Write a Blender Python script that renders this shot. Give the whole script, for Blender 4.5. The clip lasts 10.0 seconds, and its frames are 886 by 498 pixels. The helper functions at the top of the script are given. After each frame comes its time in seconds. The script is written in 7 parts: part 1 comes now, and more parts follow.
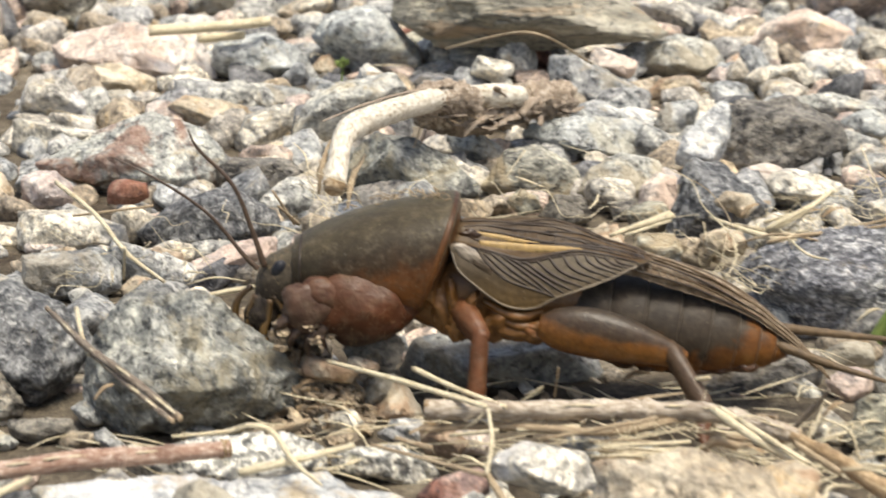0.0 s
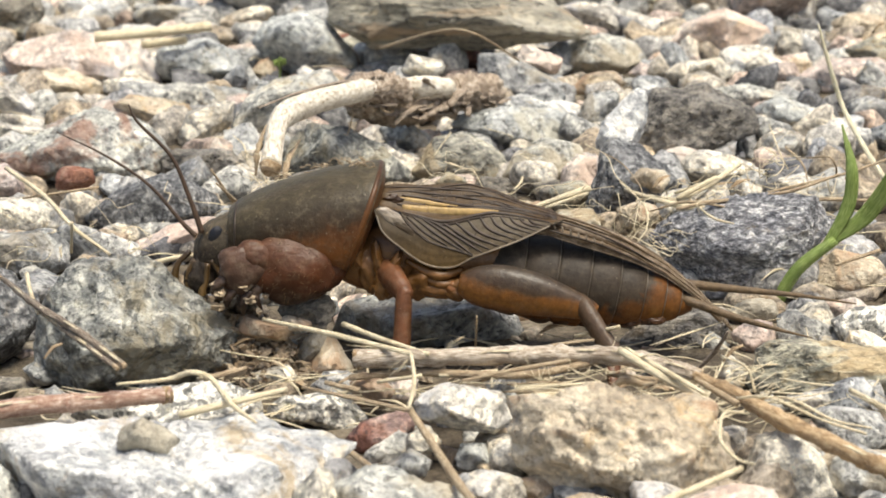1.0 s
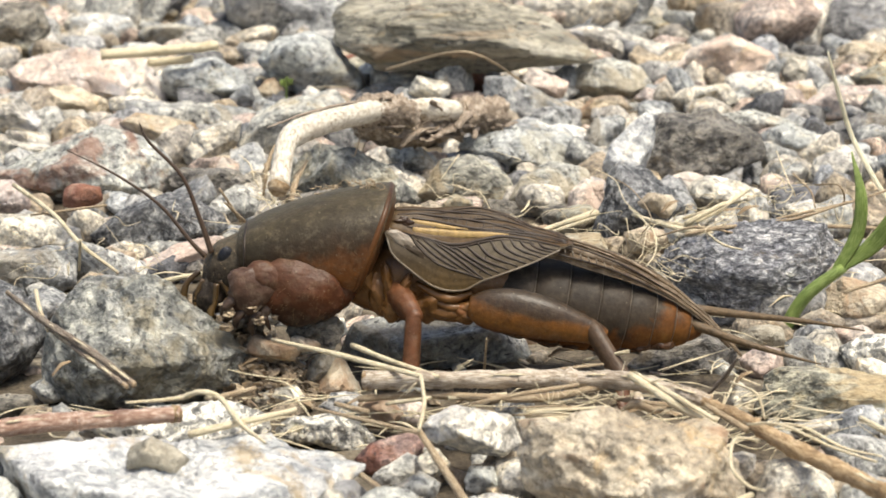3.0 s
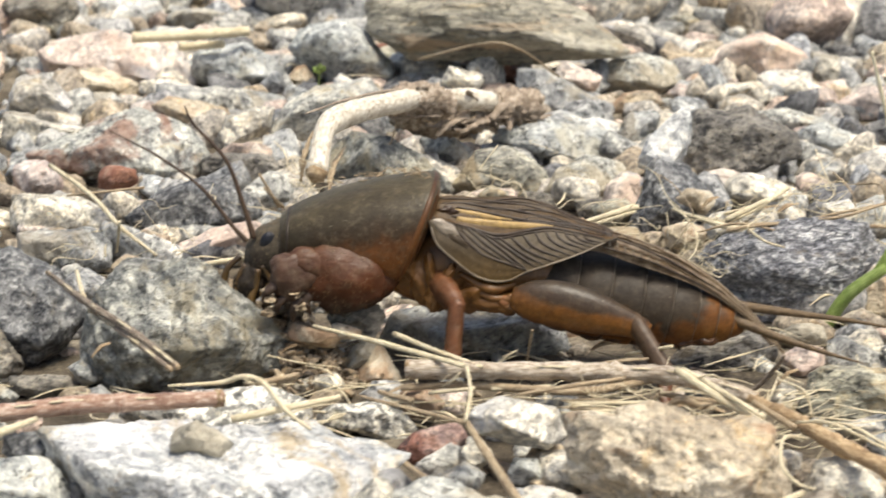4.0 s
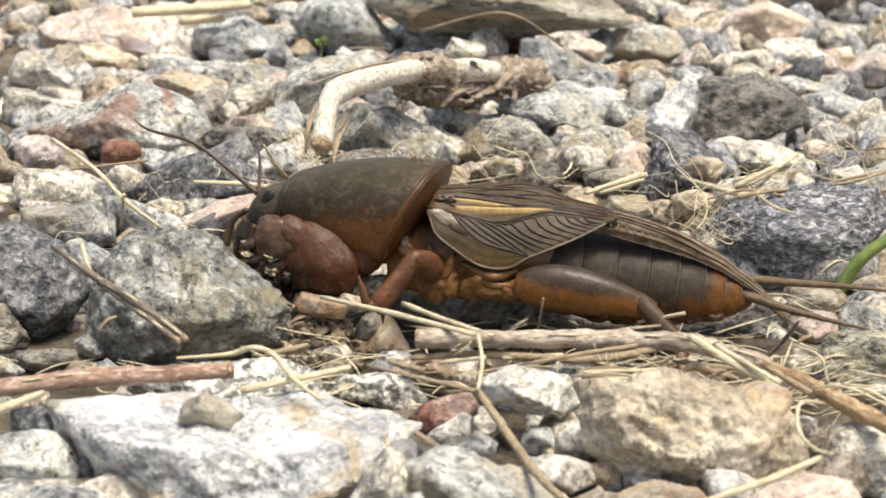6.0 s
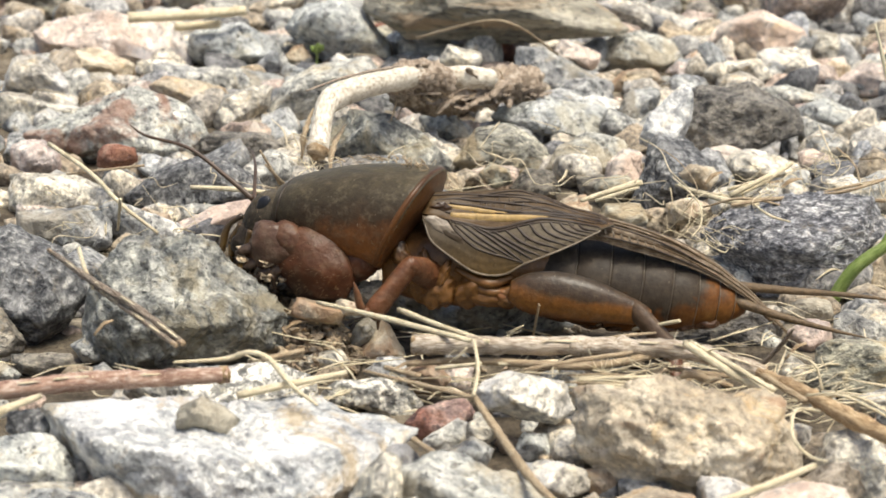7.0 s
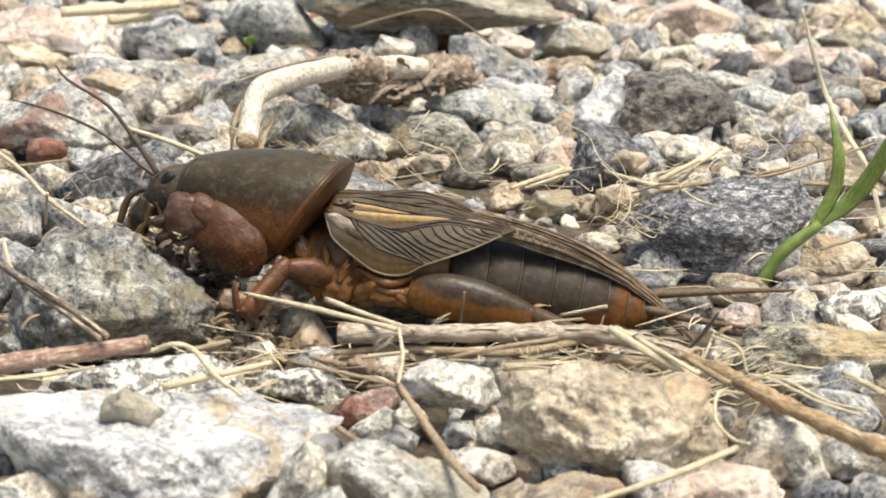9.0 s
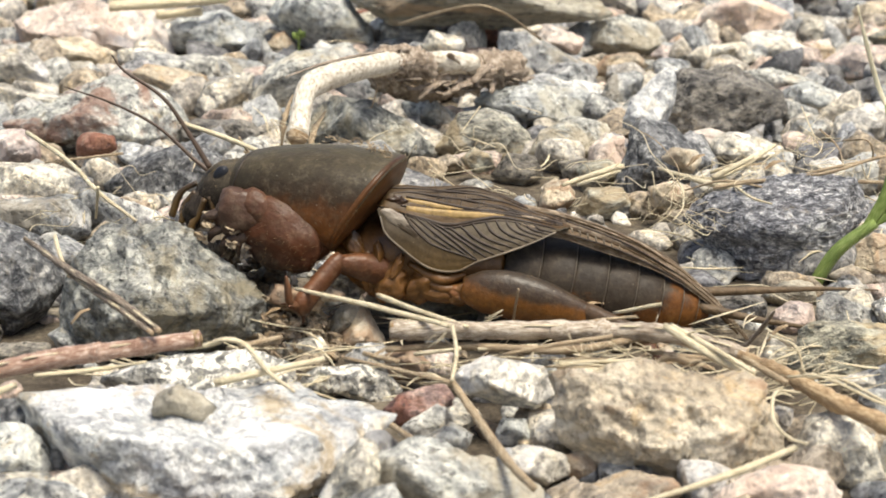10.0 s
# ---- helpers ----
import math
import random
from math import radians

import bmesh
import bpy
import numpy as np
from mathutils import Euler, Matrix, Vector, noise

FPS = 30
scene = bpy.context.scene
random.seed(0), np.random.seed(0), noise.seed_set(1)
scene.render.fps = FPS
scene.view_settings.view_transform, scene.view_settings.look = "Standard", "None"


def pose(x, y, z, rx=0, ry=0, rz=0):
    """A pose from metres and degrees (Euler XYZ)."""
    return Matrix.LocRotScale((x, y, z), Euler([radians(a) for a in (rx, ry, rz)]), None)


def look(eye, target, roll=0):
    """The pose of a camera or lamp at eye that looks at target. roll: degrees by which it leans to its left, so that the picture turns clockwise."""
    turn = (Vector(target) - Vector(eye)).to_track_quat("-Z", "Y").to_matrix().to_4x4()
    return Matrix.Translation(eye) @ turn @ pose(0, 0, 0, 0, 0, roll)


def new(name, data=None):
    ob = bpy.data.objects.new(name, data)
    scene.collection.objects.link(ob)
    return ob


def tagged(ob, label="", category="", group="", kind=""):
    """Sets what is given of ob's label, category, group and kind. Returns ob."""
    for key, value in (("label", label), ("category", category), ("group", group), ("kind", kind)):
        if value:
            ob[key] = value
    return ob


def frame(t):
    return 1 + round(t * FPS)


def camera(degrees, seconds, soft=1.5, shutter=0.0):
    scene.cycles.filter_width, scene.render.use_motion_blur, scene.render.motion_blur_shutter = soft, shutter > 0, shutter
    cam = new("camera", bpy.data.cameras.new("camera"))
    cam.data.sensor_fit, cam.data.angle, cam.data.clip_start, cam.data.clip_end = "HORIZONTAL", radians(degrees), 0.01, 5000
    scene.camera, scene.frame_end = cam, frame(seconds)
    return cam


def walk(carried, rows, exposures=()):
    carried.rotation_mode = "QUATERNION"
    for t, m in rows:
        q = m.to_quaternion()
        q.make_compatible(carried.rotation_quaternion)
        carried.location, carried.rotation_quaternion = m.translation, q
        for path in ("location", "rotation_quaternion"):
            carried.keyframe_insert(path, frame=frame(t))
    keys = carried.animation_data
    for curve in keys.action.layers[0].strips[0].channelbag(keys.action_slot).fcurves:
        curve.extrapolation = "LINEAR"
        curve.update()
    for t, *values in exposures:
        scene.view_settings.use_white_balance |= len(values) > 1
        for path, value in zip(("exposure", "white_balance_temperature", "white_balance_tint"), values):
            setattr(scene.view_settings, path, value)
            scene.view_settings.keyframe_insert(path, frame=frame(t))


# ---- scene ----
# A mole cricket about 45 mm long on crushed stone, filmed by hand from 23 cm. Builders take millimetres.
PATH = [
    (0, (-0.00147, -0.20472, 0.07404), (-0.00568, 0.00599, 0.01094), 0.05),
    (0.5, (0.00125, -0.21801, 0.07200), (-0.00048, -0.00657, 0.01127), -0.48),
    (1, (0.00152, -0.22122, 0.07121), (0.00115, -0.00940, 0.01179), -0.64),
    (1.5, (-0.00036, -0.22034, 0.07170), (-0.00195, -0.00810, 0.01380), -0.12),
    (2, (0.00009, -0.22152, 0.07135), (-0.00099, -0.00931, 0.01335), -0.06),
    (2.5, (0.00000, -0.22104, 0.07129), (-0.00008, -0.00893, 0.01292), -0.08),
    (2.7, (0.00000, -0.22104, 0.07129), (0.00011, -0.00893, 0.01321), -0.08),
    (3.8, (-0.00231, -0.22144, 0.07054), (-0.00190, -0.00895, 0.01357), 1.32),
    (4, (-0.00423, -0.21969, 0.07026), (-0.00381, -0.00747, 0.01226), 1.51),
    (4.5, (-0.00815, -0.21610, 0.06971), (-0.00824, -0.00457, 0.00925), 1.75),
    (5, (-0.00728, -0.21537, 0.06776), (-0.00891, -0.00438, 0.00547), 1.28),
    (5.5, (-0.00604, -0.21656, 0.06795), (-0.00629, -0.00508, 0.00733), 0.95),
    (6, (-0.00518, -0.21768, 0.06862), (-0.00454, -0.00593, 0.00895), 0.89),
    (6.2, (-0.00518, -0.21768, 0.06862), (-0.00425, -0.00593, 0.00938), 0.95),
    (7.3, (-0.00643, -0.21850, 0.06866), (-0.00435, -0.00649, 0.00994), 1.79),
    (7.5, (-0.00789, -0.21804, 0.06910), (-0.00566, -0.00588, 0.01094), 2.55),
    (8, (-0.00564, -0.21699, 0.06797), (-0.00314, -0.00505, 0.00901), 1.80),
    (8.5, (-0.00292, -0.21762, 0.06778), (0.00215, -0.00617, 0.00725), 0.81),
    (9, (-0.00299, -0.21846, 0.06836), (0.00231, -0.00674, 0.00879), 0.72),
    (9.5, (-0.00486, -0.21751, 0.06798), (-0.00150, -0.00561, 0.00893), 0.98),
    (10, (-0.00422, -0.21699, 0.06782), (-0.00232, -0.00529, 0.00800), 0.80),
]
cam = camera(20.0, 10.0, soft=1.7, shutter=0.5)
cam.data.dof.use_dof, cam.data.dof.focus_distance, cam.data.dof.aperture_fstop = True, 0.248, 115
walk(cam, [(t, look(eye, target, roll)) for t, eye, target, roll in PATH], exposures=[(0, 0.85, 6900, 9), (10, 0.85, 6900, 9)])

# ---- light: a bright hazy sky with a soft high sun ----
world = bpy.data.worlds.new("world")
scene.world = world
world.use_nodes = True
sky = world.node_tree.nodes.new("ShaderNodeTexSky")
sky.sky_type, sky.sun_disc = "NISHITA", False
sky.sun_elevation, sky.sun_rotation = radians(70), radians(135)
sky.dust_density = 4.0
back = world.node_tree.nodes["Background"]
back.inputs["Strength"].default_value = 0.1
world.node_tree.links.new(sky.outputs[0], back.inputs[0])
sun_data = bpy.data.lights.new("sun", "SUN")
sun_data.energy, sun_data.angle, sun_data.color = 2.4, radians(22), (1.0, 0.97, 0.89)
sun = new("sun", sun_data)
# the sun stands high over the insect, veiled by haze
sun.matrix_world = look((0.12, -0.12, 0.5), (0, 0, 0))

MM = 0.001
RNG = np.random.default_rng(7)


# ---- materials ----
def nodes_of(name, rough=0.8, spec=0.3):
    m = bpy.data.materials.new(name)
    m.use_nodes = True
    b = m.node_tree.nodes["Principled BSDF"]
    b.inputs["Roughness"].default_value = rough
    b.inputs["Specular IOR Level"].default_value = spec
    return m, m.node_tree.nodes, m.node_tree.links, b


def noise_node(n, l, vec, scale, detail=4.0, rough=0.55, warp=0.0):
    t = n.new("ShaderNodeTexNoise")
    t.inputs["Scale"].default_value, t.inputs["Detail"].default_value = scale, detail
    t.inputs["Roughness"].default_value, t.inputs["Distortion"].default_value = rough, warp
    l.new(vec, t.inputs["Vector"])
    return t.outputs["Fac"]


def ramp_node(n, l, fac, stops):
    r = n.new("ShaderNodeValToRGB")
    while len(r.color_ramp.elements) < len(stops):
        r.color_ramp.elements.new(0.5)
    for e, (p, c) in zip(r.color_ramp.elements, stops):
        e.position = p
        e.color = (*c, 1) if len(c) == 3 else c
    l.new(fac, r.inputs["Fac"])
    return r.outputs["Color"]


def mix_node(n, l, fac, a, b, mode="MIX"):
    m = n.new("ShaderNodeMix")
    m.data_type, m.blend_type = "RGBA", mode
    for sock, v in ((m.inputs[0], fac), (m.inputs[6], a), (m.inputs[7], b)):
        if hasattr(v, "is_linked"):
            l.new(v, sock)
        elif isinstance(v, tuple):
            sock.default_value = (*v, 1)
        else:
            sock.default_value = v
    return m.outputs[2]


def bump_node(n, l, b, height, strength, dist):
    k = n.new("ShaderNodeBump")
    k.inputs["Strength"].default_value, k.inputs["Distance"].default_value = strength, dist
    l.new(height, k.inputs["Height"])
    l.new(k.outputs[0], b.inputs["Normal"])


def shifted(n, l, island=False, stretch=(1, 1, 1), much=0.4):
    """Object coordinates moved by a random amount for each object, or each island."""
    tc = n.new("ShaderNodeTexCoord")
    src = n.new("ShaderNodeNewGeometry" if island else "ShaderNodeObjectInfo")
    r = src.outputs["Random Per Island" if island else "Random"]
    mp = n.new("ShaderNodeMapping")
    mp.inputs["Scale"].default_value = stretch
    sc = n.new("ShaderNodeVectorMath")
    sc.operation = "SCALE"
    sc.inputs[0].default_value = (much, much * 1.7, much * 0.6)
    l.new(r, sc.inputs["Scale"])
    l.new(tc.outputs["Object"], mp.inputs["Vector"])
    l.new(sc.outputs[0], mp.inputs["Location"])
    return mp.outputs[0], r


def facets(n, l, v, scale, steep):
    """Height of a surface broken into small planes, each tilted its own way."""
    cell = n.new("ShaderNodeTexVoronoi")
    cell.inputs["Scale"].default_value = scale
    l.new(v, cell.inputs["Vector"])
    away = n.new("ShaderNodeVectorMath")
    away.operation = "SUBTRACT"
    l.new(v, away.inputs[0])
    l.new(cell.outputs["Position"], away.inputs[1])
    tilt = n.new("ShaderNodeVectorMath")
    tilt.operation = "MULTIPLY_ADD"
    l.new(cell.outputs["Color"], tilt.inputs[0])
    tilt.inputs[1].default_value = (2 * steep, 2 * steep, 2 * steep)
    tilt.inputs[2].default_value = (-steep, -steep, -steep)
    dot = n.new("ShaderNodeVectorMath")
    dot.operation = "DOT_PRODUCT"
    l.new(away.outputs[0], dot.inputs[0])
    l.new(tilt.outputs[0], dot.inputs[1])
    return dot.outputs["Value"]


def plus(n, l, a, b, k):
    """a + b * k."""
    q = n.new("ShaderNodeMath")
    q.operation = "MULTIPLY_ADD"
    l.new(b, q.inputs[0])
    q.inputs[1].default_value = k
    l.new(a, q.inputs[2])
    return q.outputs[0]


def granite(name, low, mid, high, speck=(0.03, 0.03, 0.035), amount=0.4, stretch=(1, 1, 1), stain=None, island=False, relief=0.4, stained=0.5, veined=0.42, patch=130, soft=0.22, fine=1.0):
    """Crystalline rock: cloudy patches some millimetres wide, mineral grains under a millimetre, dark specks, stains."""
    m, n, l, b = nodes_of(name, 0.72, 0.35)
    v, r = shifted(n, l, island, stretch)
    warp = n.new("ShaderNodeTexNoise")
    warp.inputs["Scale"].default_value, warp.inputs["Detail"].default_value = 700, 3
    l.new(v, warp.inputs["Vector"])
    push = n.new("ShaderNodeVectorMath")
    push.operation = "MULTIPLY_ADD"
    l.new(warp.outputs["Color"], push.inputs[0])
    push.inputs[1].default_value = (0.002, 0.002, 0.002)
    l.new(v, push.inputs[2])
    big = noise_node(n, l, v, patch, 7.0, 0.62, 0.5)
    base = ramp_node(n, l, big, [(0.5 - soft, low), (0.5, mid), (0.5 + soft, high)])
    grain = noise_node(n, l, v, 1200, 4.0, 0.7)
    base = mix_node(n, l, fine, base, ramp_node(n, l, grain, [(0.36, (0.52, 0.53, 0.55)), (0.5, (1.0, 1.0, 1.0)), (0.64, (1.5, 1.48, 1.42))]), "MULTIPLY")
    for scale, much in ((420, 0.5), (1300, 0.4)):
        cell = n.new("ShaderNodeTexVoronoi")
        cell.inputs["Scale"].default_value = scale
        l.new(push.outputs[0], cell.inputs["Vector"])
        crystal = n.new("ShaderNodeSeparateColor")
        l.new(cell.outputs["Color"], crystal.inputs[0])
        base = mix_node(n, l, much * fine, base, ramp_node(n, l, crystal.outputs[0], [(0.0, (0.45, 0.45, 0.48)), (0.3, (0.88, 0.88, 0.88)), (0.75, (1.08, 1.08, 1.06)), (1.0, (1.75, 1.72, 1.64))]), "MULTIPLY")
    dots = noise_node(n, l, v, 850, 4.0, 0.72, 0.3)
    base = mix_node(n, l, ramp_node(n, l, dots, [(0.6 - 0.08 * amount, (0, 0, 0)), (0.65 - 0.07 * amount, (0.75, 0.75, 0.75))]), base, speck)
    veins = noise_node(n, l, v, 60, 7.0, 0.7, 1.2)
    base = mix_node(n, l, ramp_node(n, l, veins, [(0.56, (0, 0, 0)), (0.6, (veined, veined, veined))]), base, tuple(min(0.8, c * 1.2 + 0.05) for c in high))
    ochre = noise_node(n, l, v, 210, 6.0, 0.75, 0.6)
    base = mix_node(n, l, ramp_node(n, l, ochre, [(0.57, (0, 0, 0)), (0.66, (0.5, 0.5, 0.5))]), base, tuple(min(0.7, c * k) for c, k in zip(mid, (1.3, 1.05, 0.68))))
    if stain:
        st = noise_node(n, l, v, 75, 6.0, 0.68, 0.8)
        base = mix_node(n, l, ramp_node(n, l, st, [(stained, (0, 0, 0)), (stained + 0.07, (0.75, 0.75, 0.75))]), base, stain)
    # hairline cracks, broken off by noise
    crack = n.new("ShaderNodeTexVoronoi")
    crack.feature = "DISTANCE_TO_EDGE"
    crack.inputs["Scale"].default_value = 150
    l.new(push.outputs[0], crack.inputs["Vector"])
    gap = plus(n, l, crack.outputs["Distance"], veins, 0.12)
    base = mix_node(n, l, ramp_node(n, l, gap, [(0.045, (0.5, 0.5, 0.5)), (0.075, (0, 0, 0))]), base, tuple(c * 0.3 for c in low))
    tone = ramp_node(n, l, r, [(0, (0.8, 0.8, 0.83)), (0.5, (1.0, 0.99, 0.97)), (1, (1.15, 1.12, 1.06))])
    base = mix_node(n, l, 1.0, base, tone, "MULTIPLY")
    l.new(base, b.inputs["Base Color"])
    h = plus(n, l, facets(n, l, push.outputs[0], 170, 0.25), facets(n, l, push.outputs[0], 520, 0.6), relief * 1.5)
    h = plus(n, l, plus(n, l, h, big, 0.0011), grain, 0.0005 * relief * 2)
    bump_node(n, l, b, h, 0.9, 1.0)
    rg = ramp_node(n, l, dots, [(0.35, (0.5, 0.5, 0.5)), (0.65, (0.85, 0.85, 0.85))])
    l.new(rg, b.inputs["Roughness"])
    return m


STONE = {
    "grey": granite("grey_granite", (0.22, 0.228, 0.222), (0.38, 0.388, 0.37), (0.56, 0.553, 0.52), stain=(0.4, 0.355, 0.27), veined=0.35),
    "slate": granite("blue_grey_granite", (0.1, 0.107, 0.107), (0.225, 0.233, 0.222), (0.46, 0.465, 0.43), (0.05, 0.05, 0.052), 0.3, relief=0.7, veined=0.5, stain=(0.3, 0.265, 0.185), stained=0.5, patch=320, soft=0.17),
    "blue": granite("blue_grey_gneiss", (0.25, 0.268, 0.268), (0.41, 0.43, 0.425), (0.6, 0.61, 0.595), patch=200, veined=0.3, stain=(0.44, 0.42, 0.34), stained=0.53, fine=0.75),
    "dark": granite("dark_slate", (0.075, 0.08, 0.088), (0.165, 0.171, 0.18), (0.46, 0.465, 0.47), amount=0.6, veined=0.25, patch=1100, soft=0.17),
    "darkrough": granite("dark_basalt", (0.12, 0.11, 0.093), (0.22, 0.204, 0.175), (0.4, 0.378, 0.33), amount=0.3, relief=0.7, veined=0.25, stretch=(0.8, 1, 1.2), patch=220, soft=0.2),
    "blackwhite": granite("black_amphibolite", (0.11, 0.114, 0.123), (0.33, 0.335, 0.345), (0.85, 0.855, 0.85), (0.06, 0.06, 0.07), 0.5, (0.7, 1.2, 1.4), relief=0.6, veined=0.4, patch=1700, soft=0.15),
    "cream": granite("cream_quartz", (0.34, 0.32, 0.27), (0.55, 0.52, 0.45), (0.72, 0.7, 0.63), (0.16, 0.15, 0.14), 0.3),
    "white": granite("white_marble", (0.3, 0.322, 0.335), (0.54, 0.552, 0.55), (0.74, 0.735, 0.71), (0.22, 0.23, 0.25), 0.35, stain=(0.46, 0.36, 0.22), stained=0.54, relief=0.4, patch=260, fine=0.75),
    "pink": granite("pink_feldspar", (0.4, 0.335, 0.29), (0.6, 0.505, 0.445), (0.75, 0.7, 0.635), (0.24, 0.23, 0.22), 0.3, stain=(0.58, 0.44, 0.36), fine=0.7),
    "tan": granite("tan_granite", (0.29, 0.24, 0.175), (0.46, 0.395, 0.3), (0.64, 0.585, 0.48), (0.2, 0.15, 0.11), 0.15, veined=0.45, stain=(0.38, 0.235, 0.14), soft=0.24, patch=110, fine=0.6),
    "rust": granite("rusty_stone", (0.14, 0.07, 0.05), (0.27, 0.15, 0.1), (0.38, 0.3, 0.24), stain=(0.2, 0.08, 0.055)),
    "red": granite("red_jasper", (0.16, 0.07, 0.055), (0.27, 0.135, 0.105), (0.46, 0.37, 0.32), stain=(0.22, 0.15, 0.14)),
    "redgrey": granite("grey_stone_red_patches", (0.2, 0.212, 0.205), (0.34, 0.35, 0.335), (0.5, 0.51, 0.48), stain=(0.25, 0.14, 0.1), stained=0.46),
    "olive": granite("olive_grey_schist", (0.2, 0.2, 0.165), (0.35, 0.34, 0.28), (0.52, 0.5, 0.42), stretch=(0.7, 1, 1.4), stain=(0.4, 0.31, 0.18)),
    "schist": granite("brown_grey_schist", (0.2, 0.19, 0.15), (0.35, 0.325, 0.25), (0.5, 0.47, 0.38), stretch=(0.4, 1, 1.8), stain=(0.42, 0.3, 0.18), stained=0.53, veined=0.12, relief=0.25, patch=110, soft=0.2, fine=0.6),
    "speckle": granite("salt_and_pepper_diorite", (0.5, 0.5, 0.47), (0.63, 0.62, 0.58), (0.76, 0.75, 0.7), (0.03, 0.035, 0.04), 1.5),
}
LOOKS = {
    "schist": "brown-grey schist slab with layered bands",
    "slate": "blue-grey granite boulder with pale crusted patches",
    "grey": "grey granite stone with pale mineral patches", "blue": "blue-grey gneiss stone with whitish bands", "dark": "dark slate-grey stone with fine sparkle",
    "darkrough": "rough dark basalt stone with pitted surface", "blackwhite": "black stone with white mineral streaks", "cream": "cream-white quartz stone with worn edges",
    "white": "large white marble-like stone slab", "pink": "pale pink feldspar stone with grey flecks", "tan": "tan sandy stone with rusty stains",
    "rust": "rusty brown stone with dark crevices", "red": "brick-red stone with grey flecks", "redgrey": "flat grey stone with reddish-brown patches",
    "olive": "olive-grey layered stone with faint bands", "speckle": "white stone speckled with black grains",
}


def soil_material():
    m, n, l, b = nodes_of("sandy_soil", 0.95, 0.15)
    tc = n.new("ShaderNodeTexCoord")
    v = tc.outputs["Object"]
    a, g = noise_node(n, l, v, 120, 5), noise_node(n, l, v, 1500, 3, 0.7)
    col = ramp_node(n, l, a, [(0.35, (0.06, 0.048, 0.036)), (0.55, (0.13, 0.108, 0.08)), (0.7, (0.24, 0.21, 0.165))])
    col = mix_node(n, l, 0.8, col, ramp_node(n, l, g, [(0.3, (0.4, 0.4, 0.4)), (0.5, (1, 1, 1)), (0.7, (1.6, 1.6, 1.5))]), "MULTIPLY")
    l.new(col, b.inputs["Base Color"])
    bump_node(n, l, b, g, 0.6, 0.0008)
    return m


def stalk_material(name, dark, mid, pale, rough=0.65, fibre=22):
    """Dry plant fibre: streaks along the stalk, blotches."""
    m, n, l, b = nodes_of(name, rough, 0.35)
    tc = n.new("ShaderNodeTexCoord")
    mp = n.new("ShaderNodeMapping")
    mp.inputs["Scale"].default_value = (6, fibre, 1)
    l.new(tc.outputs["UV"], mp.inputs["Vector"])
    info = n.new("ShaderNodeObjectInfo")
    add = n.new("ShaderNodeVectorMath")
    l.new(mp.outputs[0], add.inputs[0])
    sc = n.new("ShaderNodeVectorMath")
    sc.operation = "SCALE"
    sc.inputs[0].default_value = (9, 13, 17)
    l.new(info.outputs["Random"], sc.inputs["Scale"])
    l.new(sc.outputs[0], add.inputs[1])
    streak = noise_node(n, l, add.outputs[0], 1.6, 5, 0.65)
    blot = noise_node(n, l, tc.outputs["Object"], 260, 4, 0.6)
    col = ramp_node(n, l, streak, [(0.3, dark), (0.48, mid), (0.66, pale)])
    col = mix_node(n, l, ramp_node(n, l, blot, [(0.55, (0, 0, 0)), (0.68, (0.45, 0.45, 0.45))]), col, dark)
    l.new(col, b.inputs["Base Color"])
    bump_node(n, l, b, streak, 0.5, 0.0006)
    return m


STRAW = stalk_material("pale_straw", (0.38, 0.29, 0.15), (0.7, 0.6, 0.4), (0.84, 0.78, 0.6))
TANSTRAW = stalk_material("tan_straw", (0.15, 0.1, 0.06), (0.37, 0.275, 0.17), (0.6, 0.5, 0.35))
TWIG = stalk_material("weathered_twig", (0.13, 0.092, 0.062), (0.42, 0.345, 0.26), (0.72, 0.65, 0.55), 0.8)
REDTWIG = stalk_material("reddish_bark", (0.17, 0.085, 0.06), (0.33, 0.2, 0.14), (0.62, 0.5, 0.41), 0.4, 12)
DARKTWIG = stalk_material("dark_twig", (0.07, 0.05, 0.036), (0.2, 0.155, 0.115), (0.42, 0.36, 0.29), 0.75)
STEMTAN = stalk_material("tan_stem", (0.19, 0.115, 0.055), (0.42, 0.285, 0.155), (0.62, 0.48, 0.3), 0.6, 14)
BAREWOOD = stalk_material("bleached_wood", (0.27, 0.2, 0.125), (0.62, 0.56, 0.45), (0.78, 0.74, 0.66), 0.6, 14)
BARK = stalk_material("flaking_bark", (0.09, 0.066, 0.048), (0.27, 0.21, 0.155), (0.5, 0.43, 0.35), 0.9, 12)
ENDWOOD = stalk_material("broken_wood", (0.1, 0.065, 0.035), (0.33, 0.23, 0.13), (0.6, 0.5, 0.36), 0.85, 4)
GREEN = stalk_material("green_grass", (0.1, 0.16, 0.03), (0.2, 0.28, 0.065), (0.33, 0.4, 0.14), 0.42, 30)
PALEGRASS = stalk_material("withered_grass", (0.6, 0.52, 0.3), (0.8, 0.73, 0.5), (0.86, 0.82, 0.66), 0.6, 30)
LEAFDRY = stalk_material("dry_leaf", (0.14, 0.09, 0.045), (0.33, 0.23, 0.13), (0.5, 0.4, 0.27), 0.75, 8)


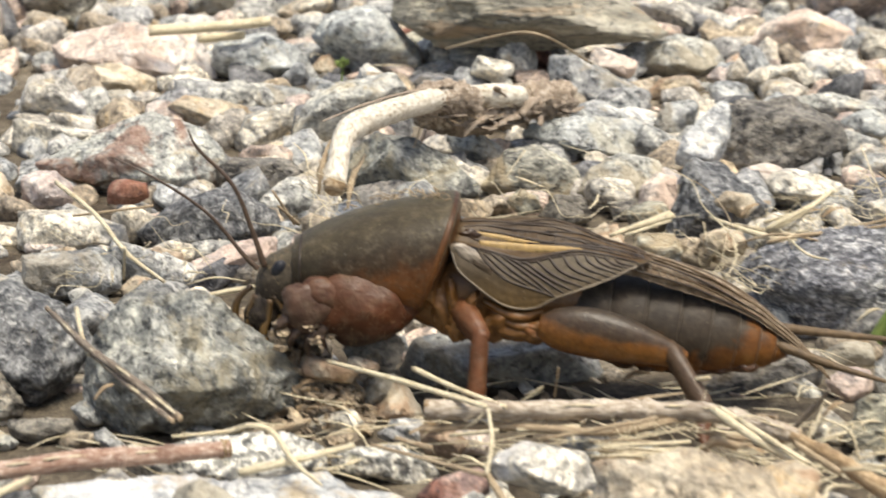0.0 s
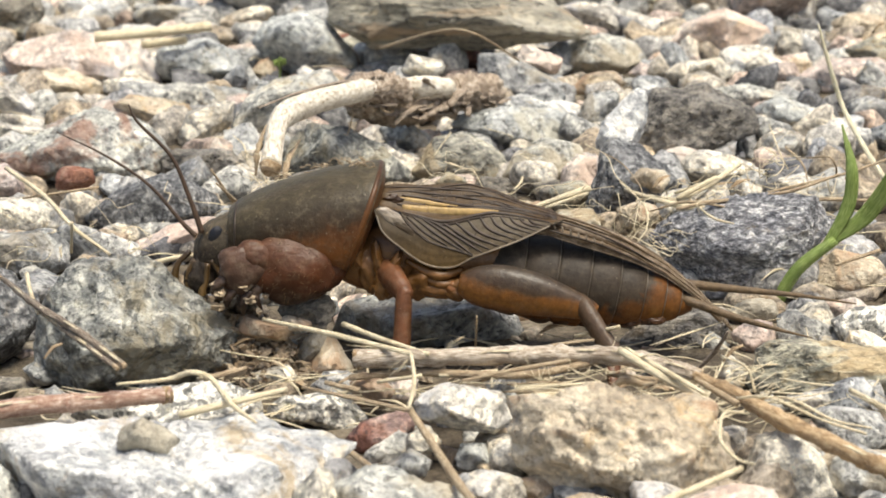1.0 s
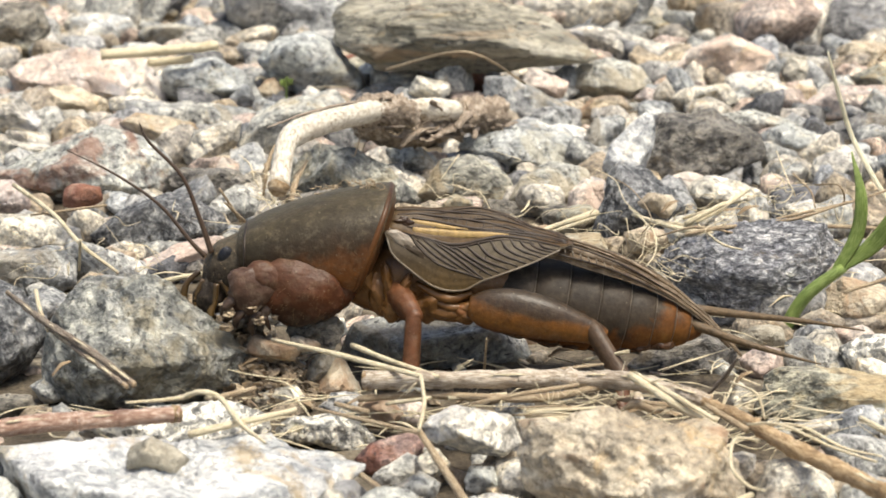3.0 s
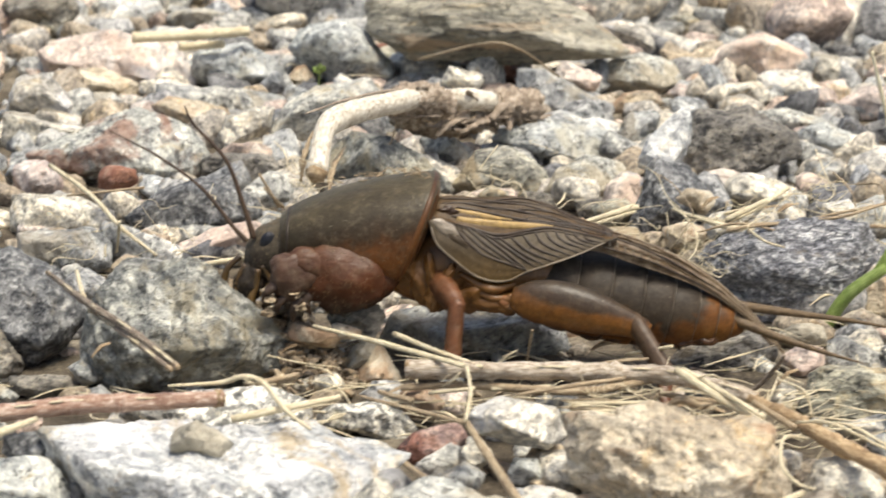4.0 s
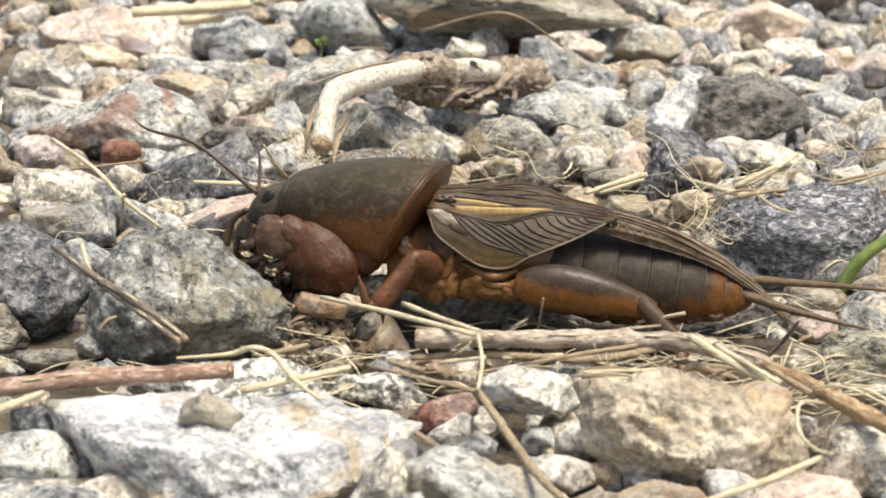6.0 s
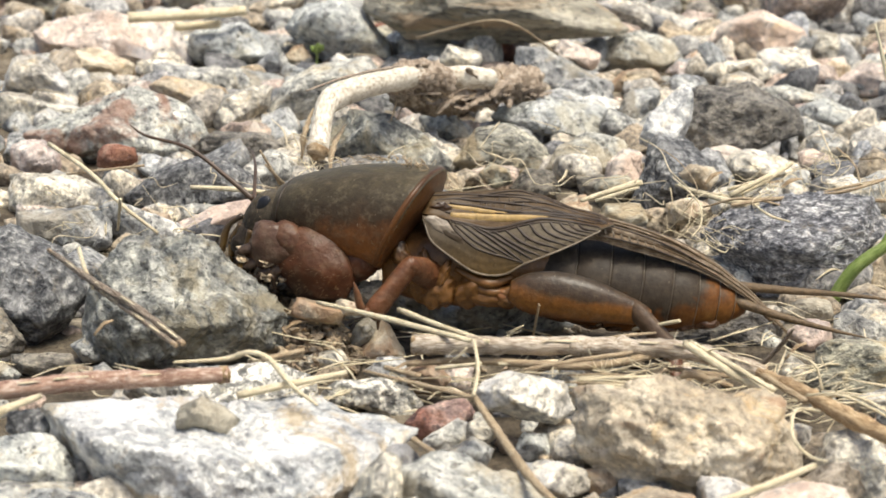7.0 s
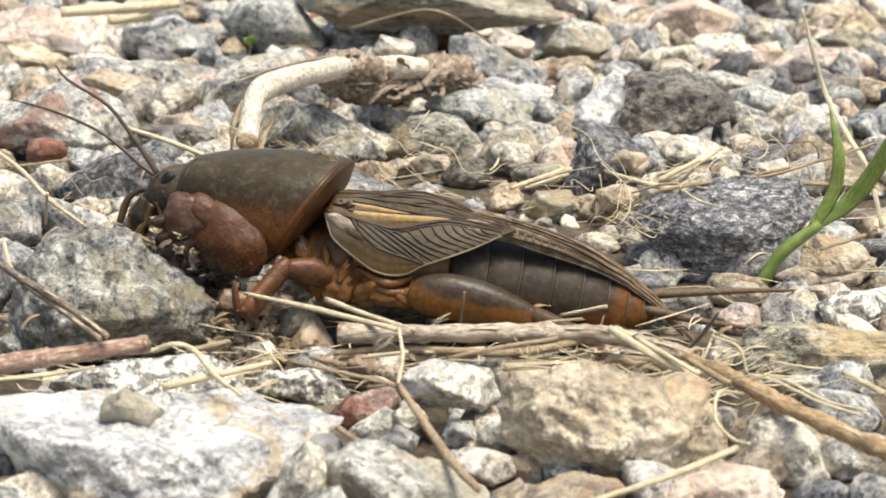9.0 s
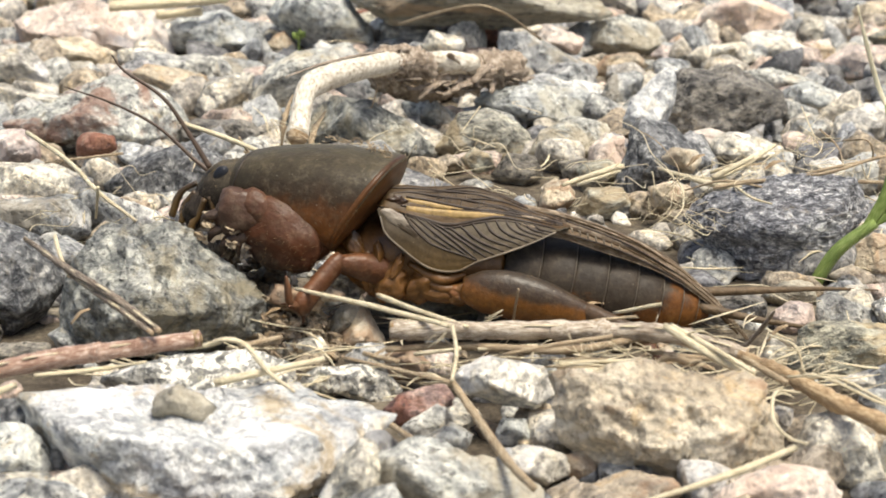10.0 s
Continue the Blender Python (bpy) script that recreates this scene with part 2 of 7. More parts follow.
# ---- builders ----
def mesh_of(name, verts, faces, material, smooth=True, uvs=None):
    me = bpy.data.meshes.new(name)
    me.from_pydata([tuple(v) for v in verts], [], faces)
    if smooth:
        me.polygons.foreach_set("use_smooth", [True] * len(me.polygons))
    me.materials.append(material)
    if uvs is not None:
        lay = me.uv_layers.new(name="UVMap")
        idx = np.zeros(len(me.loops), dtype=np.int32)
        me.loops.foreach_get("vertex_index", idx)
        lay.data.foreach_set("uv", np.asarray(uvs, dtype=np.float32)[idx].ravel())
    me.update()
    return me


def sphere_of(level):
    bm = bmesh.new()
    bmesh.ops.create_icosphere(bm, subdivisions=level, radius=1.0)
    v = np.array([x.co[:] for x in bm.verts])
    f = [[x.index for x in p.verts] for p in bm.faces]
    bm.free()
    return v / np.linalg.norm(v, axis=1)[:, None], f


BALL = {k: sphere_of(k) for k in (2, 3, 4, 5, 6)}


def faceted(level, normals, dists, hard):
    """A star-shaped stone bounded by planes, whose edges are worn round."""
    d, f = BALL[level]
    g = np.maximum(d @ np.asarray(normals).T / np.asarray(dists), 1e-6)
    return d * ((g**hard).sum(1) ** (-1 / hard))[:, None], f


TILT = radians(16)
LEAN = Matrix.Rotation(-TILT, 4, "X")


def rock(kind, x, y, z, depth, seed, *sides, top=None, rough=1.0, planes=()):
    """A broken stone. sides: its facets seen from the front, as (direction in degrees, distance from the middle); depth: half its thickness; planes: breaks as (direction, tilt, distance)."""
    rng = np.random.default_rng(seed)
    normals, dists = [], []
    size = max(d for _, d in sides)
    for a, d in sides:
        a, d = radians(a), max(d, 0.3)
        for way in (-1, 1):
            t = radians(rng.uniform(10, 34))
            normals.append((math.cos(a) * math.cos(t), way * math.sin(t), math.sin(a) * math.cos(t)))
            dists.append(d * math.cos(t) + 0.1 * depth * math.sin(t))
    turn = np.linspace(0, 2 * math.pi, 48, endpoint=False)
    edge = np.array([min(max(d, 0.3) / max(1e-6, math.cos(b - radians(a))) for a, d in sides if math.cos(b - radians(a)) > 0.02) for b in turn])
    rim = np.stack([edge * np.cos(turn), 0 * edge, edge * np.sin(turn)], 1)

    def facet(n, d, keep):
        """Adds a plane that leaves the stone's outline whole."""
        normals.append(tuple(n))
        dists.append(max(d, keep * float((rim @ np.array(n)).max())))

    # a few broad breaks: front and back faces, and a slope facing up
    for way in (-1, 1):
        first = rng.uniform(0, 6.28)
        for k in range(3):
            a, t = first + k * 2.094 + rng.uniform(-0.5, 0.5), radians(rng.uniform(12, 50))
            facet((math.sin(t) * math.cos(a), way * math.cos(t), math.sin(t) * math.sin(a)), depth * rng.uniform(0.66, 0.88), 0.88)
    for a, t, d in planes:
        a, t = radians(a), radians(t)
        normals.append((math.sin(t) * math.cos(a), -math.cos(t), math.sin(t) * math.sin(a)))
        dists.append(d)
    if top:
        t = radians(top[0])
        normals.append((0.05, -math.sin(t), math.cos(t)))
        dists.append(top[1])
    # chips broken off the front edges
    for k in range(5):
        c = Vector((rng.normal(), -abs(rng.normal()) - 0.5, rng.normal())).normalized()
        reach = min(d / max(1e-6, c.dot(Vector(q))) for q, d in zip(normals, dists) if c.dot(Vector(q)) > 0.05)
        facet(c, reach * rng.uniform(0.78, 0.95), 0.92)
    level = 6 if size > 8 else 5 if size > 3 else 4
    v, f = faceted(level, normals, dists, 150)
    v = v * 1.05
    off = Vector((seed * 3.1, seed * 1.7, 0))
    amp = 0.075 * rough * (size**0.6)
    s1 = 2.2 / (size**0.5)
    bump = np.array([noise.fractal(Vector(p) * s1 * 0.36 + off, 0.7, 2.2, 6) * 1.3 + noise.noise(Vector(p) * 1.6 + off) * 0.22 for p in v])
    v = v * (1 + (amp * bump / np.maximum(np.linalg.norm(v, axis=1), 0.5)))[:, None]
    me = mesh_of("stone", v * MM, f, STONE[kind])
    ob = tagged(new("stone", me), LOOKS[kind] + (", large" if size > 10 else ", small" if size < 3.2 else ""), "stone", "stones of the gravel")
    ob.matrix_world = pose(x * MM, y * MM, z * MM) @ LEAN
    return ob


def smooth_line(points, steps):
    """A Catmull-Rom line through points."""
    p = np.asarray(points, float)
    if len(p) == 2:
        return p[0] + np.linspace(0, 1, steps + 1)[:, None] * (p[1] - p[0])
    q = np.vstack([2 * p[0] - p[1], p, 2 * p[-1] - p[-2]])
    out = []
    for i in range(len(p) - 1):
        a, b, c, d = q[i : i + 4]
        for t in np.arange(steps) / steps:
            out.append(0.5 * (2 * b + (c - a) * t + (2 * a - 5 * b + 4 * c - d) * t * t + (3 * b - a - 3 * c + d) * t**3))
    return np.array(out + [p[-1]])


def tube(points, radii, sides=8, steps=6, flat=1.0, uneven=0.0, seed=1, up=(0, 0, 1)):
    """Vertices, faces and UVs of a stalk along points; flat squeezes it; uneven roughens it."""
    line = smooth_line(points, steps)
    r = np.interp(np.linspace(0, 1, len(line)), np.linspace(0, 1, len(radii)), radii)
    way = np.gradient(line, axis=0)
    way /= np.linalg.norm(way, axis=1)[:, None] + 1e-9
    verts, uvs, faces = [], [], []
    along = np.r_[0, np.cumsum(np.linalg.norm(np.diff(line, axis=0), axis=1))]
    rng = np.random.default_rng(seed)
    for k, (c, w) in enumerate(zip(line, way)):
        side = np.cross(w, up)
        side /= np.linalg.norm(side) + 1e-9
        nrm = np.cross(side, w)
        for j in range(sides):
            a = 2 * math.pi * j / sides
            q = r[k] * (1 + uneven * rng.normal())
            verts.append(c + q * (math.cos(a) * side + flat * math.sin(a) * nrm))
            uvs.append((along[k] * 0.12, j / sides))
    n = len(line)
    for k in range(n - 1):
        for j in range(sides):
            faces.append((k * sides + j, k * sides + (j + 1) % sides, (k + 1) * sides + (j + 1) % sides, (k + 1) * sides + j))
    faces.append(tuple(range(sides))[::-1])
    faces.append(tuple((n - 1) * sides + j for j in range(sides)))
    return np.array(verts), faces, uvs


def stalk(name, label, material, radii, *points, flat=1.0, uneven=0.06, sides=8, steps=6, seed=1, category="straw"):
    """A straw is one mesh; a twig or stem has a shaft, knots and broken ends."""
    thick = name in ("twig", "stem")
    base = np.mean(points, axis=0)
    v, f, u = tube(points, radii, 14 if thick else sides, 10 if thick else steps, flat, 0.035 if material is REDTWIG else 0.13 if thick else uneven, seed)
    me = mesh_of("shaft" if thick else name, (v - base) * MM, f, material, True, u)
    ob = new(name, None if thick else me)
    ob.location = base * MM
    if thick:
        new("shaft", me).parent = ob
        line = smooth_line(points, 10)
        r = np.interp(np.linspace(0, 1, len(line)), np.linspace(0, 1, len(radii)), radii)
        rng = np.random.default_rng(seed)
        for k in sorted(rng.choice(np.arange(3, len(line) - 3), 3, replace=False)):
            seg = line[k - 1 : k + 2]
            v, f, u = tube(seg, (r[k] * 0.95, r[k] * rng.uniform(1.12, 1.3), r[k] * 0.95), 12, 5, 1.0, 0.06, seed + int(k))
            new("knot", mesh_of("knot", (v - base) * MM, f, material, True, u)).parent = ob
        for a, b, q in ((line[0], line[1], r[0]), (line[-1], line[-2], r[-1])):
            v, f, u = tube([a + (a - b) * 0.12, a, b], (q * 0.6, q * 0.97, q), 12, 4, 1.0, 0.12, seed)
            new("broken_end", mesh_of("broken_end", (v - base) * MM, f, ENDWOOD, True, u)).parent = ob
        for k in range(6):
            i = int(rng.integers(1, len(line) - 4))
            lift = np.array((0, -r[i] * 0.75, r[i] * 0.75)) * rng.uniform(0.8, 1.15)
            v, f, u = tube(line[i : i + 4] + lift, (0.05, 0.16, 0.14, 0.04), 6, 3, 0.5, 0.2, seed + k)
            tagged(new("bark_splinter", mesh_of("bark_splinter", (v - base) * MM, f, STRAW, True, u)), "pale splinter").parent = ob
    return tagged(ob, label, category if not thick else name, "dry plant litter" if category == "straw" else "")


# ---- ground ----
def ground():
    n = 90
    xs = np.sign(np.linspace(-1, 1, n)) * np.abs(np.linspace(-1, 1, n)) ** 5
    verts = []
    for a in xs:
        for b in xs:
            px, py = a * 400 + 0, b * 400
            near = math.exp(-((px / 0.5) ** 2 + (py / 0.5) ** 2))
            verts.append((px, py, -0.0036 + near * 0.0009 * noise.noise(Vector((px * 90, py * 90, 0)))))
    faces = [(i * n + j, (i + 1) * n + j, (i + 1) * n + j + 1, i * n + j + 1) for i in range(n - 1) for j in range(n - 1)]
    tagged(new("ground", mesh_of("ground", verts, faces, soil_material())), "sandy brown soil under the gravel", "ground", kind="structure")


def gravel():
    """Chips of all kinds between the stones, and the rest of the stony track round about."""
    rng = np.random.default_rng(11)
    kinds = [
        granite("chips_grey", (0.2, 0.205, 0.205), (0.38, 0.385, 0.37), (0.58, 0.57, 0.54), island=True), granite("chips_cream", (0.33, 0.3, 0.25), (0.54, 0.5, 0.43), (0.7, 0.67, 0.6), (0.16, 0.15, 0.14), 0.3, island=True),
        granite("chips_tan", (0.2, 0.16, 0.12), (0.38, 0.32, 0.24), (0.55, 0.49, 0.4), (0.1, 0.08, 0.06), island=True), granite("chips_dark", (0.09, 0.091, 0.095), (0.18, 0.181, 0.185), (0.34, 0.34, 0.34), island=True),
        granite("chips_pink", (0.32, 0.25, 0.21), (0.5, 0.4, 0.34), (0.66, 0.6, 0.54), (0.17, 0.16, 0.15), 0.3, island=True), granite("chips_blue", (0.16, 0.172, 0.184), (0.31, 0.325, 0.336), (0.55, 0.56, 0.56), island=True),
    ]

    def template(level):
        k = 10
        normals = rng.normal(size=(k, 3))
        normals /= np.linalg.norm(normals, axis=1)[:, None]
        v, f = faceted(level, np.vstack([normals, np.eye(3), -np.eye(3)]), np.r_[rng.uniform(0.62, 1.0, k), [1.1] * 6], 90)
        shift = Vector(rng.uniform(0, 50, 3))
        v = v * (1 + 0.07 * np.array([noise.fractal(Vector(q) * 2.0 + shift, 0.7, 2.1, 4) for q in v]))[:, None]
        return v * (1.3, 0.95, 0.72), f

    fine, plain = [template(3) for _ in range(14)], [template(2) for _ in range(14)]
    spots = [(rng.uniform(-75, 85), rng.uniform(-62, 215), rng.uniform(0.6, 1.5), 0) for _ in range(1300)]
    spots += [(-75 + 6.6 * i + rng.uniform(-2.5, 2.5), -60 + 6.2 * j + rng.uniform(-2.5, 2.5), rng.uniform(1.8, 3.5), 1) for i in range(25) for j in range(44) if not (-36 < -75 + 6.6 * i < 36 and -18 < -60 + 6.2 * j < 18)]
    spots += [(rng.uniform(-85, 95), rng.uniform(178, 330), rng.uniform(3, 8), 1) for _ in range(260)]
    spots += [(sx * rng.uniform(78, 220), rng.uniform(-150, 300), rng.uniform(3, 8), 0) for sx in (-1, 1) for _ in range(260)]
    spots += [(rng.uniform(-80, 80), rng.uniform(-160, -66), rng.uniform(2.5, 6), 0) for _ in range(160)]
    far = np.abs(rng.normal(size=7000)) ** 1.3 * 700 + 150
    turn = rng.uniform(0, 2 * math.pi, 7000)
    spots += [(x, y, rng.uniform(3, 8) * (1 + d / 900), 0) for d, x, y in zip(far, far * np.cos(turn), far * np.sin(turn) + 40) if not (-215 < x < 215 and -155 < y < 320)]
    verts, faces, marks, count = [], [], [], 0
    for x, y, s, good in spots:
        v, f = (fine if good else plain)[rng.integers(14)]
        spin = np.array((Euler((rng.normal() * 0.35, rng.normal() * 0.35, rng.uniform(0, 6.28)))).to_matrix())
        v = (v * s) @ spin.T + (x, y, -4.0 + s * (0.35 if s < 3.6 else 0.45))
        mark = int(rng.choice(6, p=(0.26, 0.24, 0.2, 0.1, 0.1, 0.1)))
        # bare, shaded hollows beside and behind the boulders
        if s > 1.6 and (-49 < x < -33 and -14 < y < 9 or -26 < x < -15 and 14 < y < 26 or -4 < x < 19 and 34 < y < 69):
            continue
        verts.append(v)
        faces += [[i + count for i in q] for q in f]
        marks += [mark] * len(f)
        count += len(v)
    me = mesh_of("gravel", np.vstack(verts) * MM, faces, kinds[0])
    for m in kinds[1:]:
        me.materials.append(m)
    me.polygons.foreach_set("material_index", marks)
    tagged(new("gravel", me), "mixed small gravel chips lying on sandy soil", "gravel", kind="stuff")


def litter():
    """Fine broken straw fibres strewn between the stones."""
    rng = np.random.default_rng(21)
    verts, faces, uvs, count = [], [], [], 0
    patches = ((20, -10, 26, 3.5, 70, 0.9), (-10, -12, 12, 3, 30, 0.9), (36, 40, 12, 14, 45, 1.4), (30, -6, 10, 6, 40, 1.6), (-35, 30, 18, 20, 24, 1.8), (5, 4, 14, 4, 14, 1.2), (-22, 2, 8, 3, 14, 1.2), (0, 90, 40, 40, 30, 2))
    for cx, cy, sx, sy, n, spread in patches:
        for _ in range(n):
            c = np.array((cx + rng.normal() * sx, cy + rng.normal() * sy, rng.uniform(-2.6, -0.2)))
            a, h = rng.normal() * 0.5 * spread, rng.uniform(1.2, 4.5)
            d = np.array((math.cos(a), math.sin(a), rng.normal() * 0.15)) * h
            v, f, u = tube([c - d, c + rng.normal(size=3) * (0.3, 0.3, 0.35), c + d], (0.06, rng.uniform(0.09, 0.2), 0.05), 5, 3, 0.6)
            verts.append(v)
            uvs += u
            faces += [tuple(i + count for i in q) for q in f]
            count += len(v)
    me = mesh_of("straw_litter", np.vstack(verts) * MM, faces, STRAW, True, uvs)
    tagged(new("straw_litter", me), "fine broken straw fibres strewn between stones", "litter", kind="stuff")


def soil_crumbs():
    """A low heap of earth crumbs and flakes scraped up under the insect's head."""
    rng = np.random.default_rng(5)
    verts, faces, count = [], [], 0
    d, f = BALL[2]
    for k in range(520):
        cx, cy, sx, sy = ((-17.0, 2.5, 3.0, 2.2), (-8, 3, 8, 3), (12, 1, 12, 3))[0 if k % 5 else 1 + k // 5 % 2]
        x, y, s = cx + rng.normal() * sx, cy + rng.normal() * sy, rng.uniform(0.25, 0.75)
        heap = 4.8 * math.exp(-(((x + 17.0) / 4.2) ** 2) - ((y - 2.5) / 3.2) ** 2)
        r = 1 + 0.8 * np.array([noise.noise(Vector(q) * 1.4 + Vector((k, 0, 0))) for q in d])
        spin = np.array(Euler(rng.normal(size=3) * (0.5, 0.5, 3)).to_matrix())
        verts.append((d * r[:, None] * s * (1.35, 1, 0.5)) @ spin.T + (x, y, -3.5 + 0.4 * s + heap * rng.uniform(0.4, 1.0)))
        faces += [[i + count for i in q] for q in f]
        count += len(d)
    for k in range(420):
        u, a = rng.uniform(0, 1) ** 0.5, rng.uniform(0, 6.28)
        far = k % 3 == 0
        cx, cy, top, wide = (-19.5, 13.0, 3.4, 4.2) if far else (-23.4, 10.0, 4.3, 3.3)
        x, y, s = cx + wide * u * math.cos(a), cy + 2.6 * u * math.sin(a), rng.uniform(0.3, 0.85)
        r = 1 + 0.8 * np.array([noise.noise(Vector(q) * 1.4 + Vector((k, 7, 0))) for q in d])
        spin = np.array(Euler(rng.normal(size=3) * (0.6, 0.6, 3)).to_matrix())
        verts.append((d * r[:, None] * s * (1.3, 1, 0.6)) @ spin.T + (x, y, -3.4 + (top + 3.4) * (1 - u * u) * rng.uniform(0.3, 1.0)))
        faces += [[i + count for i in q] for q in f]
        count += len(d)
    tagged(new("soil_crumbs", mesh_of("soil_crumbs", np.vstack(verts) * MM, faces, CRUMB, False)), "light brown earth crumbs under the insect", "soil", kind="stuff")


def root_tangle():
    """Hair-thin curled roots and grass fibres caught between the stones."""
    rng = np.random.default_rng(77)
    verts, faces, uvs, count = [], [], [], 0
    for cx, cy, cz, sx, sy, sz, n in ((31, 34, 4.5, 7, 4, 1.6, 60), (-19, 38, 4.5, 2.2, 5, 2.0, 26), (21, 26, 3.5, 3, 4, 1.5, 22), (38, 45, 4, 4, 6, 2.0, 24), (24, -22, 1.5, 7, 4, 1.2, 34), (8, -15, 1.5, 9, 3, 0.8, 30), (2, 42, 4, 7, 8, 1.2, 24), (-37, 30, 3, 5, 8, 1.5, 16)):
        for _ in range(n):
            c = np.array((cx, cy, cz)) + rng.normal(size=3) * (sx, sy, sz)
            c[2] = max(c[2], -1.5)
            a, h = rng.uniform(0, 6.28), rng.uniform(1.0, 3.4)
            way = np.array((math.cos(a), 0.6 * math.sin(a), rng.normal() * 0.35)) * h
            bend = rng.normal(size=3) * (0.8, 0.5, 0.7)
            v, f, u = tube([c - way, c - 0.4 * way + bend, c + 0.3 * way - bend * 0.6, c + way + bend * 0.5], (0.03, rng.uniform(0.04, 0.1), 0.05, 0.025), 5, 4, 0.8)
            verts.append(v)
            uvs += u
            faces += [tuple(i + count for i in q) for q in f]
            count += len(v)
    me = mesh_of("root_tangle", np.vstack(verts) * MM, faces, STRAW, True, uvs)
    tagged(new("root_tangle", me), "hair-thin pale roots and grass fibres between stones", "litter", kind="stuff")


CRUMB = granite("earth_crumb", (0.14, 0.105, 0.07), (0.29, 0.23, 0.162), (0.46, 0.39, 0.29), (0.14, 0.105, 0.07), 0.3, island=True)
ground()
gravel()
litter()
root_tangle()
soil_crumbs()

# ---- stones of the track ----
rock("grey", -67.0, 182.2, -1.0, 5.2, 1, (-180, 5.0), (-109, 2.9), (-78, 3.2), (-9, 4.9), (59, 3.0), (95, 3.2))
rock("olive", -66.9, 170.9, -1.6, 3.6, 2, (-180, 3.3), (-112, 3.2), (-88, 2.4), (-41, 3.1), (7, 3.1), (49, 2.9), (125, 1.1))
rock("cream", -55.9, 185.3, -1.7, 5.0, 3, (-143, 4.4), (-121, 3.4), (-88, 2.2), (-82, 2.4), (-13, 5.8), (65, 2.9), (90, 2.3), (132, 4.5))
rock("cream", -61.6, 172.3, -2.0, 2.6, 4, (-112, 1.9), (-63, 1.6), (27, 1.5), (101, 1.8), (171, 1.8))
rock("pink", -51.9, 138.2, -0.5, 9.1, 5, (-143, 8.9), (-106, 4.1), (-96, 3.4), (-87, 4.0), (11, 10.5), (35, 8.5), (82, 3.6), (102, 3.9), (119, 5.8))
rock("tan", -53.1, 126.2, -1.7, 5.2, 6, (-135, 3.4), (-108, 2.0), (-92, 2.1), (14, 5.6), (67, 2.5), (96, 2.2))
rock("cream", -58.3, 112.5, -1.0, 4.7, 7, (-107, 2.6), (-84, 3.3), (-9, 4.3), (37, 3.0), (45, 2.8), (83, 2.9), (104, 3.6), (170, 3.9))
rock("grey", -51.6, 119.1, -2.5, 3.0, 8, (-140, 2.8), (-94, 1.3), (-76, 1.4), (39, 2.4), (100, 1.0), (113, 1.2))
rock("cream", -54.5, 94.7, -1.7, 4.9, 9, (-180, 5.6), (-104, 3.0), (-76, 1.6), (-75, 1.7), (59, 2.7), (80, 1.5), (82, 1.5))
rock("cream", -40.5, 123.1, -2.1, 4.5, 10, (-166, 5.1), (-109, 1.6), (-84, 1.9), (40, 3.6), (75, 1.3), (92, 1.9))
rock("tan", -37.6, 103.1, -1.3, 4.8, 11, (-153, 3.7), (-122, 1.6), (-117, 1.6), (-45, 3.5), (-15, 4.4), (78, 2.7), (85, 2.5), (117, 3.7))
rock("blue", -33.7, 137.7, -1.0, 6.0, 12, (-143, 5.7), (-98, 3.1), (-76, 3.2), (-31, 5.6), (51, 4.2), (70, 3.2), (95, 3.2), (123, 4.8), (171, 6.4))
rock("cream", -29.7, 96.8, -1.2, 4.3, 13, (-135, 3.9), (-67, 1.8), (-43, 2.0), (-9, 3.1), (86, 3.1), (109, 2.4), (158, 2.7))
rock("grey", -19.7, 99.6, 0.4, 7.3, 14, (-109, 5.7), (-53, 1.7), (39, 7.2), (102, 3.5), (124, 3.5), (155, 4.7))
rock("tan", -27.6, 93.0, -2.7, 2.3, 15, (-103, 1.2), (-71, 1.0), (-14, 2.2), (96, 0.9), (135, 1.3))
rock("redgrey", -43.0, 78.5, 0.3, 10.0, 16, (-130, 7.5), (-103, 4.4), (-93, 4.4), (-60, 7.0), (15, 9.8), (45, 7.3), (73, 5.0), (113, 3.6), (117, 4.0), rough=1.6)
rock("rust", -40.0, 51.4, 3.5, 2.2, 17, (-164, 2.3), (-90, 1.3), (-67, 1.4), (20, 2.0), (79, 1.2), (103, 1.3), (150, 1.9))
rock("pink", -51.7, 69.3, -1.6, 3.4, 18, (-180, 2.9), (-108, 2.7), (-78, 2.2), (8, 2.6), (49, 2.2), (84, 2.3), (121, 2.7))
rock("dark", -31.9, 54.3, -0.8, 6.7, 19, (-153, 7.3), (-104, 4.1), (-75, 2.5), (14, 7.2), (58, 4.4), (81, 3.5), (112, 2.9), (127, 3.5))
rock("darkrough", -28.4, 76.2, -1.8, 4.4, 20, (-164, 4.4), (-102, 1.9), (-82, 2.3), (-8, 4.8), (49, 3.8), (90, 2.2), (112, 3.1), rough=1.6)
rock("cream", -46.3, 53.4, -1.7, 4.9, 21, (-180, 5.7), (-90, 2.3), (-81, 2.0), (22, 5.0), (71, 2.2), (92, 2.3))
rock("grey", -43.9, 37.7, -1.5, 4.6, 22, (-180, 4.8), (-112, 3.1), (-90, 2.6), (-66, 3.1), (-7, 4.7), (50, 3.9), (96, 2.3), (97, 2.3))
rock("tan", -35.6, 46.1, -2.5, 2.2, 23, (-146, 1.6), (-104, 1.2), (-67, 1.4), (14, 2.0), (77, 1.1), (127, 1.6))
rock("pink", -28.6, 42.7, -1.6, 4.6, 24, (-153, 4.8), (-103, 3.0), (-76, 1.9), (-56, 2.3), (-8, 4.5), (96, 2.0), (113, 1.3), (117, 1.4))
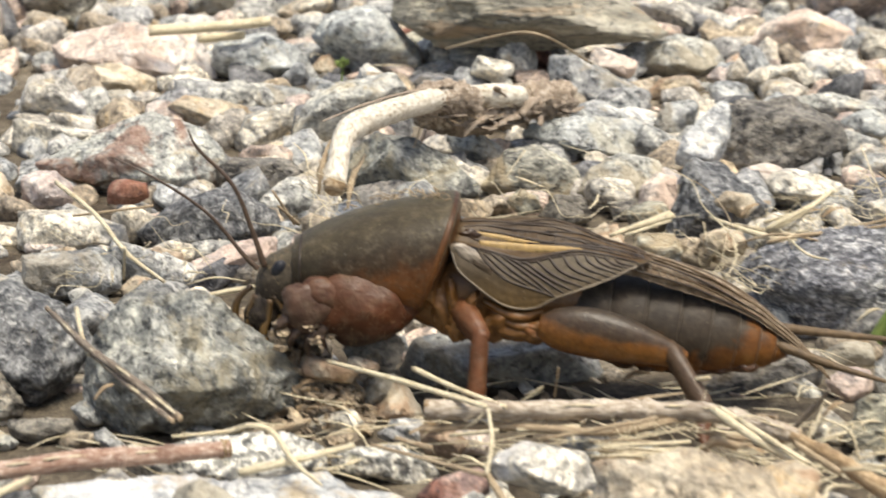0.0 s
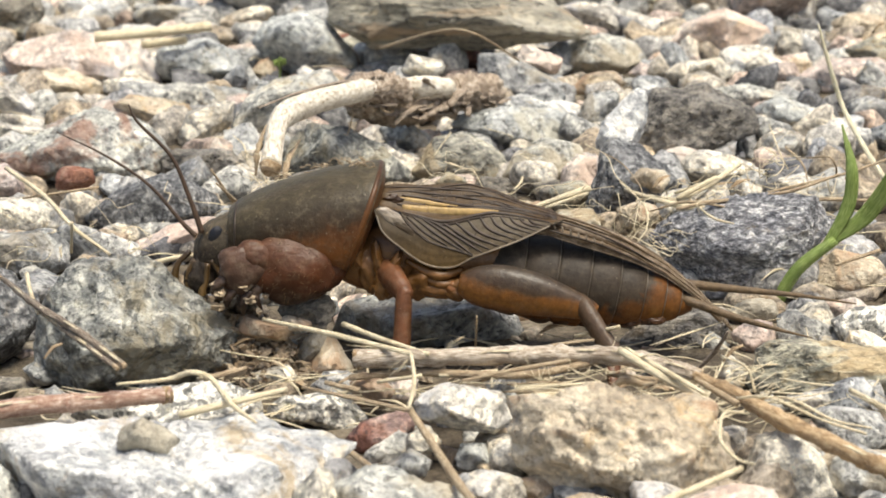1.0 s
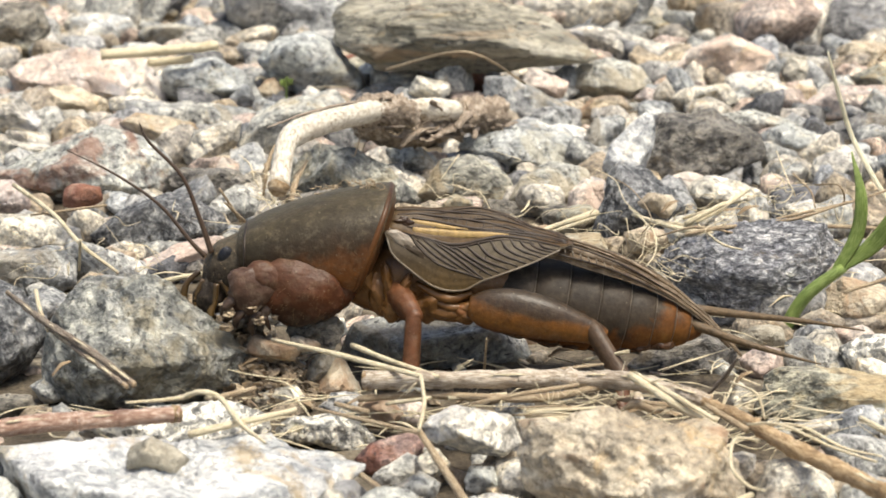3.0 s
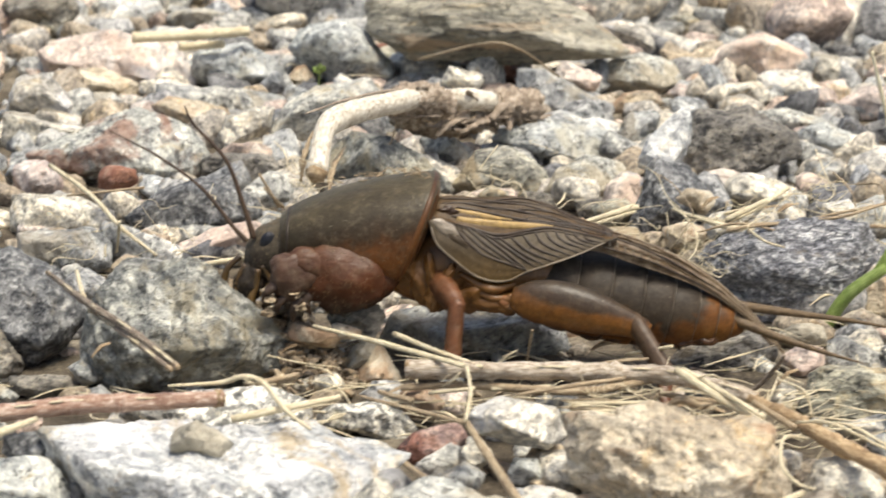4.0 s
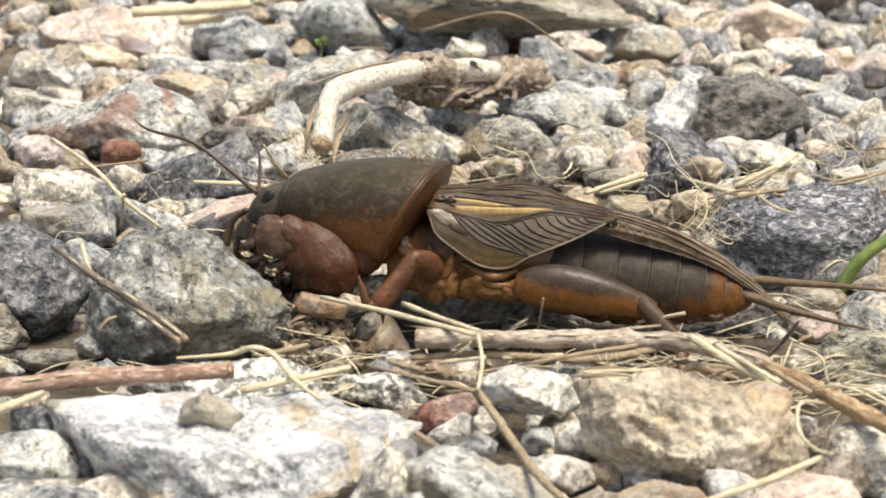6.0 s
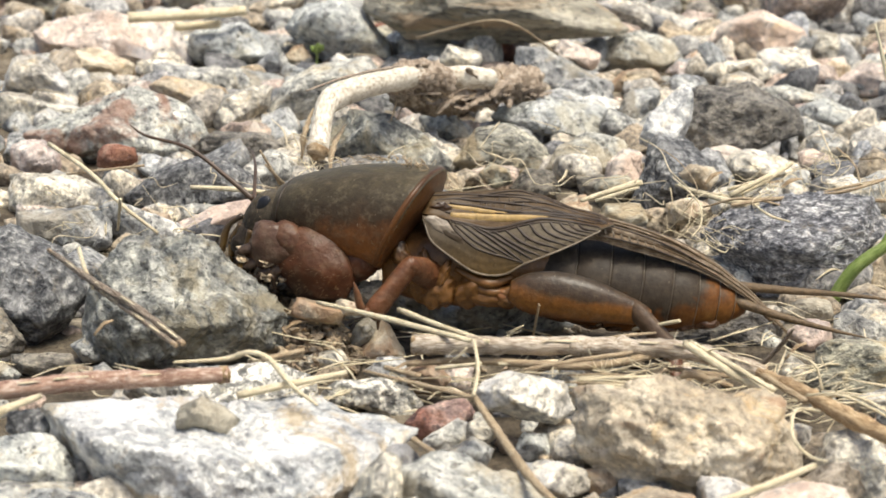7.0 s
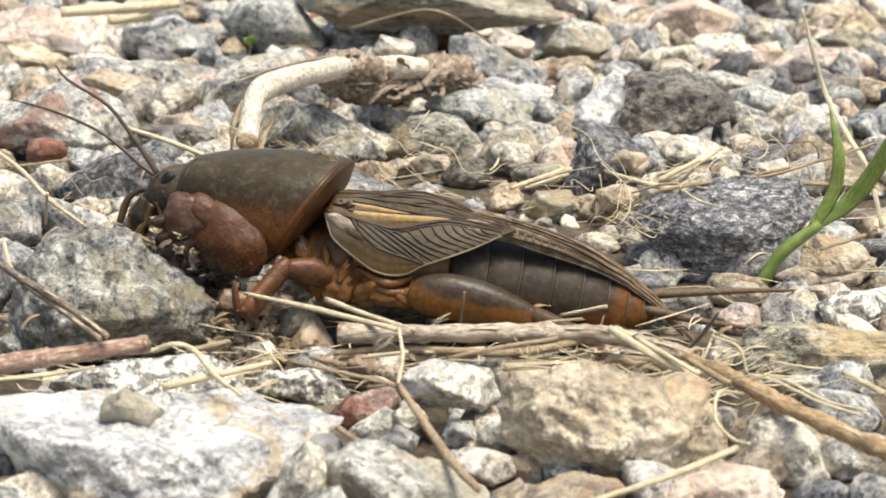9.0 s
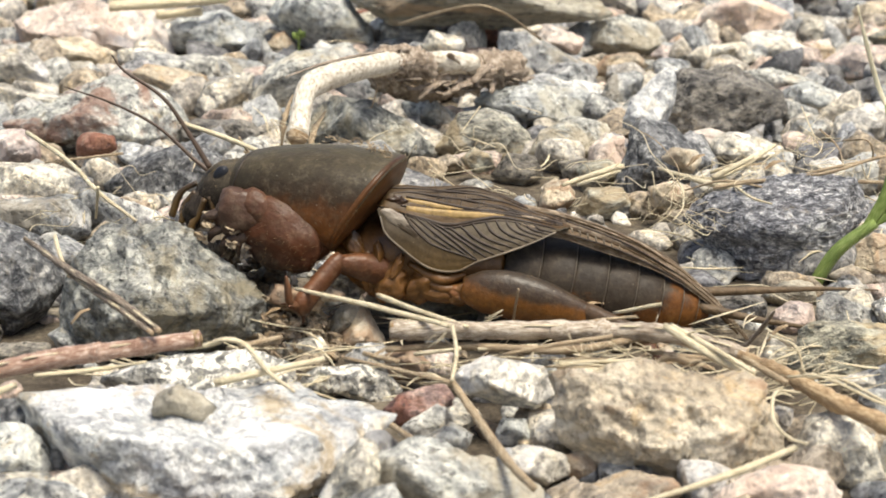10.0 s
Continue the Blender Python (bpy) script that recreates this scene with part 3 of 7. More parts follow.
rock("tan", -37.2, 37.6, -2.8, 1.8, 25, (-146, 1.6), (-83, 0.9), (-24, 1.4), (77, 1.0), (129, 1.0))
rock("slate", -26.8, 1.8, 1.4, 11.0, 26, (-172, 9.4), (-86, 5.4), (-76, 5.5), (-72, 5.8), (51, 4.8), (54, 4.6), (80, 5.2), (143, 8.4), (176, 9.0), planes=((95, 18, 6.8), (-5, 56, 7.2), (52, 62, 4.5), (185, 52, 7.6), (262, 42, 6.4)), rough=1.8)
rock("dark", -43.0, 7.7, 1.1, 7.0, 27, (-179, 5.5), (-123, 5.0), (-111, 4.9), (-52, 4.7), (-39, 4.7), (18, 5.2), (51, 4.3), (66, 4.4), (104, 5.7), planes=((60, 25, 4.6), (170, 45, 5.0), (270, 40, 4.8), (5, 60, 4.6)), rough=1.6)
rock("darkrough", -45.1, 1.9, -1.6, 3.3, 28, (-179, 2.6), (-89, 2.4), (-66, 2.4), (-13, 2.7), (37, 1.7), (84, 2.3), (118, 2.9))
rock("darkrough", -39.5, -2.6, -2.9, 2.0, 29, (-169, 2.4), (-89, 0.8), (-15, 2.4), (68, 1.1), (95, 0.8))
rock("grey", -36.4, 0.4, -2.6, 1.8, 30, (-141, 0.9), (-78, 1.1), (19, 1.2), (73, 1.0), (128, 1.3))
rock("grey", -43.9, -5.4, -2.7, 2.2, 31, (-93, 1.0), (-52, 1.8), (60, 0.9), (109, 1.1), (147, 1.6))
rock("darkrough", -39.7, -3.3, -2.8, 2.4, 32, (-180, 3.0), (-90, 1.0), (-76, 1.0), (32, 2.4), (91, 0.9))
rock("blue", -16.3, 4.5, -2.4, 3.0, 33, (-101, 1.9), (-73, 0.8), (-73, 0.8), (-14, 3.1), (79, 1.9), (106, 0.8), (131, 1.3))
rock("cream", -14.8, -1.1, -2.7, 2.2, 34, (-124, 1.6), (-87, 1.0), (-16, 2.4), (51, 1.6), (98, 0.9), (120, 1.0))
rock("tan", -9.7, 2.5, -2.0, 2.7, 35, (-96, 2.0), (-77, 1.9), (-19, 2.4), (32, 1.5), (75, 1.9), (138, 1.4), (158, 1.4))
rock("grey", -11.2, 2.6, -1.0, 1.8, 36, (-161, 1.4), (-67, 0.9), (-14, 1.0), (99, 1.2), (144, 0.9))
rock("speckle", -8.5, -5.0, -2.5, 2.4, 37, (-117, 1.0), (-115, 1.0), (-98, 1.0), (-12, 2.5), (45, 1.7), (90, 1.4), (133, 1.9))
rock("speckle", -10.3, -12.2, -2.3, 3.7, 38, (-135, 2.9), (-101, 1.0), (-39, 3.8), (43, 2.8), (73, 1.8), (95, 1.6), (120, 2.4))
rock("white", -21.0, -31.0, -2.0, 15.0, 39, (-152, 10.5), (-87, 5.8), (-55, 7.5), (-42, 8.5), (33, 13.4), (69, 8.9), (93, 5.8), (104, 7.4), top=(18,3.5), planes=((250, 22, 9.0), (20, 60, 11.5), (190, 50, 10.0)), rough=2.4)
rock("grey", -22.7, -31.4, 2.7, 2.5, 40, (-161, 2.5), (-94, 1.3), (-32, 2.4), (46, 1.5), (63, 1.1), (117, 1.4), (150, 2.0))
rock("dark", -35.3, -27.2, -1.4, 3.9, 41, (-179, 3.5), (-124, 1.4), (-123, 1.4), (-76, 2.9), (5, 3.3), (59, 2.5), (98, 2.6))
rock("blue", -37.4, -32.6, -1.6, 4.4, 42, (-179, 4.5), (-90, 2.5), (-81, 2.4), (-39, 3.9), (19, 4.1), (49, 3.2), (96, 2.3), (100, 2.3))
rock("cream", -37.6, -41.7, -2.4, 2.4, 43, (-179, 2.2), (-103, 1.8), (-78, 1.3), (-6, 2.1), (64, 1.7), (97, 1.4))
rock("cream", -31.8, -42.0, -2.4, 2.7, 44, (-165, 2.8), (-92, 1.4), (-52, 2.0), (38, 2.2), (89, 1.5), (125, 2.0))
rock("cream", -9.4, -43.3, 1.0, 3.4, 45, (-166, 2.4), (-84, 2.9), (-8, 2.0), (3, 2.1), (69, 3.2), (138, 1.2), (147, 1.1))
rock("red", -4.3, -18.4, -2.0, 3.1, 46, (-159, 2.8), (-106, 2.0), (-65, 1.8), (-16, 2.5), (28, 2.9), (104, 1.4), (138, 1.9))
rock("pink", -3.0, -5.3, -2.5, 1.9, 47, (-145, 1.3), (-93, 1.3), (-10, 1.5), (75, 1.2), (134, 1.3))
rock("cream", 2.7, -21.5, 1.2, 3.7, 48, (-158, 3.6), (-108, 1.6), (-100, 1.5), (-50, 3.2), (23, 3.3), (82, 1.8), (112, 2.5), (150, 3.6))
rock("grey", 6.5, -11.7, -1.5, 2.8, 49, (-140, 1.1), (-58, 2.0), (-25, 1.9), (17, 2.1), (94, 2.1), (123, 1.8), rough=1.6)
rock("tan", 1.4, -21.6, -2.9, 1.2, 50, (-144, 0.7), (-102, 0.8), (-16, 0.8), (69, 0.7), (146, 0.9))
rock("blue", 3.5, -23.2, -2.6, 1.7, 51, (-166, 1.4), (-100, 1.2), (-61, 1.1), (20, 1.2), (86, 1.2), (153, 1.3))
rock("grey", 6.4, -23.5, -2.7, 1.8, 52, (-145, 1.2), (-85, 1.1), (-10, 1.5), (60, 1.0), (127, 1.1))
rock("cream", 4.9, -31.2, -2.3, 2.7, 53, (-151, 2.1), (-113, 1.2), (-66, 1.7), (23, 2.4), (77, 1.3), (117, 2.0))
rock("grey", -1.0, -40.5, -0.7, 6.5, 54, (-96, 3.5), (-80, 3.5), (25, 5.3), (64, 2.5), (69, 2.4), (77, 2.6), (114, 4.6), (172, 6.5), rough=1.8)
rock("grey", -6.0, -31.8, -2.5, 2.0, 55, (-164, 1.4), (-69, 1.0), (29, 1.3), (98, 1.3))
rock("tan", 15.4, -29.0, 0.2, 9.0, 56, (-165, 7.4), (-135, 6.2), (-98, 4.4), (-73, 4.6), (-66, 4.9), (6, 8.1), (87, 4.5), (90, 4.5), (98, 4.9), top=(12,4.6), planes=((215, 30, 5.6), (300, 26, 5.4), (15, 55, 6.6), (175, 58, 6.8), (60, 50, 5.4)), rough=3.0)
rock("tan", 7.4, -37.4, -2.5, 2.0, 57, (-172, 1.6), (-89, 1.4), (-51, 1.3), (38, 1.1), (119, 1.2))
rock("tan", 12.1, -37.1, -2.3, 3.4, 58, (-93, 1.7), (-72, 1.3), (37, 3.1), (81, 1.6), (113, 1.6), (173, 3.7))
rock("cream", 29.2, -30.1, -1.2, 4.1, 59, (-175, 3.4), (-103, 2.7), (-72, 3.0), (20, 2.5), (36, 2.3), (92, 2.9), (159, 3.4), rough=1.6)
rock("pink", 23.0, -38.5, -1.8, 4.4, 60, (-168, 4.7), (-89, 2.3), (-11, 4.6), (40, 3.8), (80, 2.4), (107, 2.0), (119, 2.2))
rock("grey", 35.1, -29.5, -2.0, 3.0, 61, (-135, 2.4), (-87, 1.9), (0, 2.8), (72, 1.8), (113, 2.0), (166, 2.5))
rock("cream", 27.8, -2.5, -2.3, 2.2, 62, (-149, 1.5), (-98, 1.5), (-38, 1.7), (35, 1.1), (75, 1.4), (149, 1.4))
rock("olive", 36.5, -5.0, -1.4, 8.0, 63, (-167, 7.5), (-109, 3.4), (-95, 2.4), (-76, 3.3), (-6, 7.5), (76, 2.9), (84, 2.4), (95, 2.9), (156, 7.0), rough=1.6)
rock("cream", 33.4, -11.1, -2.5, 2.8, 64, (-117, 0.9), (-100, 0.9), (-24, 3.0), (39, 2.6), (95, 1.2), (100, 1.2))
rock("darkrough", 23.3, 11.0, -3.2, 3.5, 65, (-117, 2.4), (-101, 2.2), (-42, 3.8), (18, 5.4), (74, 3.3), (106, 1.9), (113, 2.2))
rock("pink", 30.9, 8.3, -2.3, 2.4, 66, (-162, 1.9), (-121, 1.6), (-60, 1.3), (14, 2.0), (79, 1.6), (128, 1.6))
rock("cream", 36.4, 12.0, -2.1, 2.9, 67, (-154, 2.6), (-95, 1.8), (-36, 2.1), (28, 2.4), (90, 1.9), (131, 1.4))
rock("speckle", 42.3, 9.4, -1.9, 3.6, 68, (-160, 3.1), (-112, 2.1), (-72, 2.0), (-18, 3.2), (48, 2.9), (95, 2.0), (118, 2.3))
rock("grey", -0.5, 12.7, -2.0, 7.4, 69, (-109, 3.8), (-91, 2.7), (-70, 4.5), (29, 7.9), (67, 4.1), (90, 2.8), (100, 3.2), (140, 7.0))
rock("grey", -10.8, 14.3, -1.0, 1.8, 70, (-112, 1.0), (-62, 0.9), (18, 1.6), (101, 0.8), (135, 0.9))
rock("blackwhite", 31.9, 27.8, 1.0, 8.0, 71, (-136, 6.0), (-108, 5.3), (-80, 5.4), (-34, 5.9), (-32, 6.1), (36, 8.9), (82, 6.0), (100, 4.7), (111, 5.0), planes=((92, 40, 4.4), (70, 16, 5.4), (10, 55, 7.0), (165, 50, 6.0)), rough=1.7)
rock("tan", 30.5, 42.3, 1.0, 4.7, 72, (-113, 2.3), (-77, 1.1), (69, 2.6), (88, 1.5), (107, 2.1))
rock("cream", 43.0, 62.3, -1.9, 3.2, 73, (-153, 1.9), (-95, 1.9), (17, 2.1), (45, 1.6), (102, 2.0))
rock("cream", 34.2, 73.1, -1.8, 4.3, 74, (-149, 4.2), (-101, 2.3), (-74, 2.1), (21, 4.1), (71, 1.8), (98, 2.4), (146, 3.8))
rock("white", 22.7, 77.5, 3.5, 5.0, 75, (-95, 3.7), (-25, 2.8), (0, 3.0), (116, 2.1), (136, 1.2), (160, 1.7))
rock("darkrough", 32.5, 86.5, 0.6, 7.0, 76, (-138, 7.8), (-101, 5.5), (-72, 3.8), (-62, 4.1), (-10, 7.5), (67, 5.1), (97, 4.8), (133, 6.2), (165, 7.1), planes=((120, 20, 4.6), (60, 55, 4.6), (0, 52, 6.0), (185, 45, 5.5), (265, 35, 5.0)), rough=2.0)
rock("dark", 23.1, 56.6, 0.8, 6.9, 77, (-103, 5.8), (-64, 3.5), (-26, 4.8), (50, 3.4), (69, 4.0), (146, 5.0), (166, 4.5), (172, 4.6), planes=((150, 30, 4.2), (30, 42, 4.0), (-40, 50, 4.2)), rough=1.7)
rock("pink", 17.0, 66.2, -1.3, 3.3, 78, (-128, 2.3), (-101, 2.4), (1, 2.1), (80, 2.9), (131, 2.2), (170, 1.9))
rock("grey", 13.2, 73.9, -1.1, 4.9, 79, (-113, 3.3), (-79, 2.7), (-45, 3.2), (-13, 4.2), (80, 3.0), (118, 2.6), (151, 3.5))
rock("olive", 3.5, 75.5, -1.0, 5.6, 80, (-120, 4.1), (-94, 3.1), (-72, 3.8), (28, 4.2), (55, 3.2), (97, 3.1), (148, 4.2))
rock("blue", 10.6, 94.1, -1.4, 6.0, 81, (-144, 6.8), (-110, 3.2), (-92, 2.4), (-21, 9.0), (59, 4.6), (87, 2.6), (100, 3.0), rough=1.6)
rock("slate", -10.2, 74.7, -0.3, 7.4, 82, (-117, 4.1), (-102, 3.1), (-67, 5.5), (46, 3.7), (62, 2.8), (85, 3.6), (130, 6.5), (169, 7.7), planes=((80, 25, 4.8), (10, 50, 5.8), (150, 55, 5.0)), rough=1.6)
rock("grey", 21.5, 100.7, -1.1, 3.8, 83, (-141, 2.2), (-43, 1.9), (-13, 2.0), (98, 2.7), (149, 2.3))
rock("grey", -3.2, 89.4, -1.6, 3.9, 84, (-146, 2.2), (-117, 1.6), (-50, 2.8), (51, 1.9), (103, 2.4))
rock("grey", 12.4, 123.6, -0.7, 6.2, 85, (-141, 4.8), (-90, 3.6), (-29, 6.4), (52, 2.4), (62, 1.7), (98, 4.0), (169, 6.2))
rock("cream", -2.1, 139.4, -2.2, 3.5, 86, (-130, 2.8), (-92, 1.6), (-18, 3.7), (58, 2.2), (100, 1.5), (124, 1.9))
rock("red", 4.1, 144.3, -2.2, 3.0, 87, (-122, 1.1), (-105, 1.2), (-27, 2.7), (34, 2.4), (88, 1.8), (124, 2.1))
rock("pink", 15.4, 143.4, -2.2, 3.5, 88, (-138, 2.3), (-107, 1.4), (-65, 2.0), (45, 2.6), (79, 1.6), (105, 1.9))
rock("schist", 2.9, 138.7, 6.5, 17.0, 89, (-167, 17.2), (-122, 10.5), (-117, 9.4), (-91, 4.9), (-83, 6.0), (48, 9.8), (73, 5.2), (80, 4.4), (97, 6.1), planes=((262, 30, 7.5), (90, 48, 6.2)), rough=1.5)
rock("blue", -19.4, 142.0, 0.3, 7.7, 90, (-140, 4.7), (-117, 3.9), (-82, 4.8), (14, 6.4), (37, 5.1), (63, 4.6), (97, 4.6), (127, 5.9))
rock("tan", -26.9, 153.7, -2.6, 2.4, 91, (-150, 2.0), (-94, 1.1), (-7, 2.6), (69, 1.1), (107, 1.2))
rock("tan", -24.9, 139.0, -2.3, 2.5, 92, (-108, 1.4), (-59, 1.7), (39, 1.5), (115, 1.3), (138, 1.2))
rock("cream", 28.3, 168.4, -1.3, 7.2, 93, (-120, 2.9), (-104, 2.0), (-90, 2.8), (-15, 9.0), (75, 1.9), (79, 1.7), (103, 4.0))
rock("grey", 24.6, 140.4, -1.2, 5.6, 94, (-133, 4.6), (-90, 3.0), (-56, 3.7), (40, 4.5), (81, 2.9), (101, 3.0), (145, 4.8))
rock("tan", 22.7, 125.6, -2.2, 3.6, 95, (-85, 1.4), (-68, 1.6), (45, 2.9), (98, 1.4), (139, 2.0))
rock("pink", 30.1, 131.3, -2.2, 2.6, 96, (-128, 1.3), (-58, 1.6), (38, 1.6), (76, 1.6), (131, 1.7))
rock("cream", 37.8, 129.7, -1.9, 4.1, 97, (-141, 3.9), (-95, 2.1), (-57, 2.5), (39, 3.6), (95, 1.9), (132, 2.7))
rock("pink", 43.4, 153.2, -0.7, 7.0, 98, (-156, 8.0), (-90, 3.6), (-82, 3.6), (22, 6.5), (67, 3.5), (107, 3.3), (143, 5.4))
rock("grey", 32.8, 147.3, -2.3, 2.5, 99, (-174, 2.2), (-100, 1.6), (-52, 1.6), (45, 1.5), (114, 1.3))
rock("cream", 47.3, 131.7, -1.7, 3.2, 100, (-151, 1.9), (-72, 2.0), (-24, 2.1), (55, 2.0), (121, 2.1))
rock("cream", 57.0, 155.7, -2.2, 2.7, 101, (-141, 2.2), (-82, 1.4), (14, 2.2), (80, 1.5), (137, 1.6))
rock("blue", 47.2, 100.0, -1.5, 5.1, 102, (-131, 2.9), (-106, 1.9), (-72, 3.0), (50, 2.8), (70, 1.8), (109, 3.0))
rock("pink", 58.9, 125.9, -1.7, 8.0, 103, (-135, 5.6), (-92, 2.2), (-60, 3.8), (60, 3.7), (90, 2.3), (124, 4.0))
rock("cream", 49.4, 84.8, -1.3, 3.9, 104, (-116, 2.7), (-65, 2.4), (-6, 3.1), (73, 3.0), (114, 2.1), (162, 2.7))
rock("cream", 42.5, 94.9, -1.9, 2.2, 105, (-178, 1.1), (-90, 2.1), (-24, 1.1), (25, 1.0), (125, 1.6))
rock("grey", 43.7, 84.3, -1.9, 3.0, 106, (-177, 2.5), (-101, 1.8), (-35, 2.0), (39, 2.1), (100, 1.9))
rock("red", -20.5, 189.2, -2.5, 2.9, 107, (-137, 2.5), (-93, 1.3), (-66, 1.6), (35, 2.7), (90, 1.4), (129, 2.2))
rock("tan", -23.7, 195.4, -1.8, 5.1, 108, (-90, 2.2), (-83, 1.7), (-24, 5.3), (80, 2.1), (103, 2.2), (161, 5.3))
rock("tan", 43.5, 26.4, -1.6, 4.1, 109, (-172, 3.9), (-112, 2.6), (-76, 2.1), (35, 2.6), (82, 2.1), (128, 3.2))
rock("cream", 41.8, 38.3, -2.3, 2.0, 110, (-136, 0.8), (-20, 0.9), (55, 1.5), (132, 1.0))
rock("grey", -31.0, 120.3, -2.3, 4.7, 111, (-112, 2.3), (-92, 1.6), (-77, 2.2), (54, 3.1), (82, 1.5), (106, 1.8))
rock("grey", -41.2, 180.8, -2.1, 5.7, 112, (-153, 6.5), (-98, 1.9), (-84, 1.8), (56, 3.6), (84, 1.5), (101, 2.4))
rock("cream", -37.4, 192.8, -2.7, 2.3, 113, (-127, 1.4), (-70, 0.9), (51, 1.7), (104, 0.9))
rock("olive", -12.8, 153.0, -2.1, 2.6, 114, (-158, 1.6), (-117, 1.5), (-45, 1.7), (39, 1.5), (108, 1.7))
rock("rust", -13.6, 161.9, -2.7, 2.3, 115, (-128, 0.9), (-67, 1.0), (57, 1.4), (94, 1.1))
rock("white", -10.2, 149.1, -1.7, 2.9, 116, (-150, 1.5), (-63, 1.9), (0, 2.1), (112, 1.4))
rock("grey", 50.0, 185.8, -1.5, 6.7, 117, (-127, 5.5), (-97, 2.5), (-81, 2.6), (39, 6.2), (81, 2.2), (113, 3.3))
rock("grey", 54.4, 159.9, -2.4, 2.5, 118, (-150, 2.3), (-80, 1.2), (-27, 1.9), (80, 1.3), (130, 1.7))
rock("grey", 69.3, 188.2, -1.5, 5.5, 119, (-135, 4.4), (-97, 2.2), (-58, 3.6), (45, 4.5), (94, 2.3), (116, 3.1))
rock("tan", 67.0, 165.8, -2.0, 4.2, 120, (-158, 4.3), (-96, 1.9), (-73, 2.0), (50, 2.6), (84, 1.8), (116, 2.8))
rock("pink", 62.0, 152.0, -2.4, 2.6, 121, (-127, 1.8), (-84, 1.4), (11, 2.5), (83, 1.3), (135, 1.8))
rock("olive", 65.1, 144.1, -1.9, 4.1, 122, (-127, 2.4), (-82, 1.9), (0, 4.6), (80, 2.0), (112, 2.1))
rock("grey", 43.5, 133.8, -2.3, 2.6, 123, (-158, 2.1), (-90, 1.6), (-22, 2.1), (63, 1.5), (116, 1.5))
rock("tan", 51.8, 132.1, -2.0, 2.6, 124, (-146, 1.5), (-72, 1.8), (0, 2.0), (71, 1.8), (135, 1.7))
rock("rust", 45.3, 125.7, -2.6, 1.8, 125, (-146, 1.3), (-90, 1.2), (-14, 1.4), (68, 1.0), (135, 1.1))
rock("grey", 44.0, 115.3, -2.2, 4.9, 126, (-146, 4.9), (-102, 1.4), (-95, 1.3), (-45, 4.8), (76, 1.4), (98, 1.9))
rock("olive", 35.3, 187.8, -2.1, 3.7, 127, (-122, 1.8), (-79, 1.7), (22, 3.5), (83, 1.8), (110, 1.9))
rock("rust", 35.9, 200.5, -2.5, 2.7, 128, (-117, 1.7), (-83, 1.3), (0, 2.9), (90, 1.4), (135, 1.7))
rock("cream", 41.5, 191.0, -2.4, 2.8, 129, (-162, 2.8), (-94, 1.5), (-48, 1.9), (63, 1.5), (113, 1.3))
rock("grey", 27.9, 195.5, -2.3, 3.3, 130, (-132, 2.4), (-92, 1.5), (-22, 3.3), (76, 1.6), (110, 1.6))
rock("grey", -64.1, 206.8, -2.4, 4.6, 131, (-104, 2.0), (-86, 1.3), (-36, 4.9), (80, 1.5), (106, 1.3))
rock("olive", -50.7, 204.1, -2.3, 4.4, 132, (-113, 2.2), (-90, 1.6), (-45, 3.9), (78, 1.6), (105, 1.5))
rock("tan", -38.6, 198.7, -2.3, 4.4, 133, (-101, 1.3), (-76, 2.1), (45, 3.5), (85, 1.5), (117, 2.3))
rock("speckle", -23.1, -14.3, -1.0, 6.1, 134, (-134, 5.8), (-93, 2.0), (-81, 2.4), (15, 7.6), (74, 3.2), (96, 1.7), (108, 2.3))
rock("tan", -5.3, -9.0, -1.5, 2.1, 135, (-164, 1.7), (-101, 1.2), (-34, 1.6), (50, 1.4), (101, 1.3))
rock("grey", 9.5, -9.5, -2.8, 1.7, 136, (-154, 1.5), (-97, 0.9), (-45, 1.2), (56, 1.0), (110, 0.9))
rock("cream", -0.6, -23.5, -1.0, 1.8, 137, (-179, 1.5), (-107, 1.2), (-53, 1.0), (41, 1.1), (112, 1.1))
rock("grey", -1.9, -28.6, -1.0, 2.0, 138, (-140, 1.6), (-89, 1.1), (-33, 1.6), (64, 1.1), (118, 0.9))
rock("tan", 8.8, -30.4, -2.6, 1.8, 139, (-170, 1.4), (-120, 1.2), (-68, 1.1), (38, 0.9), (105, 1.1))
rock("grey", 31.5, 16.5, -2.5, 2.6, 140, (-112, 1.3), (-79, 1.4), (14, 2.5), (90, 1.4), (127, 1.5))
rock("cream", 40.2, 6.1, -3.1, 1.5, 141, (-95, 0.6), (-22, 1.5), (90, 0.7), (116, 0.5))
rock("tan", 38.7, 23.1, -2.6, 2.2, 142, (-146, 1.7), (-90, 1.3), (-19, 2.0), (69, 1.2), (110, 1.2))
rock("cream", -4.2, 77.1, -1.4, 3.4, 143, (-160, 1.3), (-83, 2.7), (34, 0.7), (53, 0.8))
rock("tan", 9.6, 113.8, -2.7, 2.9, 144, (-123, 2.2), (-88, 1.0), (-27, 3.1), (85, 1.0), (110, 1.3))
rock("white", 14.5, 111.4, -2.7, 5.0, 145, (-138, 3.7), (-92, 1.0), (-56, 2.9), (79, 1.5), (93, 1.1))
rock("darkrough", 13.6, 66.3, -2.5, 2.1, 146, (-164, 1.6), (-90, 1.3), (14, 1.6), (96, 1.2))
rock("tan", 22.9, 45.7, -0.0, 2.6, 147, (-164, 2.5), (-90, 1.4), (-34, 2.1), (69, 1.4), (101, 1.3))
rock("grey", -2.8, 128.1, -2.5, 3.3, 148, (-146, 2.8), (-90, 1.4), (-22, 3.5), (76, 1.6), (95, 1.3))
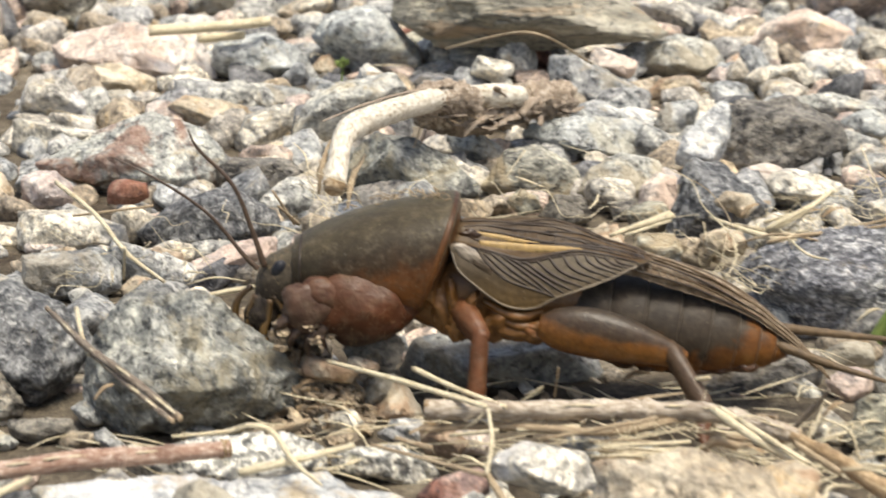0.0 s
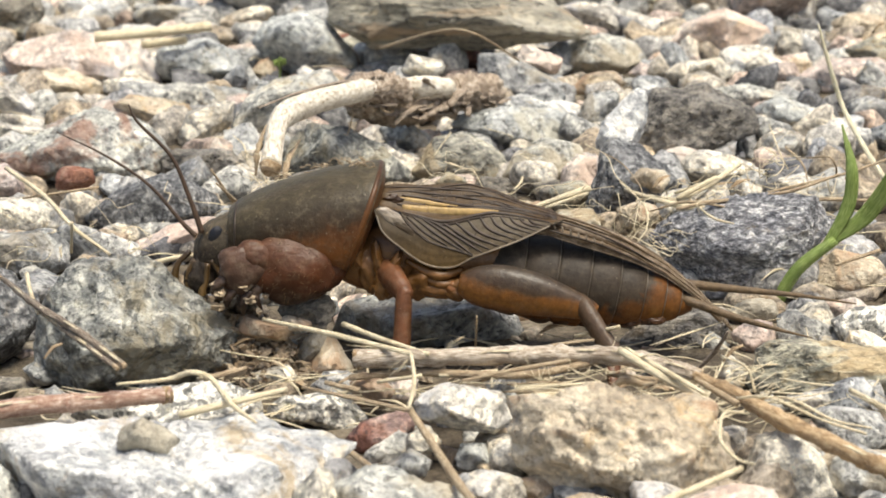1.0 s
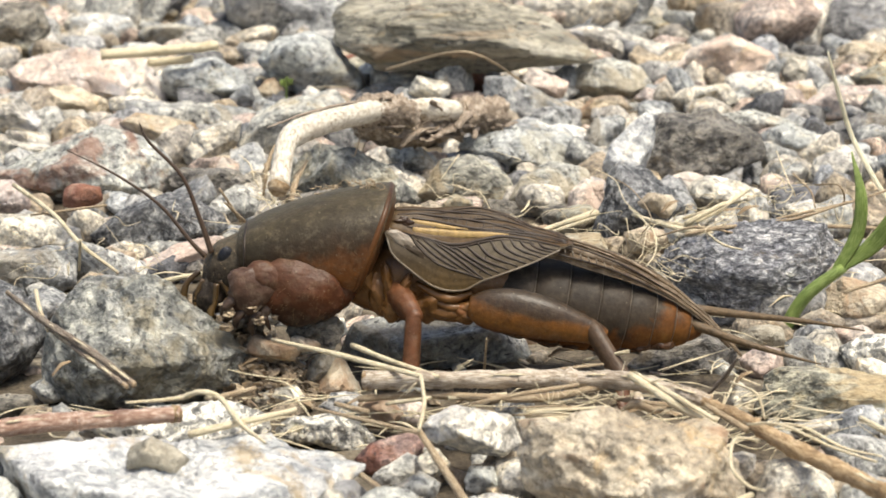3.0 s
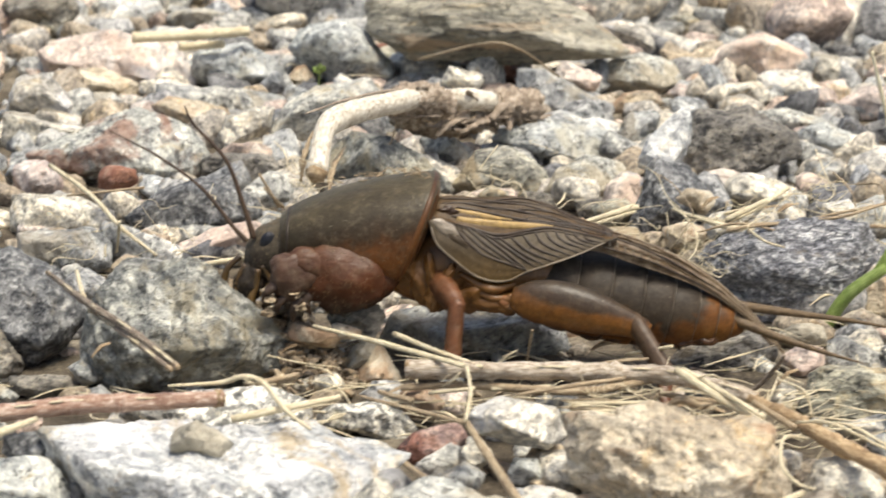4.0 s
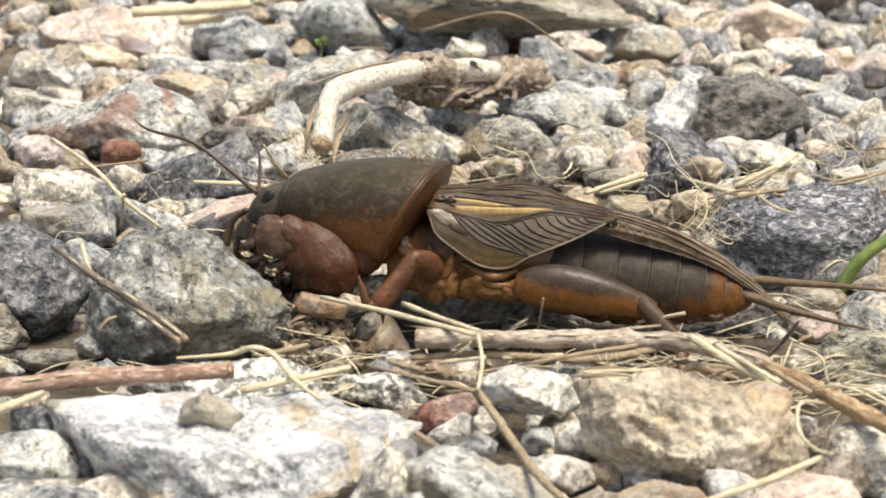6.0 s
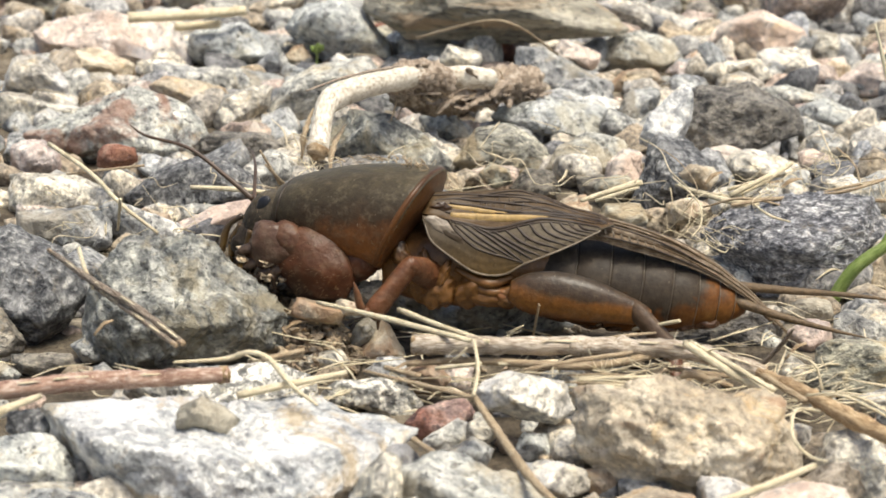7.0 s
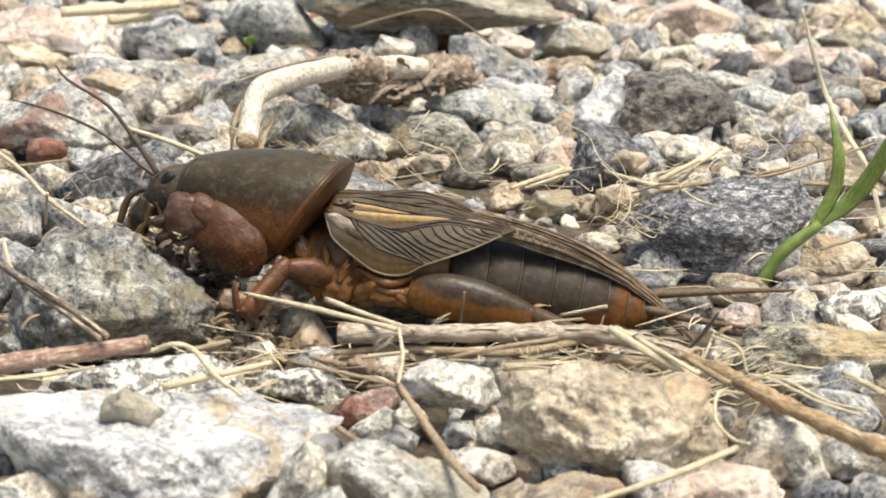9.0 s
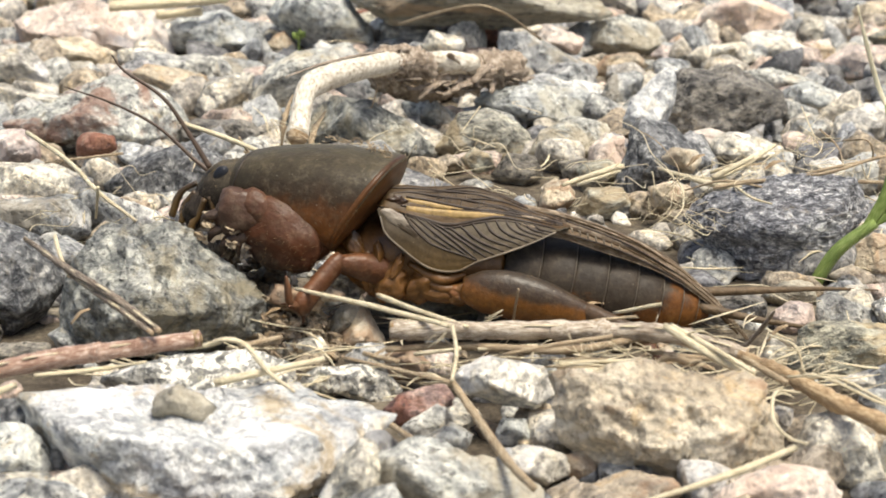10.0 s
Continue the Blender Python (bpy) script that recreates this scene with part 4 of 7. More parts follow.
rock("blue", -19.7, 88.3, -1.9, 2.8, 149, (-156, 1.5), (-63, 1.6), (27, 1.6), (110, 1.8))
rock("cream", -60.8, 159.0, -2.7, 2.0, 150, (-153, 1.6), (-76, 0.7), (34, 1.7), (97, 0.9))
rock("tan", 10.9, 53.9, -2.2, 2.3, 151, (-152, 1.4), (-95, 1.6), (-20, 1.6), (56, 1.3), (125, 1.5))
rock("olive", 16.0, 61.0, -2.0, 2.9, 152, (-167, 2.3), (-97, 1.9), (-45, 1.8), (34, 2.2), (100, 1.7))
rock("cream", 22.3, 24.2, -2.7, 1.8, 153, (-146, 1.1), (-76, 1.0), (34, 1.1), (104, 1.0))
rock("darkrough", 6.7, 63.5, -2.0, 3.1, 154, (-111, 1.7), (-63, 1.9), (24, 2.4), (84, 1.8), (144, 2.0))
rock("olive", 15.7, 49.3, -2.1, 3.0, 155, (-101, 1.6), (-56, 1.9), (24, 2.6), (93, 1.7), (156, 2.3))
rock("tan", 10.8, 52.9, -2.2, 2.4, 156, (-99, 1.7), (-46, 1.6), (22, 1.7), (103, 1.5), (167, 1.6))
rock("olive", 2.1, 64.2, -1.0, 2.1, 157, (-131, 1.2), (-78, 1.3), (12, 1.7), (72, 1.2), (129, 1.3))
rock("tan", -15.2, 1.0, 1.3, 1.6, 161, (-136, 2.0), (-96, 0.8), (-37, 2.1), (18, 2.3), (76, 0.9), (158, 2.4))
rock("darkrough", -11.7, 4.0, 2.2, 2.0, 162, (-149, 2.3), (-107, 1.4), (-21, 2.4), (34, 2.4), (98, 1.1), (143, 2.3))
rock("tan", -12.6, 1.0, 1.8, 1.0, 166, (-138, 1.1), (-89, 0.6), (-33, 1.4), (17, 1.5), (77, 0.6), (148, 1.3))
rock("cream", 28.0, 38.0, 3.0, 4.0, 167, (-142, 3.2), (-106, 1.9), (-22, 3.7), (15, 3.6), (96, 1.7), (146, 3.4))
rock("tan", 24.3, 52.0, 2.4, 2.2, 168, (-153, 1.8), (-102, 1.2), (-35, 1.8), (34, 1.8), (85, 1.1), (138, 1.6))
rock("darkrough", -67.8, 172.0, 1.2, 5.0, 171, (-141, 4.7), (-107, 3.4), (-32, 5.0), (18, 5.1), (92, 3.2), (147, 5.0))
rock("cream", -1.5, 120.0, 1.6, 2.6, 172, (-155, 2.7), (-105, 1.4), (-42, 2.2), (19, 2.6), (77, 1.3), (148, 2.3))
rock("pink", 14.7, 125.0, 1.4, 2.8, 173, (-140, 2.5), (-108, 1.3), (-18, 2.9), (25, 2.9), (72, 1.3), (159, 3.1))
rock("white", -55.1, 182.0, -1.2, 4.5, 174, (-154, 4.7), (-83, 2.1), (-20, 4.4), (22, 4.6), (90, 2.0), (164, 4.9))
rock("cream", 53.9, 150.0, -1.8, 2.6, 175, (-143, 2.3), (-93, 1.8), (-42, 2.1), (12, 2.4), (77, 1.8), (159, 2.3))


# ---- dry plant litter ----
stalk("straw", "pale bent straw lying across stones", STRAW, (0.25, 0.24, 0.18), (-46.6, 45.8, 6.0), (-40.5, 33.3, 6.0), (-35.8, 20.8, 6.0), (-32.0, 19.3, 3.5), seed=1)
stalk("straw", "short upright straw stub among stones", STRAW, (0.17, 0.15), (-35.6, 18.9, 7.0), (-36.3, 22.1, 3.0), seed=2)
stalk("straw", "thin pale straw against a dark stone", STRAW, (0.21, 0.18), (-36.9, -0.9, 7.5), (-35.6, -6.9, 7.5), (-34.2, -11.6, 7.0), seed=3)
stalk("twig", "split grey-brown twig leaning on a boulder", DARKTWIG, (0.2, 0.32, 0.3, 0.26), (-40.3, 3.7, 6.0), (-34.3, -11.2, 7.5), (-29.3, -19.4, 7.5), (-25.3, -23.6, 6.0), seed=4)
stalk("straw", "pale straw under the insect's legs", STRAW, (0.18, 0.27, 0.24), (-15.4, -1.3, 3.0), (-9.4, -7.2, 3.5), (-1.8, -14.9, 4.0), seed=5)
stalk("twig", "knotty grey-brown twig lying in front of the insect", TWIG, (0.85, 0.75, 0.8, 0.75, 0.6), (-6.7, -11.9, 2.5), (0.7, -12.9, 3.0), (10.5, -12.7, 3.0), (16.9, -13.5, 3.0), (23.3, -15.9, 2.0), seed=6)
stalk("straw", "frayed straw resting on the twig", TANSTRAW, (0.09, 0.17, 0.12), (7.5, -11.8, 3.0), (10.9, -11.4, 3.5), (14.4, -10.0, 3.5), seed=7)
stalk("straw", "flattened tan stalk under the twig", TANSTRAW, (0.3, 0.36, 0.39, 0.3), (-7.2, -12.4, 1.0), (-1.3, -12.6, 1.5), (8.0, -15.1, 2.0), (15.1, -12.6, 2.5), seed=8)
stalk("straw", "pale dry straw in a bundle", STRAW, (0.17, 0.18), (7.4, -17.2, 1.5), (14.6, -15.9, 1.5), seed=9)
stalk("straw", "pale dry straw in a bundle", STRAW, (0.17, 0.18), (7.3, -17.5, 1.2), (14.5, -16.8, 1.2), seed=10)
stalk("straw", "pale dry straw in a bundle", TANSTRAW, (0.17, 0.18), (6.9, -18.4, 1.0), (14.2, -17.9, 1.0), seed=11)
stalk("straw", "long pale straw crossing a brown stem", STRAW, (0.33, 0.36, 0.27), (16.0, -19.2, 5.5), (19.4, -23.7, 4.5), (23.4, -26.5, 3.0), seed=12)
stalk("straw", "pale straw beside a brown stem", STRAW, (0.21, 0.24, 0.18), (16.5, -18.8, 5.5), (19.8, -24.0, 5.0), (22.6, -26.6, 4.0), seed=13)
stalk("stem", "thick tan brown dry stem", STEMTAN, (0.42, 0.62, 0.68, 0.66, 0.62), (22.4, -15.1, 2.0), (25.6, -22.5, 2.5), (28.7, -30.9, 3.0), (33.9, -39.9, 3.0), (36.7, -44.1, 3.0), seed=14)
red_twig = stalk("twig", "smooth reddish-brown twig with a cut end", REDTWIG, (0.76, 0.74, 0.84, 0.7, 0.7), (-43.9, -28.1, 2.5), (-37.0, -26.4, 3.0), (-32.7, -24.6, 3.0), (-28.2, -23.8, 3.0), (-21.9, -20.8, 2.5), seed=15)
stalk("straw", "bent flat pale straw blade", STRAW, (0.12, 0.24, 0.25, 0.23, 0.12), (-26.4, -20.9, 3.5), (-22.2, -19.7, 3.5), (-20.1, -20.9, 4.5), (-18.4, -21.2, 4.0), (-16.4, -26.0, 3.5), (-14.1, -29.4, 3.0), seed=16)
stalk("straw", "pale straw lying on speckled stones", STRAW, (0.36, 0.33, 0.24), (-20.8, -24.6, 2.0), (-16.6, -24.5, 3.0), (-12.1, -21.2, 3.0), seed=17)
stalk("straw", "short tan straw piece", TANSTRAW, (0.27, 0.24), (-19.1, -19.7, 3.5), (-15.8, -17.0, 3.5), seed=18)
stalk("straw", "short tan straw piece", TANSTRAW, (0.18, 0.24), (-17.6, -18.0, 3.0), (-16.0, -16.6, 3.0), seed=19)
stalk("straw", "thin brown stalk between small stones", TANSTRAW, (0.15, 0.18, 0.21), (-10.6, -23.6, 4.0), (-4.9, -27.5, 4.0), (-1.6, -29.8, 4.0), seed=20)
stalk("straw", "tan straw lying among pebbles", TANSTRAW, (0.24, 0.36, 0.36, 0.3), (-1.7, -29.3, 4.0), (-0.0, -32.7, 2.5), (2.3, -41.4, 2.0), (4.1, -47.2, 2.0), seed=21)
stalk("straw", "short reddish straw under a red stone", TANSTRAW, (0.24, 0.27), (-6.8, -27.9, 0.0), (-4.2, -35.7, 1.0), seed=22)
stalk("straw", "thin curled straw standing on the twig", STRAW, (0.15, 0.18, 0.15), (-1.6, -21.0, 6.0), (-1.3, -25.4, 5.0), (-1.7, -30.7, 4.5), seed=23)
stalk("straw", "pale straw lying across front pebbles", STRAW, (0.18, 0.3, 0.27), (11.7, -49.9, 2.0), (18.1, -48.0, 3.5), (23.8, -41.0, 3.0), seed=24)
stalk("root_fibre", "thin curled pale root fibre", STRAW, (0.12, 0.15, 0.15, 0.12), (25.5, -31.3, 4.0), (23.2, -34.1, 5.0), (22.6, -37.5, 4.0), (23.7, -38.9, 3.0), (24.9, -40.1, 3.0), seed=25)
stalk("root_fibre", "thin curled pale root fibre", STRAW, (0.12, 0.12, 0.12), (24.6, -30.4, 5.0), (26.9, -33.3, 6.0), (31.1, -33.0, 4.0), (34.6, -33.6, 3.0), seed=26)
stalk("straw", "pale straw lying behind the insect", STRAW, (0.24, 0.3, 0.24), (23.0, 38.3, 4.0), (30.2, 31.5, 4.5), (36.2, 27.8, 4.5), seed=27)
stalk("straw", "broken pale straw behind the insect", STRAW, (0.3, 0.27), (25.6, 33.3, 5.0), (29.9, 34.5, 7.0), seed=28)
stalk("straw", "thin tan stalk reaching over stones", TANSTRAW, (0.18, 0.17, 0.15), (32.4, 32.3, 5.0), (36.2, 32.7, 6.0), (43.0, 34.9, 7.0), (49.7, 42.4, 7.0), seed=29)
stalk("straw", "thin tan stalk over a black stone", TANSTRAW, (0.12, 0.21, 0.18), (33.6, 28.2, 5.0), (38.8, 30.4, 5.5), (47.8, 31.3, 5.0), seed=30)
stalk("root_fibre", "fine curled root fibre", STRAW, (0.09, 0.09, 0.072), (19.9, 36.6, 6.0), (22.0, 30.5, 5.0), (21.9, 25.8, 4.0), (20.8, 23.8, 3.0), seed=31)
stalk("straw", "pale straw between grey stones", STRAW, (0.3, 0.27), (11.5, 39.1, 3.0), (16.9, 38.1, 5.0), seed=32)
stalk("straw", "pale straw between grey stones", STRAW, (0.21, 0.18), (12.0, 37.7, 3.0), (16.6, 38.1, 4.5), seed=33)
stalk("stalk", "cut pale hollow stalk on distant stones", STRAW, (0.77, 0.73, 0.7), (-48.5, 132.1, 4.0), (-39.2, 133.3, 4.5), (-32.0, 134.5, 5.0), seed=34)
stalk("stalk", "short pale stalk on distant stones", STRAW, (0.63, 0.56), (-42.2, 136.5, 2.0), (-35.7, 134.7, 3.0), seed=35)
stalk("straw", "thin arching brown stalk before a layered stone", TANSTRAW, (0.21, 0.18, 0.18, 0.15), (-7.6, 121.8, 4.0), (1.1, 108.0, 9.0), (5.7, 104.8, 9.0), (11.6, 117.2, 3.0), seed=36)
stalk("straw", "thin straw under the hind leg", STRAW, (0.18, 0.18), (13.2, -1.1, 1.0), (17.0, -4.7, 3.0), seed=37)
stalk("root_fibre", "fine fibre standing under the belly", TANSTRAW, (0.12, 0.09), (4.0, -4.1, 1.0), (4.0, -13.9, 7.0), seed=38)
stalk("straw", "short bent straw tuft beside the head", TANSTRAW, (0.18, 0.12), (-20.9, 34.0, 5.0), (-22.9, 32.1, 9.0), seed=39)
stalk("straw", "short bent straw tuft beside the head", TANSTRAW, (0.18, 0.12), (-20.5, 34.0, 5.0), (-22.2, 30.1, 8.0), seed=40)
stalk("straw", "fine straw on a red stone", TANSTRAW, (0.12, 0.15), (-43.4, 36.5, 5.0), (-35.3, 36.9, 6.0), seed=41)
stalk("straw", "tan stalk along a brown stem", TANSTRAW, (0.24, 0.3), (22.1, -22.6, 4.0), (25.2, -26.1, 3.0), seed=42)
stalk("straw", "pale straw beside olive stones", STRAW, (0.24, 0.3), (35.0, -22.9, 3.0), (37.3, -28.2, 3.0), seed=43)
stalk("straw", "pale dry blade in front of dark stones", STRAW, (0.48, 0.36, 0.24), (-40.8, -39.6, 4.0), (-38.2, -35.2, 4.0), (-36.2, -28.6, 3.0), seed=44)
stalk("root_fibre", "curled fibre beside a pale stone", STRAW, (0.12, 0.12, 0.12), (24.5, -19.6, 5.0), (26.3, -22.6, 5.0), (27.0, -23.3, 3.0), seed=45)
stalk("root_fibre", "fine fibre curl by the twig", STRAW, (0.09, 0.09, 0.072), (17.3, -20.3, 5.0), (18.6, -21.9, 6.0), (20.6, -17.8, 4.0), seed=46)
stalk("straw", "pale straw lying under the insect", STRAW, (0.27, 0.24, 0.18), (-8.0, -3.0, 3.0), (-4.4, -9.1, 3.5), (-0.2, -13.6, 3.5), seed=47)
stalk("twig", "split grey-brown twig splinter beside a leaning twig", DARKTWIG, (0.15, 0.22, 0.2), (-34.0, -11.6, 7.0), (-29.5, -19.7, 7.0), (-25.8, -24.2, 6.0), seed=48)
stalk("straw", "thin tan straw lying under stems", TANSTRAW, (0.21, 0.24, 0.18), (15.5, -12.1, 1.0), (19.2, -15.2, 1.5), (23.2, -14.5, 1.0), seed=49)
stalk("straw", "pale straw fragment beside pebbles", STRAW, (0.18, 0.21), (0.7, -13.6, 1.5), (5.8, -14.0, 2.0), seed=50)
stalk("straw", "pale straw fragment beside pebbles", STRAW, (0.18, 0.21), (-4.7, -13.6, 1.0), (-0.8, -15.0, 2.0), seed=51)
stalk("straw", "thin pale straw over dark stones", STRAW, (0.18, 0.18), (25.6, 35.7, 5.0), (28.2, 35.3, 6.0), seed=52)
stalk("straw", "tan straw across the slab's edge", TANSTRAW, (0.21, 0.24), (-8.9, -19.5, 3.0), (-6.0, -21.7, 3.0), seed=53)
stalk("root_fibre", "fine curled fibre over a boulder", STRAW, (0.09, 0.09, 0.072), (39.0, 63.2, 6.0), (39.0, 53.4, 5.0), (40.0, 53.5, 3.0), seed=54)
stalk("root_fibre", "fine curled fibre over a boulder", TANSTRAW, (0.12, 0.12, 0.09), (39.4, 51.9, 6.0), (40.8, 48.0, 5.0), (40.9, 44.4, 4.0), seed=55)
stalk("root_fibre", "fine curled fibre beside grass", TANSTRAW, (0.11, 0.12, 0.09), (41.1, 46.6, 6.0), (43.0, 42.5, 7.0), (43.7, 42.9, 5.0), (42.1, 44.4, 4.0), seed=56)
stalk("straw", "short dry straw beside the grass", TANSTRAW, (0.18, 0.21), (39.4, 14.6, 3.0), (44.0, 16.2, 4.0), seed=57)
stalk("straw", "pale flat straw lying behind the insect", STRAW, (0.18, 0.33, 0.3, 0.21), (20.6, 39.3, 4.5), (24.7, 31.4, 5.0), (29.4, 28.3, 5.0), (35.6, 26.6, 4.5), seed=58)
stalk("straw", "pale flat straw lying behind the insect", STRAW, (0.18, 0.3, 0.24), (25.3, 33.4, 4.5), (28.9, 36.3, 5.5), (33.4, 44.1, 6.0), seed=59)
stalk("straw", "short tan straw lying across pale straws", TANSTRAW, (0.18, 0.24, 0.18), (25.0, 27.2, 5.5), (28.7, 28.0, 6.0), (34.7, 30.1, 6.0), seed=60)
stalk("straw", "thin tan stalk lying over a black stone", TANSTRAW, (0.12, 0.18, 0.15), (31.7, 29.3, 6.0), (36.7, 28.2, 7.0), (42.1, 31.0, 8.0), seed=61)
stalk("straw", "fine tan straw in a tangle", TANSTRAW, (0.09, 0.15, 0.09), (22.5, 30.1, 4.5), (26.5, 28.2, 6.0), (32.2, 27.7, 5.0), seed=62)
stalk("straw", "fine tan straw in a tangle", STRAW, (0.09, 0.15, 0.09), (26.9, 36.5, 4.5), (28.0, 22.1, 6.0), (30.4, 23.1, 5.0), seed=63)
stalk("root_fibre", "fine curled root fibre on a dark stone", STRAW, (0.048, 0.06, 0.036), (16.2, 37.4, 10.0), (18.4, 36.3, 9.0), (19.1, 31.1, 8.0), (21.2, 29.9, 6.0), (20.2, 21.3, 5.0), seed=64)
stalk("root_fibre", "fine curled root fibre on a dark stone", TANSTRAW, (0.048, 0.06, 0.036), (17.5, 39.3, 9.0), (20.2, 36.2, 8.0), (21.6, 28.3, 7.0), (20.6, 28.7, 5.0), seed=65)
stalk("root_fibre", "fine curled root fibre in straw", STRAW, (0.048, 0.06, 0.036), (33.0, 35.2, 8.0), (34.6, 26.5, 9.0), (36.6, 32.8, 9.0), (34.7, 35.9, 10.0), seed=66)
stalk("straw", "pale straw between grey stones", STRAW, (0.24, 0.27), (10.5, 37.6, 3.0), (16.8, 42.6, 4.0), seed=67)
stalk("straw", "thin frayed straw in a bundle", TANSTRAW, (0.06, 0.13, 0.072), (6.5, -15.3, 1.2), (9.7, -16.0, 1.6), (13.0, -15.5, 1.2), seed=68)
stalk("straw", "thin frayed straw in a bundle", STRAW, (0.06, 0.13, 0.072), (6.9, -15.7, 1.2), (9.7, -16.6, 1.6), (12.0, -15.6, 1.2), seed=69)
stalk("straw", "thin frayed straw in a bundle", STRAW, (0.06, 0.13, 0.072), (6.7, -16.9, 1.2), (9.6, -17.7, 1.6), (13.0, -17.3, 1.2), seed=70)
stalk("straw", "thin frayed straw in a bundle", TANSTRAW, (0.06, 0.13, 0.072), (6.2, -17.1, 1.2), (9.6, -18.6, 1.6), (12.6, -17.3, 1.2), seed=71)
stalk("straw", "thin frayed straw in a bundle", STRAW, (0.06, 0.13, 0.072), (6.5, -18.6, 1.2), (9.6, -18.9, 1.6), (13.0, -17.7, 1.2), seed=72)
stalk("straw", "thin frayed straw in a bundle", STRAW, (0.06, 0.13, 0.072), (6.5, -18.4, 1.2), (9.5, -19.3, 1.6), (13.0, -19.0, 1.2), seed=73)
stalk("straw", "thin frayed straw in a bundle", TANSTRAW, (0.06, 0.13, 0.072), (6.5, -19.9, 1.2), (9.5, -20.3, 1.6), (12.0, -19.2, 1.2), seed=74)
stalk("straw", "short dark stalk standing beside the tail", DARKTWIG, (0.12, 0.24, 0.18), (25.7, -14.4, 5.5), (24.9, -11.9, 3.0), (23.6, -10.9, 1.0), seed=75)
stalk("straw", "brown curled leaf scrap under the twig", TANSTRAW, (0.18, 0.42, 0.3, 0.12), (15.3, -18.9, 2.0), (16.4, -19.6, 3.0), (17.9, -19.3, 2.5), (19.3, -17.5, 2.0), seed=76)
stalk("straw", "thin pale straw along the brown stem", STRAW, (0.09, 0.15, 0.09), (26.0, -25.1, 3.0), (29.1, -27.7, 4.0), (32.4, -30.2, 3.0), (35.2, -32.3, 3.0), seed=77)
stalk("straw", "thin straw lying along the twig", TANSTRAW, (0.12, 0.21, 0.18), (2.6, -19.5, 3.0), (6.9, -19.8, 4.0), (11.8, -17.3, 4.0), seed=78)
stalk("straw", "flat pale straw lying under the reddish twig", STRAW, (0.3, 0.34, 0.2), (-35.6, -23.0, 1.9), (-30.7, -21.5, 2.0), (-26.8, -20.0, 2.2), flat=0.6, seed=79)


def part(name, mesh, parent, label=""):
    """One mesh under a thing or under a part of it."""
    ob = new(name, mesh)
    ob.parent = parent
    return tagged(ob, label)


def tube_mesh(name, material, points, radii, sides=10, steps=6, flat=1.0, uneven=0.0, seed=1, up=(0, 0, 1)):
    v, f, u = tube(points, radii, sides, steps, flat, uneven, seed, up)
    return mesh_of(name, v * MM, f, material, True, u)


